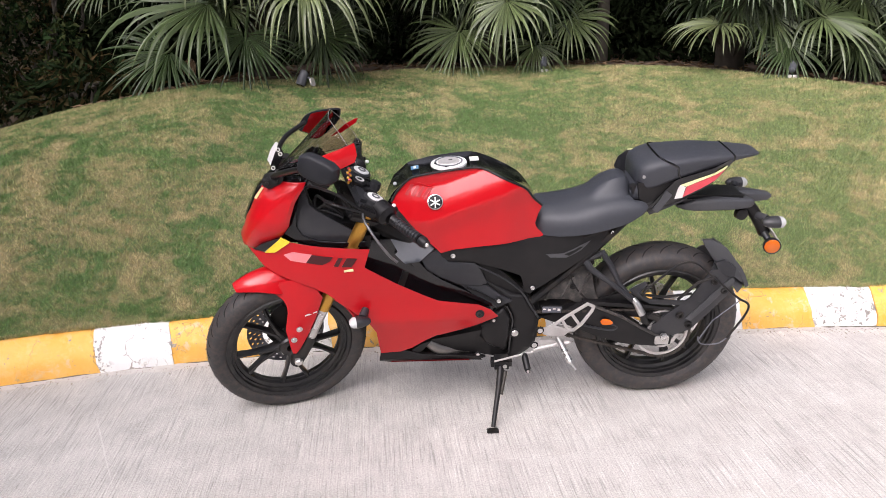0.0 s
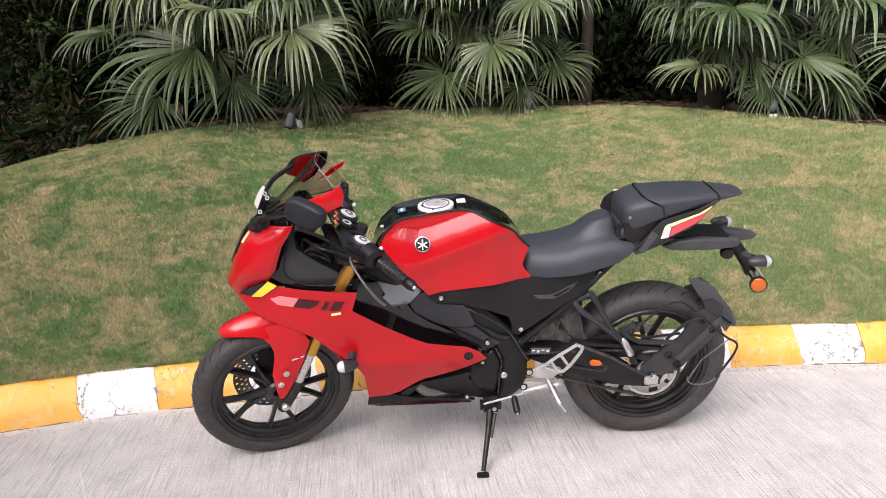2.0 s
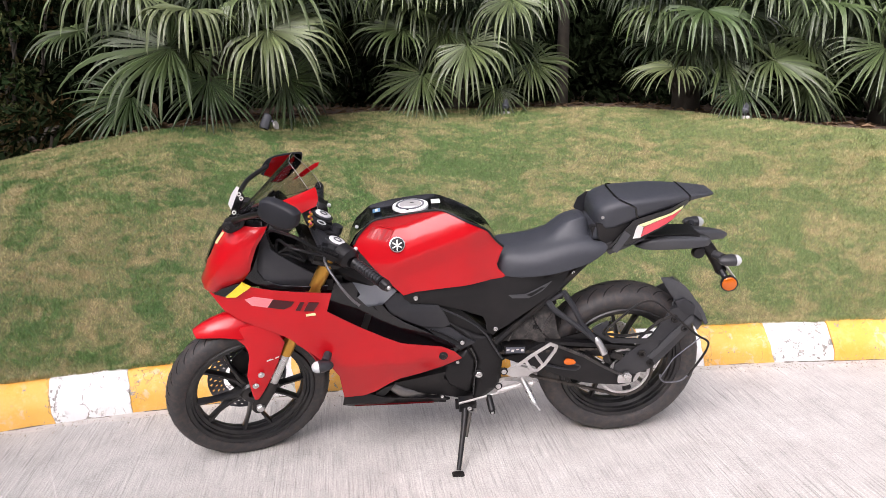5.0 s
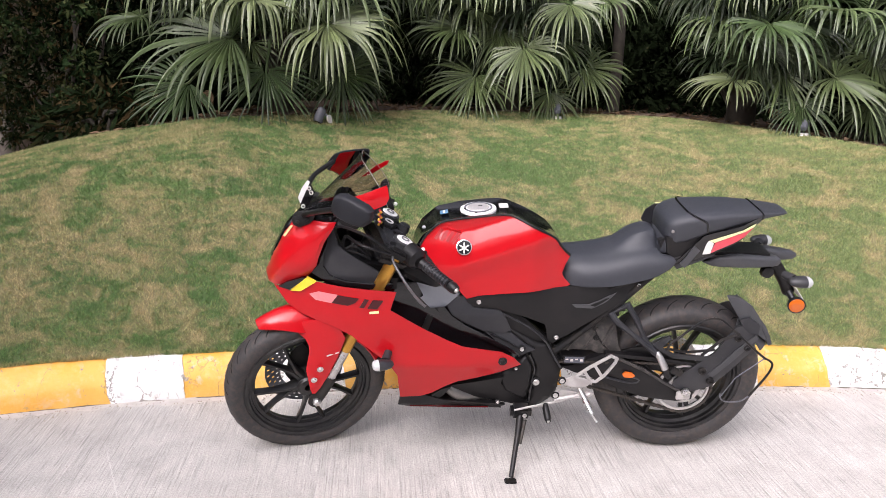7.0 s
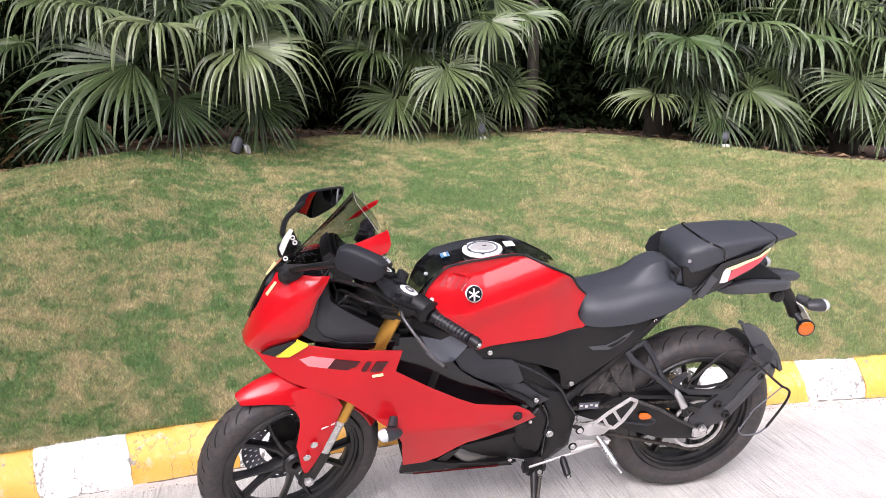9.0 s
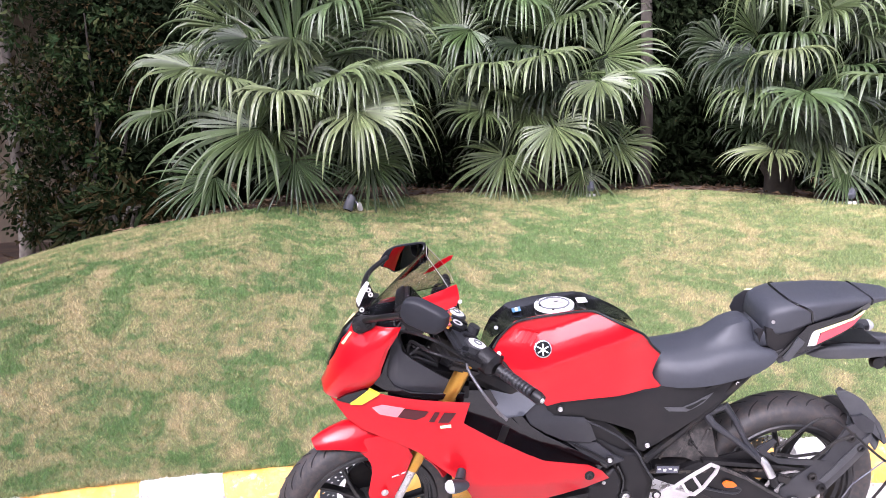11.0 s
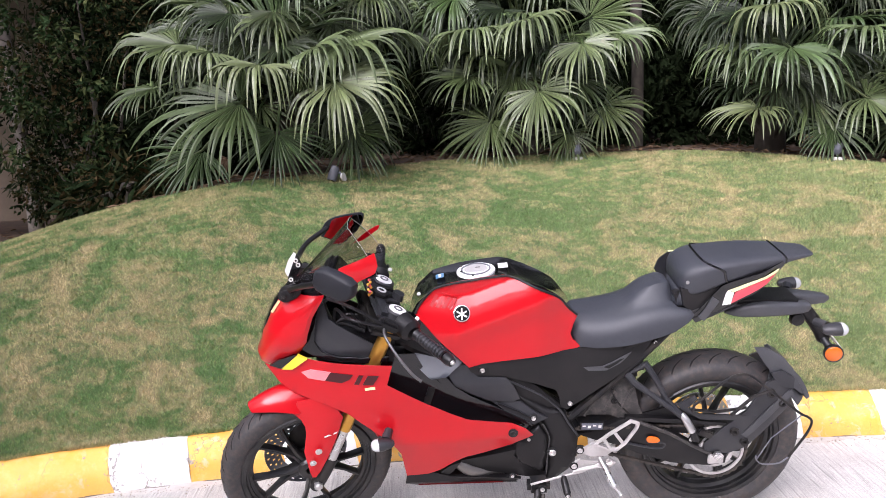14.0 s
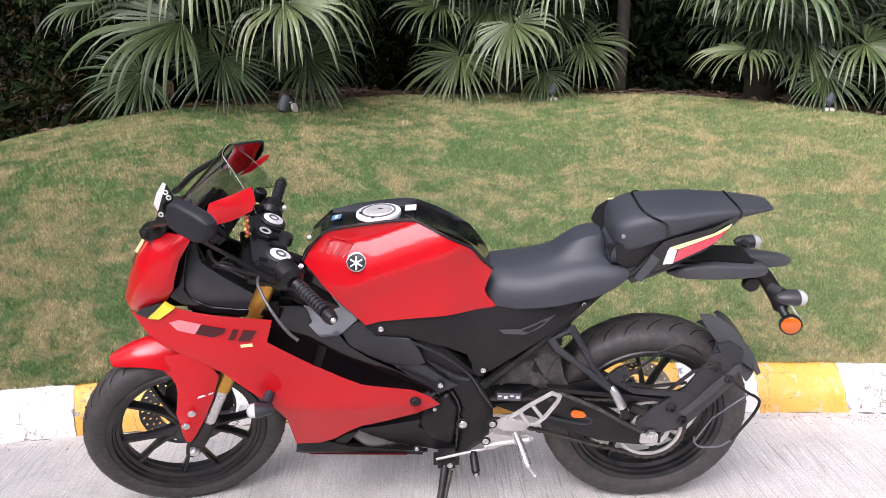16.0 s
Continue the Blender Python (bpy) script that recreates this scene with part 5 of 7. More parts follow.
bm = loft([[(x - 0.004, y * 0.62, z + 0.001) for x, y, z in ring] + [(x + 0.02, y * 0.58, z) for x, y, z in ring[::-1]] for ring in (nose_ring(0.922, -1.358, -1.20, 0.125), nose_ring(0.875, -1.402, -1.25, 0.135), nose_ring(0.80, -1.441, -1.27, 0.13), nose_ring(0.76, -1.458, -1.28, 0.13))])
part("headlamp_mask", bm, GLOSS_BLACK, nose, "black mask around the centre headlamp")
bm = lathe([(0.001, -0.012), (0.02, -0.010), (0.03, -0.002), (0.032, 0.008), (0.02, 0.012)], 24, pose(-1.418, 0, 0.80, 0, 0, 90) @ Matrix.Scale(0.7, 4), False)
part("headlamp", bm, CLEAR, nose, "round projector headlamp")
for s in (-1, 1):
    part("lamp_slot", sheet([(-1.425, 0.683), (-1.392, 0.708), (-1.34, 0.735), (-1.325, 0.739), (-1.358, 0.706), (-1.386, 0.681)], lambda x, z: fairing_y(x, z) + 0.005, s, 0.014, 0.02), GLOSS_BLACK, nose)
    part("position_lamp", sheet([(-1.293, 0.731), (-1.322, 0.742), (-1.353, 0.711), (-1.382, 0.680), (-1.346, 0.687)], lambda x, z: fairing_y(x, z) + 0.008, s, 0.014, 0.02), YELLOW, nose, "yellow film over the running lamp")
    part("nose_stripe", sheet([(-1.405, 0.858), (-1.378, 0.895), (-1.371, 0.892), (-1.399, 0.852)], 0.074, s, 0.004, 0.02), LIME, nose)
    mount = part("mirror_mount", sheet(rounded([(-1.368, 0.936), (-1.345, 0.944), (-1.300, 0.944), (-1.296, 0.933), (-1.312, 0.916), (-1.346, 0.902), (-1.366, 0.912)], 1), 0.118, s, 0.05, 0.02, lip=0.008), MATT_BLACK, nose, "black mirror mount with two bolts")
    for x, z in [(-1.349, 0.926), (-1.320, 0.934)]:
        bolt(x, s * 0.119, z, 0.008, mount, DARK_METAL, s)

# smoked screen, bowed across and swept back
rings = []
for i in range(9):
    t = i / 8
    cx, cz = -1.345 + 0.196 * t**0.95, 0.925 + 0.196 * t
    ex, ez = -1.064 - 0.084 * t**1.4, 0.975 + 0.138 * t
    w = 0.104 - 0.056 * t**1.7
    ring = []
    for q in range(-8, 9):
        u = abs(q) / 8
        ring.append(Vector((cx + (ex - cx) * u**1.9, math.copysign(w * math.sin(u * 1.5708) ** 0.9, q), cz + (ez - cz) * u**1.9)))
    rings.append(ring)
bm = loft([r + [p + Vector((0.004, 0, -0.002)) for p in r[::-1]] for r in rings])
screen = part("windscreen", bm, SMOKE, bike, "smoked clear double-bubble windscreen")
edge = [r[0] for r in rings] + rings[-1] + [r[-1] for r in rings[::-1]]
part("screen_edge", rod(edge, 0.0006, 5), SILVER, screen)
for s in (-1, 1):
    part("screen_side", sheet([(-1.175, 1.010), (-1.118, 1.030), (-1.067, 1.050), (-1.062, 1.034), (-1.059, 1.012), (-1.068, 0.991), (-1.123, 0.965), (-1.195, 0.945)] if s < 0 else [(-1.16, 1.000), (-1.138, 1.020), (-1.111, 1.042), (-1.078, 1.062), (-1.065, 1.065), (-1.071, 1.051), (-1.099, 1.030), (-1.125, 1.012)], lambda x, z: 0.128 - 0.25 * max(0, z - 1.0), s, 0.008, 0.025), RED, bike, "red panel below the screen")
part("nose_filler", boxed((0.14, 0.17, 0.07), pose(-1.315, 0, 0.725), 0.02), MATT_BLACK, bike)
part("cockpit_floor", boxed((0.30, 0.24, 0.10), pose(-1.15, 0, 0.72, 0, 4, 0), 0.03), MATT_BLACK, bike)
for k in range(7):
    part("wiring", rod(bend([(-1.24 + k * 0.02, -0.09 + 0.02 * k, 0.80), (-1.19 + k * 0.012, -0.06 + 0.01 * k, 0.80 + 0.012 * (k % 3)), (-1.12, -0.07 + 0.012 * k, 0.775)]), 0.006, 6), DARK_METAL, bike)
part("instrument_cluster", boxed((0.05, 0.19, 0.11), pose(-1.20, 0, 0.93, 0, -38, 0), 0.012), MATT_BLACK, bike)
part("cluster_screen", boxed((0.006, 0.15, 0.075), pose(-1.177, 0, 0.948, 0, -38, 0), 0.002), DARK_GLOSS, bike)


def mirror(s, outline, y, turn, stem, label, thick):
    """A rear-view mirror: a bulged shell with a flat glass at its back."""
    outline = rounded(outline, 1 if s < 0 else 2)
    cx, cz = sum(p[0] for p in outline) / len(outline), sum(p[1] for p in outline) / len(outline)
    spin = Matrix.Translation((cx, s * y, cz)) @ pose(0, 0, 0, 4 if s > 0 else 0, 0, turn) @ Matrix.Translation((-cx, -s * y, -cz))
    rings = [[spin @ Vector((cx + (x - cx) * k, s * (y - d), cz - low + (z - cz + low) * k)) for x, z in outline] for k, d, low in ((0.30, 0.0, 0.008), (0.80, 0.001, 0.006), (0.90, 0.004, 0.004), (0.97, 0.011, 0.001), (1.0, 0.7 * thick, 0.0), (0.985, thick, 0.0))]
    head = part("mirror", loft(rings), PANEL, bike, label)
    bm = sheet([(cx + (x - cx) * 0.92 if s < 0 else max(cx - 0.045 + 0.5 * (z - cz), cx + (x - cx) * 0.94), cz + (z - cz) * 0.90) for x, z in outline], y - thick, s, 0.004, 0.03)
    bmesh.ops.transform(bm, matrix=spin, verts=bm.verts[:])
    part("mirror_glass", bm, MIRROR, head)
    part("mirror_stem", rod(bend(stem), 0.009, 10), MATT_BLACK, head)


LEFT_MIRROR = [(-1.236, 1.052), (-1.227, 1.077), (-1.191, 1.083), (-1.099, 1.056), (-1.106, 1.012), (-1.136, 0.990), (-1.226, 1.011), (-1.242, 1.033)]
mirror(-1, LEFT_MIRROR, 0.315, -30, [(-1.33, -0.11, 0.945), (-1.31, -0.15, 0.965), (-1.27, -0.22, 1.0), (-1.22, -0.28, 1.03)], "dark grey left rear-view mirror on a thin stem", 0.034)
RIGHT_MIRROR = [(-1.308, 0.934), (-1.307, 0.956), (-1.283, 0.993), (-1.250, 1.010), (-1.200, 1.019), (-1.151, 1.025), (-1.142, 1.017), (-1.147, 0.989), (-1.173, 0.953), (-1.251, 0.906), (-1.278, 0.926)]
mirror(1, RIGHT_MIRROR, 0.41, -3, [(-1.345, 0.12, 0.955), (-1.35, 0.18, 0.945), (-1.335, 0.28, 0.955), (-1.28, 0.38, 0.97)], "right rear-view mirror that reflects the red bodywork", 0.022)
part("screen_bracket", sheet([(-1.329, 1.023), (-1.321, 1.017), (-1.342, 0.970), (-1.354, 0.943), (-1.362, 0.964), (-1.348, 0.997)], 0.004, -1, 0.008, 0.03), WHITE_CAP, bike, "pale edge of the screen bracket")
bm = sheet([(-1.321, 1.017), (-1.306, 0.982), (-1.344, 0.907), (-1.356, 0.935), (-1.342, 0.970)], 0.004, -1, 0.008, 0.03)
bracket = part("screen_bracket", bm, GLOSS_BLACK, bike)
for x, z in ((-1.323, 0.998), (-1.317, 0.983), (-1.345, 0.935), (-1.341, 0.917)):
    bm = lathe([(0.004, -0.002), (0.007, -0.002), (0.007, 0.002), (0.004, 0.002)], 16, pose(x, -0.006, z))
    part("grommet", bm, PALE, bracket)

# -- side fairings --
FAIRING = [(-1.443, 0.686), (-1.381, 0.675), (-1.346, 0.684), (-1.294, 0.728), (-1.223, 0.725), (-1.141, 0.724), (-1.032, 0.716), (-1.051, 0.651), (-0.938, 0.582), (-0.864, 0.541), (-0.812, 0.517), (-0.673, 0.485), (-0.629, 0.459), (-0.602, 0.426),
           (-0.670, 0.397), (-0.749, 0.376), (-0.817, 0.362), (-0.856, 0.338), (-0.906, 0.299), (-0.946, 0.282), (-1.015, 0.277), (-1.025, 0.388), (-1.054, 0.446), (-1.126, 0.509), (-1.180, 0.551), (-1.235, 0.574), (-1.348, 0.603), (-1.395, 0.629)]
INSERT = [(-1.075, 0.714), (-0.966, 0.712), (-0.936, 0.657), (-0.881, 0.603), (-0.807, 0.564), (-0.692, 0.510), (-0.611, 0.464), (-0.600, 0.425), (-0.673, 0.405), (-0.811, 0.420), (-0.900, 0.450), (-1.00, 0.53), (-1.10, 0.61)]
for s, side_name in ((-1, "left"), (1, "right")):
    fairing = part("side_fairing", sheet(FAIRING, fairing_y, s, 0.006, 0.025), RED, bike, "glossy red side fairing")
    polish(fairing, fairing_y, s)
    bolt(-0.669, s * (fairing_y(-0.669, 0.451) + 0.001), 0.451, 0.012, fairing, DARK_METAL, s)
    # a pale rose block, then slanted dark blocks in place of the model mark
    part("pale_mark", sheet([(-1.317, 0.682), (-1.285, 0.697), (-1.220, 0.696), (-1.243, 0.664), (-1.295, 0.665)], fairing_y, s, 0.003, 0.02, 0.0035, 0.0004), ROSE, fairing, "pale rose block ahead of the dark fairing marks")
    for block in ([(-1.242, 0.665), (-1.222, 0.695), (-1.152, 0.692), (-1.164, 0.676), (-1.189, 0.663)], [(-1.151, 0.661), (-1.134, 0.691), (-1.120, 0.690), (-1.136, 0.660)], [(-1.125, 0.659), (-1.107, 0.689), (-1.073, 0.687), (-1.093, 0.658)]):
        part("fairing_mark", sheet(block, fairing_y, s, 0.003, 0.02, 0.004, 0.0004), INK_RED, fairing)
    part("yellow_mark", sheet([(-1.119, 0.647), (-1.088, 0.651), (-1.087, 0.643), (-1.118, 0.640)], fairing_y, s, 0.003, 0.02, 0.0035, 0.0005), LIME, fairing)
    part("inner_fairing", sheet(INSERT, lambda x, z: 0.128 - 0.20 * max(0.0, z - 0.64) - 0.08 * max(0.0, x + 0.80), s, 0.006, 0.02), GLOSS_BLACK, bike, "glossy black inner fairing panel")
    dash_y = lambda x, z: 0.150 - 0.22 * max(0.0, z - 0.74) - 0.16 * max(0.0, -1.22 - x)
    dash = part("cockpit_panel", sheet([(-1.247, 0.933), (-1.242, 0.904), (-1.257, 0.862), (-1.267, 0.815), (-1.271, 0.775), (-1.250, 0.747), (-1.201, 0.727), (-1.128, 0.719), (-1.044, 0.721), (-1.049, 0.705), (-1.129, 0.704), (-1.229, 0.718), (-1.276, 0.734), (-1.314, 0.755), (-1.308, 0.780), (-1.284, 0.839), (-1.264, 0.893)], dash_y, s, 0.02, 0.014, lip=0.004), GLOSS_BLACK, bike, "glossy black cockpit side panel")
    polish(dash, dash_y, s)
    well_y = lambda x, z: 0.132 - 0.28 * max(0.0, z - 0.74) - 0.12 * max(0.0, -1.24 - x)
    well = part("cockpit_inner", sheet([(-1.243, 0.894), (-1.232, 0.866), (-1.225, 0.838), (-1.200, 0.818), (-1.160, 0.793), (-1.110, 0.766), (-1.056, 0.735), (-1.056, 0.708), (-1.148, 0.712), (-1.229, 0.729), (-1.269, 0.757), (-1.276, 0.776), (-1.268, 0.824), (-1.255, 0.867)], well_y, s, 0.012, 0.014, lip=0.003), GREY_PLASTIC, dash, "dark grey inner panel")
    polish(well, well_y, s)
    knee_y = lambda x, z: 0.142 - 0.75 * max(0.0, z - 0.640)
    knee = part("knee_duct", sheet([(-0.985, 0.690), (-0.970, 0.702), (-0.933, 0.747), (-0.900, 0.735), (-0.820, 0.675), (-0.870, 0.640), (-0.918, 0.634)], knee_y, s, 0.01, 0.010, lip=0.001), KNEE, bike, "flat panel between fork and tank, tinted for the sky it reflects")
    polish(knee, knee_y, s)
    SPAR = [(-0.872, 0.639), (-0.805, 0.674), (-0.773, 0.651), (-0.682, 0.629), (-0.585, 0.570), (-0.499, 0.487), (-0.453, 0.393), (-0.502, 0.350), (-0.603, 0.402), (-0.608, 0.444), (-0.702, 0.499), (-0.808, 0.560), (-0.892, 0.614)]
    spar = part("frame_cover", sheet(SPAR, 0.102, s, 0.03, 0.03, lip=0.006), MATT_BLACK, bike, "black frame spar beside the engine")
    plate_y = lambda x, z: 0.138 - 0.30 * max(0.0, z - 0.615) - 0.10 * max(0.0, 0.60 - z)
    plate = part("frame_plate", sheet([(-0.865, 0.641), (-0.834, 0.661), (-0.804, 0.672), (-0.793, 0.653), (-0.774, 0.630), (-0.683, 0.621), (-0.660, 0.590), (-0.642, 0.545), (-0.664, 0.535), (-0.741, 0.544), (-0.798, 0.573), (-0.845, 0.606)], plate_y, s, 0.014, 0.016, lip=0.003), GREY_PLASTIC, spar, "dark grey plate on the frame")
    polish(plate, plate_y, s)
    strip_y = lambda x, z: 0.140 - 0.12 * max(0.0, z - 0.60)
    strip_part = part("gloss_strip", sheet([(-0.905, 0.638), (-0.878, 0.641), (-0.846, 0.601), (-0.799, 0.566), (-0.746, 0.537), (-0.684, 0.502), (-0.610, 0.460), (-0.602, 0.446), (-0.684, 0.485), (-0.761, 0.522), (-0.828, 0.561), (-0.878, 0.602)], strip_y, s, 0.012, 0.02, lip=0.004), GLOSS_BLACK, spar, "glossy edge strip")
    polish(strip_part, strip_y, s)
    part("foot_plate", sheet([(-0.737, 0.541), (-0.641, 0.533), (-0.586, 0.490), (-0.552, 0.472), (-0.581, 0.458), (-0.601, 0.450), (-0.683, 0.500)], lambda x, z: 0.134 - 0.25 * max(0.0, z - 0.50), s, 0.012, 0.02, lip=0.003), GREY_PLASTIC, spar, "grey corner plate with a bolt")
    part("plate_rib", rod([(x, s * 0.137, z) for x, z in [(-0.713, 0.535), (-0.655, 0.506), (-0.600, 0.471)]], 0.0035, 8), MATT_BLACK, spar)
    part("cover_rib", rod(bend([(x, s * 0.128, z) for x, z in [(-0.683, 0.614), (-0.625, 0.583), (-0.566, 0.547), (-0.516, 0.499), (-0.486, 0.446), (-0.456, 0.398)]], 4), 0.0035, 8), GREY_PLASTIC, spar)
    bolt(-0.600, s * 0.139, 0.479, 0.010, spar, None, s)
    COVER = [(-0.805, 0.668), (-0.788, 0.682), (-0.739, 0.689), (-0.587, 0.698), (-0.454, 0.707), (-0.300, 0.719), (-0.223, 0.720), (-0.211, 0.715), (-0.239, 0.680), (-0.273, 0.654), (-0.343, 0.603), (-0.429, 0.542), (-0.471, 0.506), (-0.488, 0.489), (-0.510, 0.500), (-0.515, 0.536), (-0.527, 0.567), (-0.586, 0.592), (-0.682, 0.621), (-0.774, 0.632), (-0.793, 0.646)]
    cover_y = lambda x, z: 0.131 - 0.012 * ease((z - 0.66) / 0.06) - 0.02 * clamp01((x + 0.35) / 0.12) - 0.14 * max(0.0, 0.634 - 0.30 * max(0.0, x + 0.66) - z) * ease((-0.42 - x) / 0.06)
    cover = part("side_cover", sheet(COVER, cover_y, s, 0.02, 0.02, lip=0.005), MATT_BLACK, bike, "matt black side cover below tank and seat")
    polish(cover, cover_y, s)
    part("cover_slot", sheet([(-0.443, 0.650), (-0.385, 0.651), (-0.328, 0.676), (-0.292, 0.689), (-0.327, 0.659), (-0.374, 0.636), (-0.429, 0.638)], cover_y, s, 0.012, 0.02, 0.004, 0.001), TAIL_GREY, cover, "raised grey vent frame")
    # near-black sheet laid on the cover for the shade inside the vent
    part("slot_shade", sheet([(-0.381, 0.649), (-0.330, 0.672), (-0.318, 0.673), (-0.365, 0.644)], cover_y, s, 0.004, 0.03, 0.0055, 0.0003), GROOVE, cover)
    for (x, z), r in zip([(-0.758, 0.655), (-0.483, 0.518), (-0.216, 0.711)], (0.010, 0.010, 0.008)):
        bolt(x, s * (cover_y(x, z) + 0.001), z, r, cover, None, s)

# -- engine, frame and belly --
core = part("engine", boxed((0.30, 0.22, 0.24), pose(-0.60, 0, 0.375), 0.03), OILY, bike, "dark engine block")
part("cylinder", boxed((0.20, 0.16, 0.20), pose(-0.76, 0, 0.46, 0, -60, 0), 0.02), OILY, core)
for k in range(5):
    part("cooling_fin", boxed((0.18, 0.19, 0.006), pose(-0.735 - k * 0.024, 0, 0.445 + k * 0.014, 0, -60, 0), 0.002), OILY, core)
part("radiator", boxed((0.035, 0.26, 0.22), pose(-0.95, 0, 0.50, 0, 18, 0), 0.006), DARK_METAL, core)
frame_bm = bmesh.new()
for s in (-1, 1):
    tube(frame_bm, bend([(-1.10, s * 0.04, 0.80), (-0.95, s * 0.07, 0.72), (-0.72, s * 0.065, 0.60), (-0.50, s * 0.06, 0.45), (-0.46, s * 0.06, 0.36)]), 0.032, 8)
    tube(frame_bm, bend([(-0.60, s * 0.09, 0.66), (-0.35, s * 0.10, 0.69), (-0.10, s * 0.09, 0.80), (0.12, s * 0.07, 0.90)]), 0.016, 8)
    tube(frame_bm, bend([(-0.48, s * 0.10, 0.45), (-0.30, s * 0.10, 0.62), (-0.16, s * 0.09, 0.76)]), 0.014, 8)
tube(frame_bm, [(-1.15, 0, 0.73), (-1.095, 0, 0.845)], 0.04, 14)
part("frame", frame_bm, DARK_METAL, bike)
# dark box added to block the view through to the far fairing
part("inner_filler", boxed((0.20, 0.10, 0.14), pose(-0.94, 0, 0.61, 0, 20, 0), 0.02), DARK_METAL, bike)
part("airbox", boxed((0.34, 0.20, 0.16), pose(-0.70, 0, 0.72, 0, 5, 0), 0.03), MATT_BLACK, bike)
part("battery_box", boxed((0.24, 0.17, 0.18), pose(-0.36, 0, 0.63, 0, -8, 0), 0.03), MATT_BLACK, bike)
# dark box added to close the see-through gap ahead of the rear wheel
part("gap_filler", boxed((0.10, 0.15, 0.20), pose(-0.37, 0, 0.495, 0, -20, 0), 0.03), MATT_BLACK, bike)
part("pivot_block", boxed((0.18, 0.15, 0.11), pose(-0.40, 0, 0.410), 0.02), DARK_METAL, bike)
part("shock_absorber", rod(bend([(-0.34, 0, 0.40), (-0.36, 0, 0.50), (-0.37, 0, 0.60)]), 0.03, 14), OILY, bike)
ENGINE = [(-0.653, 0.545), (-0.549, 0.490), (-0.499, 0.483), (-0.453, 0.389), (-0.464, 0.276), (-0.520, 0.227), (-0.565, 0.210), (-0.586, 0.231), (-0.557, 0.258), (-0.550, 0.329), (-0.547, 0.399), (-0.574, 0.451), (-0.608, 0.493)]
case_y = lambda x, z: 0.125 - 0.35 * ((x + 0.50) ** 2 + (z - 0.40) ** 2)
engine_cover = part("crankcase_cover", sheet(ENGINE, case_y, -1, 0.06, 0.022, lip=0.008), MATT_BLACK, core, "matt black crankcase cover")
polish(engine_cover, case_y, -1)
clutch_y = lambda x, z: 0.137 - 1.1 * ((x + 0.585) ** 2 + (z - 0.37) ** 2)
clutch = part("generator_cover", sheet([(-0.580, 0.442), (-0.555, 0.399), (-0.558, 0.325), (-0.566, 0.254), (-0.606, 0.273), (-0.651, 0.302), (-0.671, 0.350), (-0.659, 0.371), (-0.631, 0.385), (-0.607, 0.421)], clutch_y, -1, 0.05, 0.016, lip=0.010), MATT_BLACK, core, "rounded black generator cover")
polish(clutch, clutch_y, -1)
bolt(-0.538, -0.1245, 0.336, 0.015, core)
part("cover_seam", rod(bend([(x, -0.122, z) for x, z in [(-0.570, 0.447), (-0.548, 0.395), (-0.553, 0.330), (-0.558, 0.252)]]), 0.0035, 7), GLOSS_BLACK, core)
bolt(-0.617, -0.150, 0.408, 0.007, core)
CASE = [(-0.843, 0.319), (-0.763, 0.337), (-0.659, 0.366), (-0.663, 0.331), (-0.623, 0.286), (-0.557, 0.248), (-0.602, 0.232), (-0.744, 0.263), (-0.788, 0.273), (-0.814, 0.298)]
LOWER = [(-0.905, 0.280), (-0.874, 0.309), (-0.836, 0.325), (-0.861, 0.284), (-0.885, 0.257), (-0.795, 0.251), (-0.660, 0.243), (-0.654, 0.223), (-0.886, 0.233)]
for s in (-1, 1):
    part("lower_cover", sheet(CASE, lambda x, z: 0.112 + 0.04 * clamp01((z - 0.28) / 0.1), s, 0.03, 0.03), MATT_BLACK, core)
    part("lower_rim", sheet(LOWER, lambda x, z: 0.122 + 0.03 * clamp01((z - 0.25) / 0.1), s, 0.02, 0.03), MATT_BLACK, core)
part("exhaust_pipe", rod(bend([(-0.90, -0.02, 0.40), (-0.885, -0.075, 0.335), (-0.835, -0.105, 0.292), (-0.795, -0.105, 0.266), (-0.73, -0.08, 0.250), (-0.55, -0.02, 0.235)]), 0.022, 16), EXHAUST, core, "heat-stained grey exhaust pipe under the engine")
BELLY = [(-1.015, 0.276), (-0.936, 0.284), (-0.866, 0.262), (-0.665, 0.246), (-0.640, 0.236), (-0.665, 0.222), (-0.827, 0.217), (-0.987, 0.224), (-1.022, 0.235)]
for s in (-1, 1):
    belly = part("belly_pan", sheet(BELLY, lambda x, z: 0.135 - 0.6 * max(0.0, 0.25 - z), s, 0.02, 0.03, lip=0.005), MATT_BLACK, bike, "matt black belly pan with a faint red line")
    part("belly_line", sheet([(-0.98, 0.231), (-0.70, 0.226), (-0.70, 0.232), (-0.98, 0.237)], lambda x, z: 0.135 - 0.6 * max(0.0, 0.25 - z), s, 0.003, 0.05, 0.003, 0.0004), DEEP_RED, belly)
    bolt(-0.67, s * 0.138, 0.262, 0.008, belly, None, s)
part("belly_floor", boxed((0.34, 0.17, 0.012), pose(-0.83, 0, 0.224), 0.004), MATT_BLACK, bike)

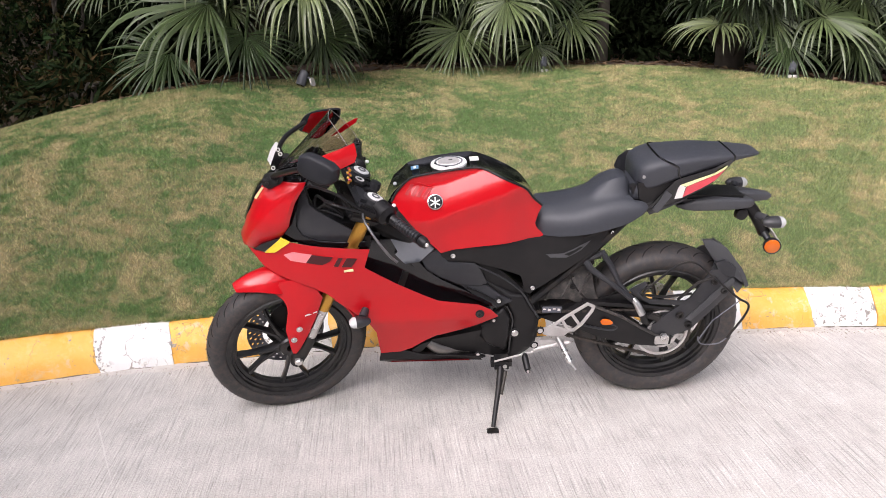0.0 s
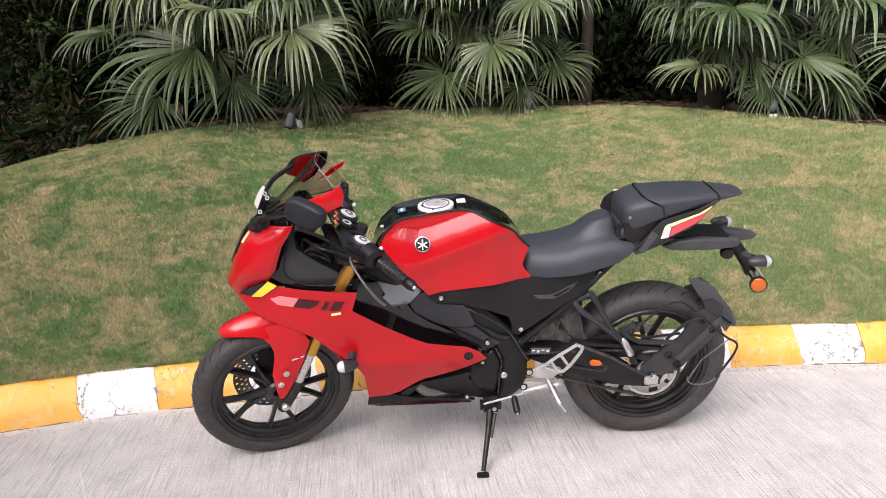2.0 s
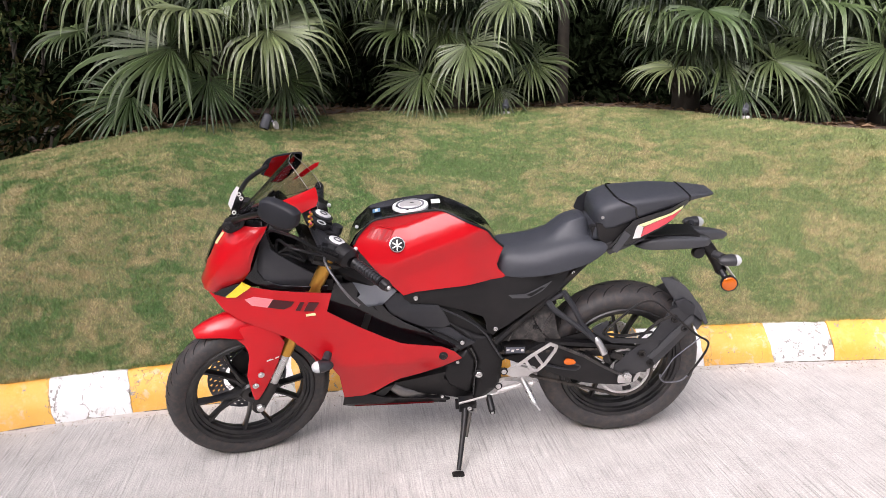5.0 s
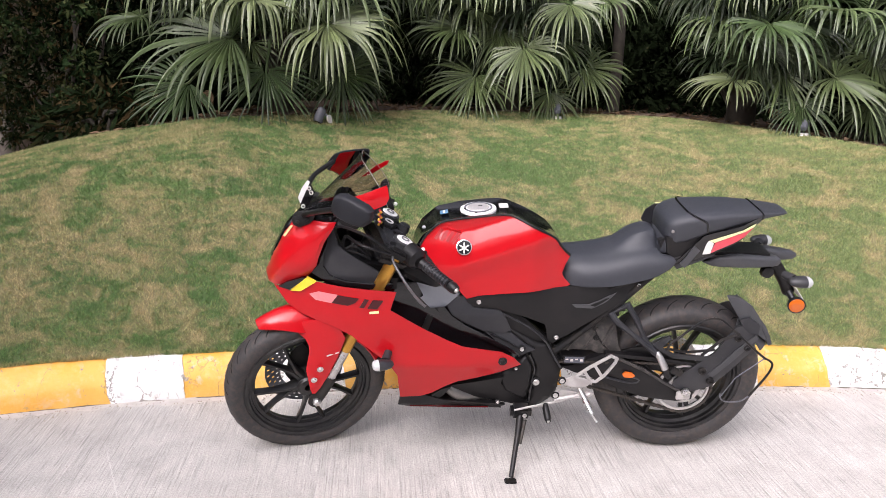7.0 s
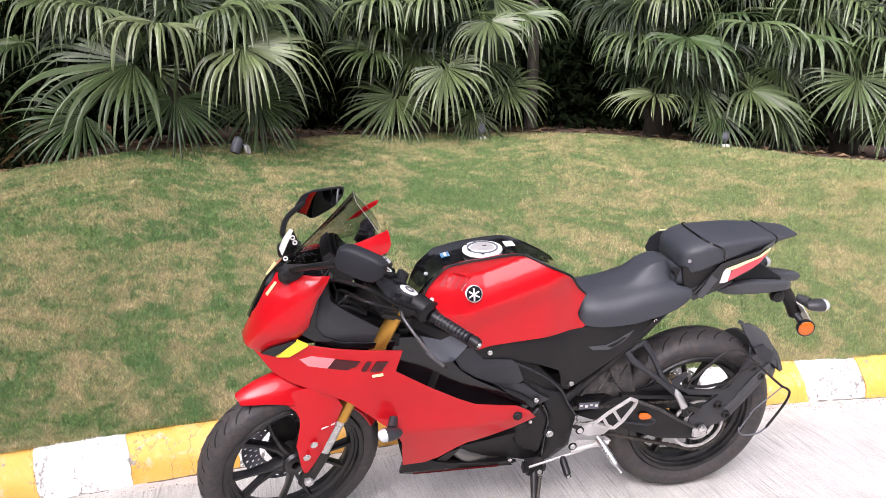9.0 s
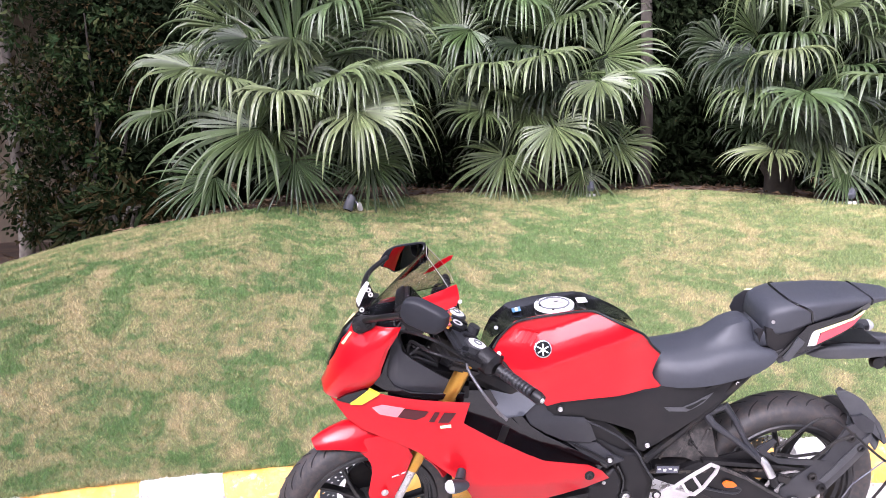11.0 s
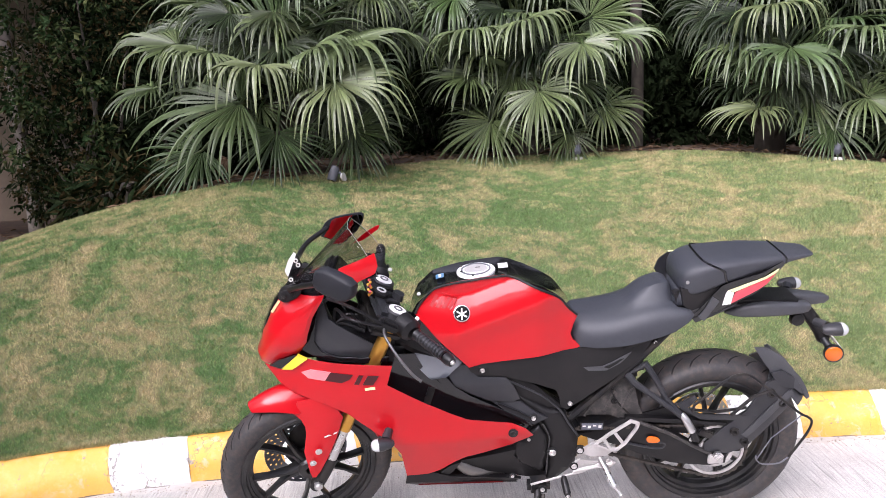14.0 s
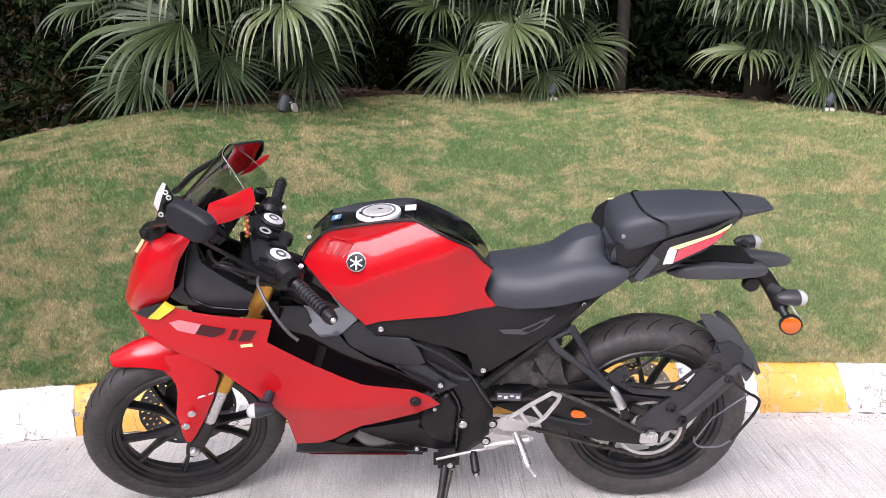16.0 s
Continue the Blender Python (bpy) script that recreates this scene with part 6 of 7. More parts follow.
# -- tank --
TANK = [(-0.958, 0.838), (-0.938, 0.872), (-0.894, 0.916), (-0.844, 0.929), (-0.789, 0.937), (-0.734, 0.944), (-0.684, 0.948), (-0.651, 0.943), (-0.586, 0.917), (-0.521, 0.884), (-0.491, 0.845), (-0.462, 0.817), (-0.474, 0.789), (-0.483, 0.758), (-0.474, 0.735), (-0.452, 0.714), (-0.460, 0.708), (-0.500, 0.703), (-0.586, 0.695), (-0.681, 0.687), (-0.757, 0.679), (-0.799, 0.667), (-0.833, 0.704), (-0.874, 0.75), (-0.922, 0.803)]


def across(x, w, edge, middle, low):
    """Half a ring over the tank, from side to side."""
    ring = []
    for q in range(-8, 9):
        u = abs(q) / 8
        drop = (middle - edge) * u**3
        ring.append((x, math.copysign(w * u, q), middle - drop + 0.003))
    return ring + [(x, w * 1.02, edge - 0.01), (x, w * 0.9, low), (x, -w * 0.9, low), (x, -w * 1.02, edge - 0.01)]


tank_rows = [(-0.985, 0.059, 0.778, 0.778), (-0.970, 0.067, 0.828, 0.820), (-0.950, 0.076, 0.866, 0.856), (-0.905, 0.082, 0.906, 0.902), (-0.895, 0.084, 0.911, 0.907), (-0.820, 0.086, 0.929, 0.919), (-0.740, 0.087, 0.939, 0.930), (-0.690, 0.086, 0.943, 0.935), (-0.660, 0.084, 0.939, 0.932), (-0.610, 0.081, 0.920, 0.913), (-0.560, 0.076, 0.896, 0.889), (-0.520, 0.070, 0.872, 0.864), (-0.495, 0.064, 0.843, 0.836), (-0.468, 0.055, 0.804, 0.801), (-0.455, 0.046, 0.778, 0.778)]
tank = part("fuel_tank", loft([across(x, w, e, m, 0.70) for x, w, e, m in tank_rows]), GLOSS_BLACK, bike, "fuel tank with red flanks and a glossy black top")
for s in (-1, 1):
    flank = part("tank_flank", sheet(TANK if s < 0 else [(x, min(z, 0.86 - 0.35 * max(0, x + 0.7))) for x, z in TANK], tank_y, s, 0.02, 0.009, lip=0.0004), RED, tank, "glossy red tank flank")
    polish(flank, tank_y, s, 0.007)
    for k in range(4):
        x = -0.913 + k * 0.0185
        part("vent", sheet([(x, 0.868 - 0.0015 * k), (x + 0.010, 0.8655 - 0.0015 * k), (x + 0.030, 0.898 - 0.004 * k), (x + 0.021, 0.901 - 0.004 * k)], tank_y, s, 0.003, 0.02, 0.0032, 0.0005), VENT_RED, flank)
    part("vent_lip", rod([(-0.872, s * (tank_y(-0.872, 0.905) + 0.001), 0.905), (-0.822, s * (tank_y(-0.822, 0.889) + 0.001), 0.889), (-0.850, s * (tank_y(-0.850, 0.856) + 0.001), 0.856)], 0.0022, 6), RED, flank)
    by = tank_y(-0.815, 0.847) + 0.0015
    badge = part("badge", lathe([(0.001, s * 0.004), (0.0225, s * 0.004), (0.0235, 0.0)], 36, pose(-0.815, s * by, 0.847, s * 29, 0, 0), False), GLOSS_BLACK, flank, "round black badge with a silver rim")
    part("badge_rim", lathe([(0.0225, 0.0), (0.0225, s * 0.005), (0.0255, s * 0.004), (0.0255, 0.0)], 36, pose(-0.815, s * by, 0.847, s * 29, 0, 0)), STEEL, badge)
    for k in range(3):
        bm = boxed((0.0045, 0.002, 0.036), pose(-0.815, s * (by + 0.0045), 0.847, s * 29, 0, 0) @ pose(0, 0, 0, 0, 60 * k, 0), 0.0008)
        part("badge_mark", bm, PALE, badge)
    if s < 0:
        part("tank_trim", rod(bend([(x, s * (tank_y(x, z) + 0.0015), z + 0.004) for x, z in TANK[0:12]], 6), 0.0036, 8), DARK_METAL, tank)
cap = part("fuel_cap", lathe([(0.001, -0.005), (0.036, -0.005), (0.041, -0.004), (0.054, -0.0035), (0.060, -0.002), (0.061, 0.004)], 48, pose(-0.764, 0, 0.9370, 90, -4, 0) @ pose(0, 0, 0, 180, 0, 0), False), WHITE_CAP, tank, "round pale metal fuel cap")
part("cap_ring", lathe([(0.042, -0.002), (0.042, 0.003), (0.047, 0.003), (0.047, -0.002)], 48, pose(-0.764, 0, 0.9405, 90, -4, 0)), GREY_METAL, cap)
part("cap_centre", lathe([(0.001, -0.0035), (0.034, -0.003), (0.037, 0.0)], 36, pose(-0.764, 0, 0.9425, 90, -4, 0) @ pose(0, 0, 0, 180, 0, 0), False), SILVER, cap, "grey cap centre")
part("cap_flap", boxed((0.046, 0.024, 0.004), pose(-0.760, 0, 0.9450, 0, -4, 0), 0.0015), SILVER, cap)
part("key_slot", boxed((0.014, 0.004, 0.002), pose(-0.758, 0, 0.9475, 0, -4, 0), 0.0006), DARK_METAL, cap)
for k in range(7):
    a = 2 * math.pi * k / 7
    bolt_at = pose(-0.764 + 0.051 * math.cos(a), 0.051 * math.sin(a), 0.9395 - 0.004 * math.cos(a))
    part("cap_screw", lathe([(0.001, 0.003), (0.004, 0.003), (0.004, 0.0)], 10, bolt_at @ pose(0, 0, 0, 90, 0, 0), False), DARK_METAL, cap)
for k, (x, y) in enumerate(((-0.678, 0.012), (-0.878, 0.006))):
    part("sticker", boxed((0.030, 0.040, 0.0012) if k == 0 else (0.026, 0.034, 0.0012), pose(x, y, 0.9452 if k == 0 else 0.9205, 0, -3 if k == 0 else -12, 0), 0.0004), PALE if k == 0 else BLUE, tank, "small pale sticker with worn print" if k == 0 else "small blue sticker")
part("sticker_print", boxed((0.008, 0.024, 0.0012), pose(-0.878, 0.006, 0.9218, 0, -12, 0), 0.0004), PALE, tank)
part("tank_bolt", lathe([(0.001, 0.004), (0.006, 0.004), (0.006, 0)], 12, pose(-0.945, -0.05, 0.885, 120, 0, 0), False), STEEL, tank)

# -- seats and tail --
def cushion(rows, sides=20, y=0.0, round_side=0.55, round_top=0.75):
    """A padded seat: stations of x, half width, underside and top."""
    rings = []
    for x, w, low, high in rows:
        ring = []
        for k in range(sides):
            a = 2 * math.pi * k / sides
            c, s = math.cos(a), math.sin(a)
            out = y + w * math.copysign(abs(c) ** round_side, c)
            half = (high - low) / 2
            z = (low + high) / 2 + half * math.copysign(abs(s) ** (round_top if s > 0 else 0.35), s)
            ring.append((x, out, z))
        rings.append(ring)
    return loft(rings)


def saddle(rows, count=29):
    """The rider seat in one skin: stations of x, half width, underside, crown, shoulder and the crown's half width."""
    rings = []
    for x, w, low, crown, shoulder, core in rows:
        ring = []
        for k in range(count):
            y = w * math.sin(math.pi / 2 * (2 * k / (count - 1) - 1))
            top = crown + (shoulder - crown) * ease((abs(y) - 0.6 * core) / (0.55 * core))
            ring.append((x, y, low + (top - low) * max(0.0, 1 - (abs(y) / w) ** 4.5) ** 0.5))
        rings.append(ring + [(x, 0.6 * w, low - 0.002), (x, -0.6 * w, low - 0.002)])
    return loft(rings)


seat = part("rider_seat", saddle([(-0.492, 0.050, 0.752, 0.785, 0.780, 0.05), (-0.482, 0.085, 0.722, 0.795, 0.788, 0.06), (-0.452, 0.112, 0.712, 0.799, 0.794, 0.07), (-0.400, 0.128, 0.712, 0.799, 0.795, 0.08), (-0.350, 0.134, 0.716, 0.805, 0.801, 0.08), (-0.315, 0.136, 0.720, 0.814, 0.808, 0.075), (-0.290, 0.136, 0.724, 0.829, 0.818, 0.07), (-0.265, 0.136, 0.730, 0.852, 0.824, 0.072), (-0.240, 0.135, 0.736, 0.870, 0.830, 0.072), (-0.215, 0.134, 0.742, 0.881, 0.834, 0.070), (-0.195, 0.133, 0.748, 0.887, 0.835, 0.068), (-0.178, 0.132, 0.754, 0.889, 0.835, 0.064), (-0.166, 0.131, 0.758, 0.884, 0.835, 0.058), (-0.160, 0.130, 0.761, 0.868, 0.835, 0.052), (-0.156, 0.129, 0.764, 0.820, 0.835, 0.080), (-0.145, 0.127, 0.770, 0.804, 0.834, 0.090), (-0.130, 0.123, 0.778, 0.802, 0.831, 0.090), (-0.115, 0.117, 0.788, 0.802, 0.825, 0.088), (-0.104, 0.108, 0.798, 0.804, 0.816, 0.08)]), SEAT, bike, "grey-black vinyl rider seat")
PILLION = [(-0.147, 0.050, 0.885, 0.915), (-0.143, 0.078, 0.870, 0.928), (-0.132, 0.093, 0.860, 0.942), (-0.108, 0.102, 0.854, 0.955), (-0.078, 0.106, 0.862, 0.964), (-0.04, 0.106, 0.880, 0.967), (0.0, 0.103, 0.896, 0.969), (0.04, 0.100, 0.908, 0.971), (0.086, 0.094, 0.922, 0.972), (0.14, 0.084, 0.936, 0.970), (0.19, 0.072, 0.945, 0.968), (0.225, 0.062, 0.950, 0.965), (0.255, 0.052, 0.953, 0.963), (0.270, 0.044, 0.955, 0.961), (0.274, 0.034, 0.956, 0.960)]
pillion = part("pillion_seat", cushion(PILLION, 40, 0.0, 0.40, 0.50), SEAT, bike, "raised grey-black pillion seat")


def seam(x0, back, thick):
    """A strap round the pillion seat, swept back towards its lower ends."""
    path = []
    for k in range(41):
        a = -0.6 + (math.pi + 1.2) * k / 40
        x = x0 + back * (1 - math.sin(max(0.0, min(math.pi, a)))) + 0.35 * back * max(0.0, -a, a - math.pi)
        for p, q in zip(PILLION, PILLION[1:]):
            if p[0] <= x <= q[0]:
                u = (x - p[0]) / (q[0] - p[0])
                w, low, high = (p[i] + (q[i] - p[i]) * u for i in (1, 2, 3))
        c, v = math.cos(a), math.sin(a)
        z = (low + high) / 2 + (high - low) / 2 * math.copysign(abs(v) ** (0.50 if v > 0 else 0.35), v)
        path.append((x, 1.004 * w * math.copysign(abs(c) ** 0.40, c), z + 0.0006))
    return rod(path, thick, 8)


part("strap_seam", seam(-0.078, 0.062, 0.0038), GLOSS_BLACK, pillion, "black strap across the seat")
part("strap_seam", seam(0.172, 0.004, 0.0032), GLOSS_BLACK, pillion)
part("seat_lock", lathe([(0.003, -0.004), (0.006, -0.003), (0.007, 0.0)], 14, pose(-0.126, -0.0925, 0.905, 0, 0, -38), False), STEEL, pillion)
TAIL = [(-0.112, 0.795), (-0.087, 0.819), (-0.064, 0.847), (-0.024, 0.894), (-0.002, 0.903), (0.072, 0.924), (0.186, 0.961), (0.177, 0.946), (0.128, 0.904), (0.079, 0.865), (0.014, 0.833), (-0.032, 0.810)]
tail_y = lambda x, z: 0.110 - 0.06 * clamp01((x - 0.10) / 0.14)
for s in (-1, 1):
    tail = part("tail_panel", sheet(TAIL, tail_y, s, 0.012, 0.03, lip=0.004), GLOSS_BLACK, bike, "black tail panel with a red and pale yellow stripe")
    part("stripe_white", sheet([(-0.021, 0.832), (-0.013, 0.870), (-0.007, 0.880), (0.011, 0.873), (0.004, 0.835)], tail_y, s, 0.003, 0.03, 0.003, 0.0005), PALE, tail)
    part("stripe_yellow", sheet([(-0.007, 0.880), (0.073, 0.909), (0.150, 0.936), (0.144, 0.926), (0.074, 0.901), (0.013, 0.875)], tail_y, s, 0.003, 0.03, 0.0032, 0.0005), LIME, tail)
    part("stripe_red", sheet([(0.005, 0.837), (0.015, 0.873), (0.074, 0.899), (0.142, 0.924), (0.109, 0.895), (0.069, 0.871)], tail_y, s, 0.003, 0.03, 0.003, 0.0005), PINK, tail)
    part("tail_blade", sheet([(-0.110, 0.789), (-0.030, 0.806), (0.030, 0.834), (0.016, 0.819), (-0.048, 0.790), (-0.095, 0.772)], 0.104, s, 0.012, 0.03, lip=0.003), GREY_PLASTIC, tail)
    part("tail_filler", sheet([(-0.20, 0.760), (-0.09, 0.81), (-0.05, 0.85), (-0.12, 0.885), (-0.16, 0.86), (-0.14, 0.80)], 0.078, s, 0.03, 0.03), MATT_BLACK, tail)
    if s > 0:
        wing = part("tail_wing", sheet([(-0.172, 0.870), (-0.160, 0.905), (-0.131, 0.926), (-0.028, 0.928), (-0.005, 0.905), (-0.035, 0.86), (-0.098, 0.80), (-0.125, 0.795)], 0.118, s, 0.006, 0.03), GREY_PLASTIC, tail)
        part("wing_line", rod([(-0.128, s * 0.117, 0.928), (-0.028, s * 0.117, 0.931)], 0.0025, 6), LIME, wing)
    if s < 0:
        rows = [(0.012, 0.010, 0.776, 0.784), (0.035, 0.022, 0.769, 0.795), (0.067, 0.028, 0.765, 0.806), (0.137, 0.030, 0.764, 0.811), (0.200, 0.028, 0.765, 0.806), (0.250, 0.024, 0.768, 0.802), (0.272, 0.018, 0.772, 0.799), (0.280, 0.010, 0.778, 0.793)]
    else:
        rows = [(0.10, 0.020, 0.768, 0.800), (0.172, 0.030, 0.762, 0.806), (0.256, 0.030, 0.758, 0.800), (0.320, 0.026, 0.755, 0.791), (0.365, 0.018, 0.756, 0.784), (0.382, 0.008, 0.764, 0.775)]
    part("tail_arm", cushion(rows, 24, s * 0.045, 0.45, 0.6), TAIL_GREY, bike, "grey rear mudguard arm")
core_bm = sheet([(-0.135, 0.830), (-0.145, 0.885), (-0.06, 0.880), (0.05, 0.920), (0.14, 0.942), (0.195, 0.955), (0.18, 0.945), (0.086, 0.885), (-0.005, 0.835), (-0.09, 0.795)], lambda x, z: 0.098 - 0.055 * clamp01((x - 0.08) / 0.14), -1, 0.02, 0.04)
part("tail_core", core_bm, MATT_BLACK, bike)
# the padded step below the pillion, and the struts beside it
part("seat_step", cushion([(-0.162, 0.050, 0.815, 0.842), (-0.154, 0.072, 0.812, 0.862), (-0.140, 0.084, 0.812, 0.880), (-0.120, 0.090, 0.814, 0.892), (-0.095, 0.092, 0.816, 0.890), (-0.06, 0.090, 0.826, 0.885)], 28, 0.0, 0.6, 0.6), SEAT, seat, "padded step below the pillion seat")
for s in (-1, 1):
    part("tail_strut", sheet([(-0.090, 0.794), (-0.073, 0.782), (-0.031, 0.846), (-0.051, 0.861)], 0.118, s, 0.014, 0.03, lip=0.004), TAIL_GREY, seat)
part("tail_under", boxed((0.24, 0.12, 0.03), pose(0.13, 0, 0.80, 0, 2, 0), 0.01), MATT_BLACK, bike)
holder = part("plate_holder", rod(bend([(0.235, -0.005, 0.785), (0.285, -0.005, 0.755), (0.335, -0.005, 0.690), (0.362, -0.005, 0.640)]), [0.022] * 18 + [0.016], 10), MATT_BLACK, bike, "black stalk for the number plate")
part("number_plate", boxed((0.004, 0.17, 0.09), pose(0.372, 0.03, 0.665, 0, -38, 0), 0.001), PALE, holder)
part("reflector_stay", rod([(0.352, -0.02, 0.655), (0.366, -0.055, 0.625)], 0.012, 10), GREY_PLASTIC, holder)
bm = lathe([(0.001, -0.012), (0.020, -0.011), (0.026, -0.006), (0.027, 0.004)], 28, pose(0.368, -0.062, 0.622, 0, 0, -12), False)
reflector = part("reflector", bm, ORANGE, holder, "round orange side reflector")
part("reflector_rim", lathe([(0.026, -0.006), (0.030, -0.005), (0.030, 0.006), (0.026, 0.006)], 28, pose(0.368, -0.062, 0.622, 0, 0, -12)), MATT_BLACK, reflector)
part("horn_knob", lathe([(0.001, -0.02), (0.02, -0.016), (0.024, 0.0), (0.018, 0.012)], 18, pose(0.245, -0.04, 0.742), False), MATT_BLACK, holder)


def indicator(x, y, z, s, turn, size=1.0, root=(-0.03, 0.055, 0.002)):
    """A stubby indicator: dark stalk and body with a clear lens."""
    bm = rod([(x + root[0], y - s * root[1], z + root[2]), (x + 0.4 * root[0], y - s * 0.02, z + 0.2 * root[2])], [0.013, 0.016], 12)
    body = part("indicator", bm, GREY_PLASTIC, bike, "grey turn indicator with a clear lens")
    shell = pose(x, y, z, 0, 0, turn) @ Matrix.Scale(size, 4)
    rings = []
    for i, (u, r) in enumerate(((-0.035, 0.008), (-0.025, 0.017), (0.0, 0.023), (0.018, 0.024))):
        rings.append([shell @ Vector((u, r * 1.1 * math.cos(k * math.pi / 8), r * 0.85 * math.sin(k * math.pi / 8))) for k in range(16)])
    part("body", loft(rings), GREY_PLASTIC, body)
    rings = []
    for u, r in ((0.0185, 0.0235), (0.030, 0.022), (0.039, 0.015), (0.042, 0.006)):
        rings.append([shell @ Vector((u, r * 1.1 * math.cos(k * math.pi / 8), r * 0.85 * math.sin(k * math.pi / 8))) for k in range(16)])
    part("lens", loft(rings), CLEAR, body)


indicator(0.300, -0.165, 0.762, -1, 0)
indicator(0.300, 0.160, 0.775, 1, 0)
for s in (-1, 1):
    indicator(-1.070, s * 0.250, 0.480, s, 180 - s * 12, 0.92, (0.014, 0.052, 0.017))

# -- swingarm, chain, stand, pegs --
SWING = [(-0.451, 0.387), (-0.411, 0.394), (-0.312, 0.437), (-0.261, 0.438), (-0.156, 0.393), (-0.080, 0.341), (-0.015, 0.304), (0.034, 0.296), (0.033, 0.263), (-0.021, 0.256), (-0.148, 0.271), (-0.254, 0.307), (-0.327, 0.342), (-0.400, 0.365)]
for s in (-1, 1):
    arm = part("swingarm", sheet(SWING, lambda x, z: 0.110 + 0.014 * clamp01((x + 0.3) / 0.2), s, 0.032, 0.03, lip=0.006), MATT_BLACK, bike, "black swingarm with dusty edges")
    part("axle_block", boxed((0.05, 0.012, 0.032), pose(-0.005, s * 0.130, 0.288), 0.003), SILVER, arm)
    part("axle_nut", lathe([(0.004, s * 0.016), (0.012, s * 0.015), (0.016, s * 0.012), (0.016, 0.0)], 6, pose(0.0, s * 0.128, 0.303), False), STEEL, arm)
    part("swingarm_rib", rod(bend([(x, s * 0.116, z) for x, z in [(-0.309, 0.359), (-0.236, 0.338), (-0.184, 0.330), (-0.171, 0.346), (-0.217, 0.363)]], 4), 0.0045, 8), GREY_PLASTIC, arm)
    part("swingarm_edge", rod([(x, s * (0.112 if x < -0.2 else 0.122), z) for x, z in [(-0.272, 0.436), (-0.158, 0.387), (-0.082, 0.338), (-0.018, 0.301)]], 0.006, 8), DUSTY_BLACK, arm, "dusty top edge")
sticker = part("warning_sticker", boxed((0.068, 0.002, 0.024), pose(-0.408, -0.1135, 0.421, 0, 2, 0), 0.0004), GREY_METAL, bike, "worn grey warning sticker on the swingarm")
for k in range(4):
    part("sticker_bar", boxed((0.010, 0.001, 0.005 + 0.004 * (k % 2)), pose(-0.434 + k * 0.017, -0.1148, 0.424 - 0.004 * (k % 2), 0, 2, 0), 0.0003), PALE, sticker)
part("sticker_tab", boxed((0.078, 0.006, 0.034), pose(-0.408, -0.1095, 0.420, 0, 2, 0), 0.002), MATT_BLACK, sticker)
part("amber_marker", sheet(rounded([(-0.235, 0.371), (-0.226, 0.383), (-0.199, 0.378), (-0.187, 0.366), (-0.198, 0.358), (-0.226, 0.359)]), 0.129, -1, 0.006, 0.01, lip=0.001), ORANGE, bike, "small amber reflector on the swingarm")
sprocket_bm = lathe([(0.087, -0.003), (0.087, 0.003), (0.096, 0.003), (0.096, -0.003)], 48, pose(0, -0.104, 0.305))
sprocket = part("rear_sprocket", sprocket_bm, SILVER, bike, "worn steel rear sprocket")
part("sprocket_hub", lathe([(0.046, -0.004), (0.046, 0.004), (0.060, 0.004), (0.060, -0.004)], 40, pose(0, -0.108, 0.305)), SILVER, sprocket, "bright aluminium hub ring")
for k in range(5):
    a = 2 * math.pi * k / 5
    part("sprocket_arm", boxed((0.05, 0.005, 0.018), pose(0.059 * math.cos(a), -0.104, 0.305 + 0.059 * math.sin(a), 0, -math.degrees(a), 0), 0.002), DARK_METAL, sprocket)
bm = bmesh.new()
big, small = (0.0, 0.305, 0.102), (-0.45, 0.375, 0.034)
chain_path = []
for k in range(25):
    a = radians(-97 + k * 8.0)
    chain_path.append((big[0] + big[2] * math.cos(a), big[1] + big[2] * math.sin(a)))
for k in range(9):
    a = radians(95 + k * 20)
    chain_path.append((small[0] + small[2] * math.cos(a), small[1] + small[2] * math.sin(a)))
chain_path.append(chain_path[0])
pitch, carry, flip = 0.0127, 0.0, 0
for (x0, z0), (x1, z1) in zip(chain_path, chain_path[1:]):
    length = math.hypot(x1 - x0, z1 - z0)
    d = carry
    while d < length:
        t = d / length
        flip += 1
        m = pose(x0 + (x1 - x0) * t, -0.104, z0 + (z1 - z0) * t, 0, -math.degrees(math.atan2(z1 - z0, x1 - x0)), 0)
        box(bm, (0.0145, 0.009 if flip % 2 else 0.014, 0.0075 if flip % 2 else 0.0095), m)
        d += pitch
    carry = d - length
part("chain", bm, CHAIN, bike, "oily drive chain", False)
# made-up dark plate that blocks the view through the wheel's upper gap
part("wheel_filler", sheet([(-0.284, 0.398), (-0.238, 0.449), (-0.162, 0.468), (-0.070, 0.449), (-0.010, 0.397), (-0.063, 0.364), (-0.20, 0.375)], 0.095, -1, 0.01, 0.03), MATT_BLACK, bike, "plain black plate added inside the swingarm to fill the gap")
part("chain_guard", sheet([(-0.30, 0.452), (-0.10, 0.432), (0.03, 0.412), (0.03, 0.404), (-0.10, 0.416), (-0.30, 0.440)], 0.118, -1, 0.03, 0.04), MATT_BLACK, bike)

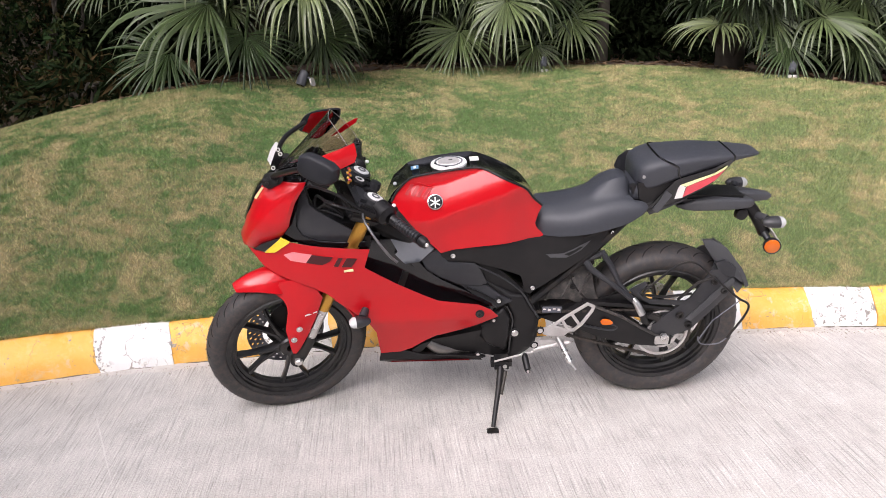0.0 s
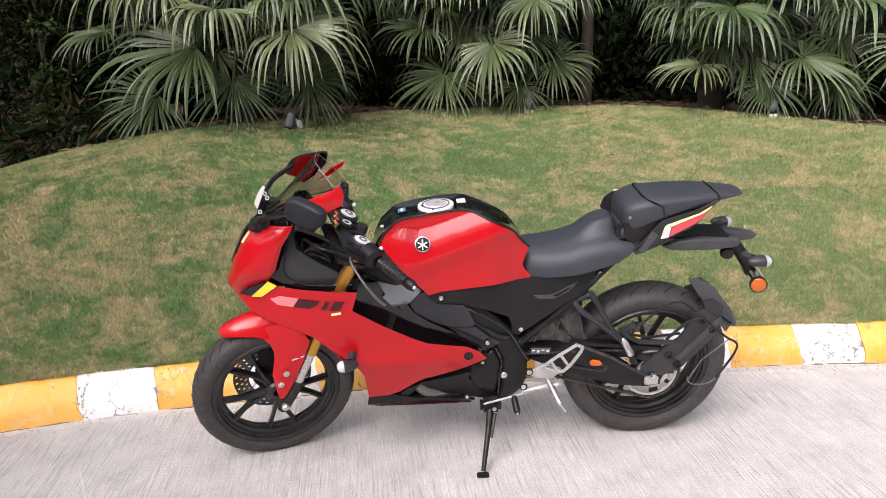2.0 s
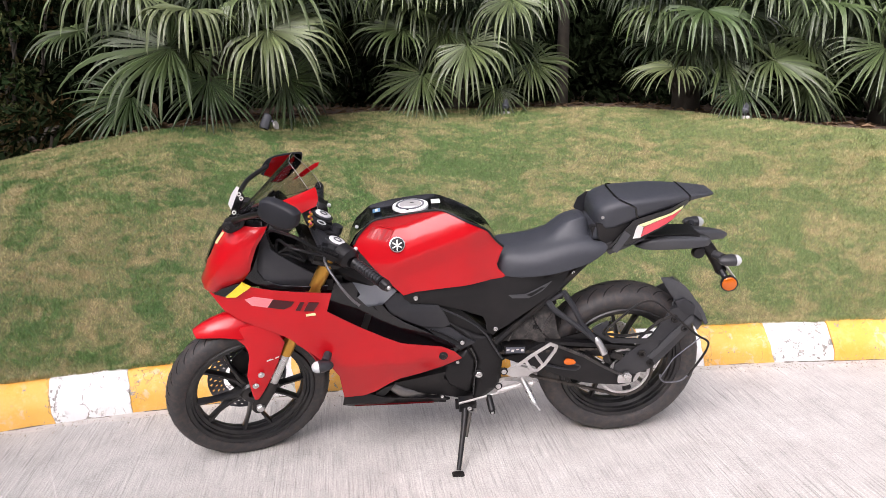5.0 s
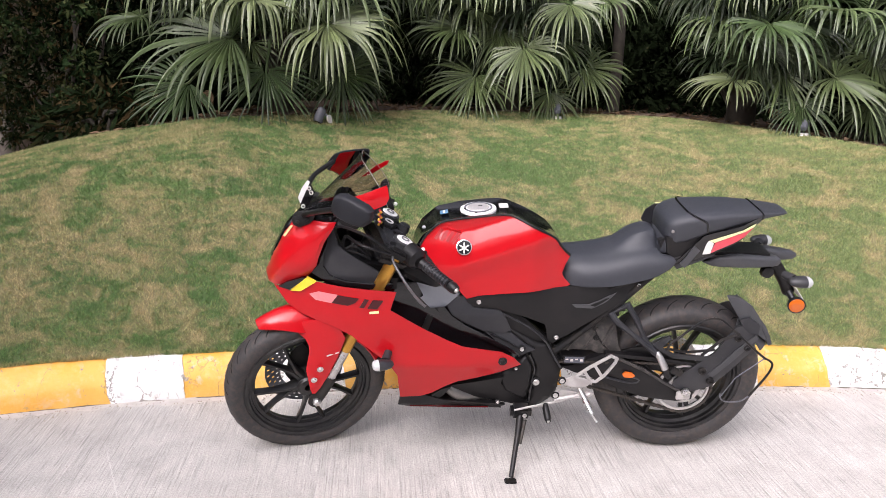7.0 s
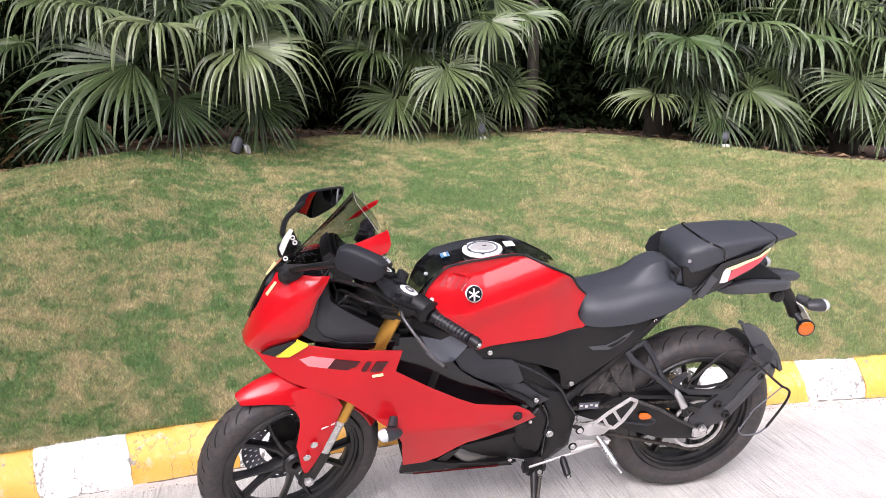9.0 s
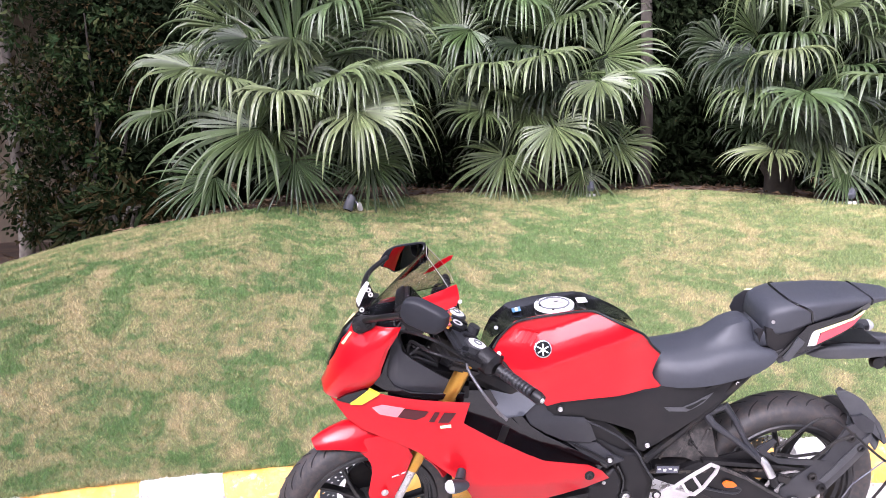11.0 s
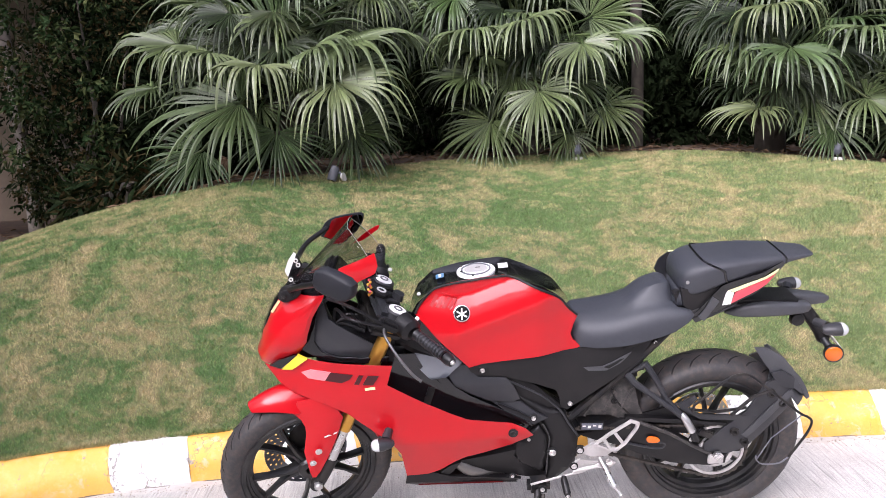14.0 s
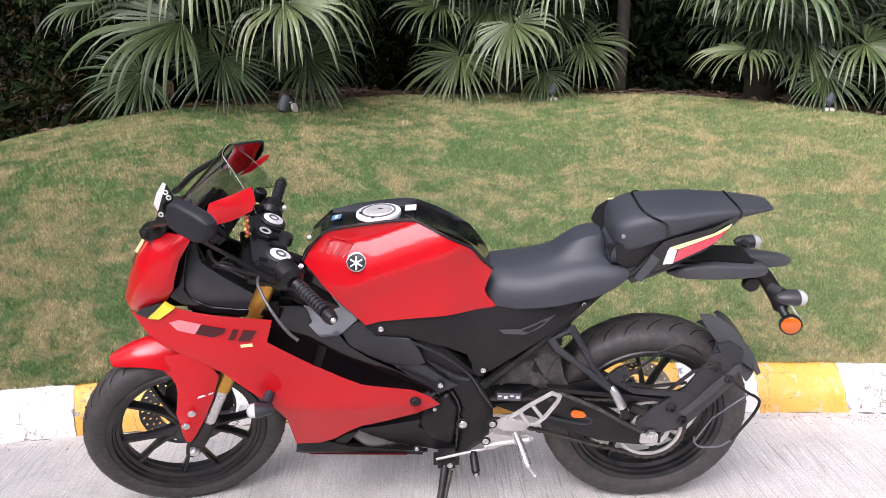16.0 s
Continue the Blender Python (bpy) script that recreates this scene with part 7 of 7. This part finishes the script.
# inner fender between frame and wheel, dusty from the road
for s in (-1, 1):
    fender = part("inner_fender", sheet([(-0.479, 0.441), (-0.457, 0.486), (-0.422, 0.525), (-0.364, 0.575), (-0.315, 0.595), (-0.281, 0.597), (-0.267, 0.548), (-0.255, 0.479), (-0.226, 0.413), (-0.296, 0.422), (-0.348, 0.448), (-0.409, 0.451)], lambda x, z: 0.094 - 0.03 * clamp01((z - 0.50) / 0.08), s, 0.014, 0.02, lip=0.004), DUSTY_BLACK, bike, "dusty black inner fender")
    part("fender_seam", rod(bend([(x, s * 0.092, z) for x, z in [(-0.352, 0.571), (-0.338, 0.519), (-0.312, 0.479), (-0.277, 0.440)]], 4), 0.004, 7), DARK_METAL, fender)
    for k in range(3):
        part("fender_rib", rod([(-0.43 + 0.06 * k, s * 0.094, 0.45 + 0.012 * k), (-0.39 + 0.055 * k, s * 0.090, 0.53 + 0.008 * k)], 0.005, 7), DUSTY_BLACK, fender)
    bolt(-0.335, s * 0.094, 0.50, 0.008, fender, DARK_METAL, s)
# rear hugger, its arms and the sari guard
rings = []
for i in range(9):
    a = radians(57 - i * 3.6)
    r = 0.336 + 0.010 * (i / 8)
    n = Vector((math.cos(a), 0, math.sin(a)))
    c = n * r + Vector((0, 0, 0.305))
    ring = [c - n * (0.040 * abs(q / 5) ** 3) + Vector((0, 0.080 * q / 5, 0)) for q in range(-5, 6)]
    rings.append(ring + [p - n * 0.006 for p in ring[::-1]])
hugger = part("rear_mudguard", loft(rings), TAIL_GREY, bike, "grey plastic tyre hugger")
part("hugger_flap", sheet([(0.105, 0.665), (0.137, 0.664), (0.169, 0.649), (0.200, 0.628), (0.234, 0.586), (0.262, 0.535), (0.305, 0.473), (0.279, 0.484), (0.234, 0.523), (0.190, 0.548), (0.166, 0.576), (0.127, 0.629)], lambda x, z: 0.090 - 0.016 * clamp01((x - 0.2) / 0.1), -1, 0.014, 0.018, lip=0.004), TAIL_GREY, hugger, "angular grey flap")
part("hugger_back", loft([[(x, y, z) for y in (-0.078, -0.03, 0.03, 0.078)] + [(x - 0.010, y, z - 0.008) for y in (0.078, 0.03, -0.03, -0.078)] for x, z in ((0.215, 0.592), (0.245, 0.572), (0.268, 0.545), (0.288, 0.510), (0.304, 0.474))]), TAIL_GREY, hugger)
part("hugger_step", sheet([(0.160, 0.580), (0.195, 0.589), (0.236, 0.560), (0.237, 0.522), (0.203, 0.528), (0.175, 0.552)], lambda x, z: 0.104, -1, 0.02, 0.02, lip=0.004), GREY_PLASTIC, hugger)
ARM = [(0.133, 0.534), (0.147, 0.553), (0.171, 0.556), (0.235, 0.535), (0.243, 0.503), (0.226, 0.442), (0.162, 0.380), (0.095, 0.323), (0.035, 0.300), (-0.045, 0.310), (-0.042, 0.345), (0.005, 0.390), (0.081, 0.455)]
arm_y = lambda x, z: 0.124 - 0.03 * clamp01((x - 0.1) / 0.12)
arm = part("hugger_arm", sheet(ARM, arm_y, -1, 0.012, 0.025, lip=0.004), GREY_PLASTIC, hugger, "flat arm that carries the hugger")
part("arm_web", sheet([(0.151, 0.454), (0.231, 0.518), (0.241, 0.501), (0.168, 0.430), (0.089, 0.364), (0.071, 0.375)], arm_y, -1, 0.012, 0.02, 0.007, 0.003), TAIL_GREY, arm)
part("arm_fork", sheet([(-0.140, 0.495), (-0.087, 0.526), (-0.078, 0.514), (-0.105, 0.480), (-0.064, 0.456), (0.118, 0.440), (0.109, 0.422), (-0.062, 0.436), (-0.125, 0.476)], 0.125, -1, 0.008, 0.03), GREY_PLASTIC, arm)
for x, z in [(0.163, 0.514), (0.205, 0.471), (0.050, 0.387), (0.085, 0.347)]:
    part("boss", lathe([(0.006, -0.001), (0.007, -0.008), (0.013, -0.008), (0.015, 0.0)], 18, pose(x, -arm_y(x, z), z), False), DARK_METAL, arm)
LOOP = [(-0.100, -0.14, 0.486), (-0.104, -0.17, 0.500), (-0.106, -0.18, 0.526), (-0.088, -0.18, 0.543), (-0.016, -0.18, 0.609), (0.025, -0.18, 0.628), (0.061, -0.18, 0.622), (0.116, -0.18, 0.576), (0.221, -0.18, 0.486), (0.254, -0.18, 0.466), (0.267, -0.18, 0.445), (0.253, -0.18, 0.400), (0.208, -0.18, 0.321)]
guard = part("wire_guard", rod(bend(LOOP, 5), 0.0042, 8), DARK_METAL, bike, "bent black wire guard beside the wheel")
part("guard_wire", rod(bend([(0.208, -0.18, 0.321), (0.179, -0.18, 0.299), (0.128, -0.18, 0.298), (0.108, -0.18, 0.313), (0.104, -0.18, 0.332)], 4), 0.0026, 7), GREY_METAL, guard, "thin grey wire of the guard")
part("guard_wire", rod([(0.108, -0.178, 0.316), (0.147, -0.179, 0.395), (0.235, -0.180, 0.476)], 0.0022, 7), GREY_METAL, guard)
part("guard_stay", rod([(-0.100, -0.14, 0.486), (-0.02, -0.135, 0.470), (0.08, -0.125, 0.475)], 0.0050, 8), DARK_METAL, guard)
part("guard_stay", rod([(0.015, -0.172, 0.48), (0.075, -0.176, 0.545), (0.13, -0.18, 0.570)], 0.0055, 8), DARK_METAL, guard)

hanger_bm = tube(bmesh.new(), [(-0.300, -0.10, 0.606), (-0.284, -0.12, 0.583), (-0.232, -0.13, 0.545), (-0.169, -0.14, 0.497), (-0.126, -0.14, 0.461)], [0.013, 0.012, 0.009, 0.009, 0.011], 8)
tube(hanger_bm, [(-0.246, -0.10, 0.640), (-0.216, -0.12, 0.596), (-0.180, -0.13, 0.525), (-0.137, -0.14, 0.473)], [0.011, 0.010, 0.008, 0.010], 8)
tube(hanger_bm, [(-0.296, -0.10, 0.606), (-0.240, -0.10, 0.634)], [0.010, 0.010], 8)
hanger = part("rear_peg_bracket", hanger_bm, GREY_PLASTIC, bike, "black passenger footpeg bracket")
part("rear_peg", rod([(-0.130, -0.14, 0.472), (-0.120, -0.15, 0.458), (-0.098, -0.16, 0.417)], [0.009, 0.012, 0.013], 14), STEEL, hanger, "bright folded passenger footpeg")
part("peg_rubber", rod([(-0.098, -0.16, 0.418), (-0.088, -0.162, 0.392), (-0.086, -0.162, 0.386)], [0.010, 0.013, 0.010], 12), MATT_BLACK, hanger)
part("chain_adjuster", boxed((0.052, 0.014, 0.026), pose(-0.045, -0.126, 0.386, 0, 24, 0), 0.004), DARK_METAL, bike)
PLATE = [(-0.297, 0.473), (-0.275, 0.463), (-0.280, 0.445), (-0.313, 0.393), (-0.339, 0.369), (-0.367, 0.373), (-0.412, 0.390), (-0.364, 0.428)]


def strip(a, b, y, wide, thick):
    length = math.hypot(b[0] - a[0], b[1] - a[1])
    return box(bmesh.new(), (length + wide * 0.8, thick, wide), pose((a[0] + b[0]) / 2, y, (a[1] + b[1]) / 2, 0, -math.degrees(math.atan2(b[1] - a[1], b[0] - a[0])), 0), 0.002)


heel = part("heel_guard", sheet([(-0.450, 0.370), (-0.411, 0.391), (-0.367, 0.379), (-0.340, 0.368), (-0.369, 0.342), (-0.419, 0.341), (-0.445, 0.352)], 0.165, -1, 0.010, 0.03), SILVER, bike, "pierced aluminium heel guard")
for a, b in zip(PLATE, PLATE[1:] + PLATE[:1]):
    part("rim_bar", strip(a, b, -0.17, 0.010, 0.010), SILVER, heel)
for a, b in zip([(-0.383, 0.413), (-0.350, 0.436)], [(-0.359, 0.373), (-0.320, 0.391)]):
    part("cross_bar", strip(a, b, -0.17, 0.010, 0.009), SILVER, heel)
part("peg_bracket", sheet([(-0.477, 0.308), (-0.452, 0.325), (-0.397, 0.317), (-0.357, 0.324), (-0.336, 0.309), (-0.362, 0.287), (-0.417, 0.295), (-0.463, 0.284), (-0.481, 0.290)], 0.16, -1, 0.014, 0.03, lip=0.004), SILVER, heel, "cast footpeg bracket")
for x, z in [(-0.457, 0.373), (-0.475, 0.314)]:
    bolt(x, -0.172, z, 0.011, heel, SILVER)
part("footpeg", rod([(-0.392, -0.17, 0.338), (-0.382, -0.20, 0.325), (-0.366, -0.255, 0.300), (-0.362, -0.263, 0.294)], [0.009, 0.011, 0.010, 0.006], 14), STEEL, bike, "bare aluminium footpeg")
part("peg_feeler", rod([(-0.364, -0.26, 0.297), (-0.347, -0.265, 0.273), (-0.345, -0.266, 0.270)], [0.004, 0.0035, 0.006], 8), STEEL, bike)
lever_bm = tube(bmesh.new(), [(x, -0.168, z) for x, z in [(-0.352, 0.315), (-0.418, 0.305), (-0.478, 0.292)]], [0.008, 0.007, 0.008], 10)
tube(lever_bm, [(x, -0.17, z) for x, z in [(-0.379, 0.323), (-0.452, 0.290), (-0.528, 0.271), (-0.614, 0.248)]], [0.0038] * 4, 8)
shift = part("shift_lever", lever_bm, SILVER, bike, "aluminium shift lever and linkage rod")
part("toe_peg", rod([(-0.508, -0.18, 0.283), (-0.509, -0.192, 0.275), (-0.503, -0.222, 0.247), (-0.502, -0.225, 0.244)], [0.008, 0.012, 0.012, 0.008], 12), MATT_BLACK, shift)
bolt(-0.502, -0.226, 0.243, 0.007, shift)
stand_bm = tube(bmesh.new(), [(-0.588, -0.150, 0.215), (-0.600, -0.200, 0.160), (-0.628, -0.300, 0.062)], [0.013, 0.010, 0.008], 10)
stand = part("side_stand", stand_bm, DARK_METAL, bike, "black side stand pushed down to the road")
part("stand_bracket", boxed((0.075, 0.05, 0.05), pose(-0.585, -0.135, 0.222, 15, 0, 0), 0.012), DARK_METAL, stand)
part("stand_foot", boxed((0.042, 0.030, 0.009), pose(-0.630, -0.308, 0.0525, -LEAN, 0, 0), 0.003), DARK_METAL, stand)
part("stand_spring", rod([(-0.572, -0.165, 0.205), (-0.592, -0.212, 0.135)], 0.007, 8), OILY, stand)
bolt(-0.575, -0.163, 0.222, 0.010, stand)

build_grass()
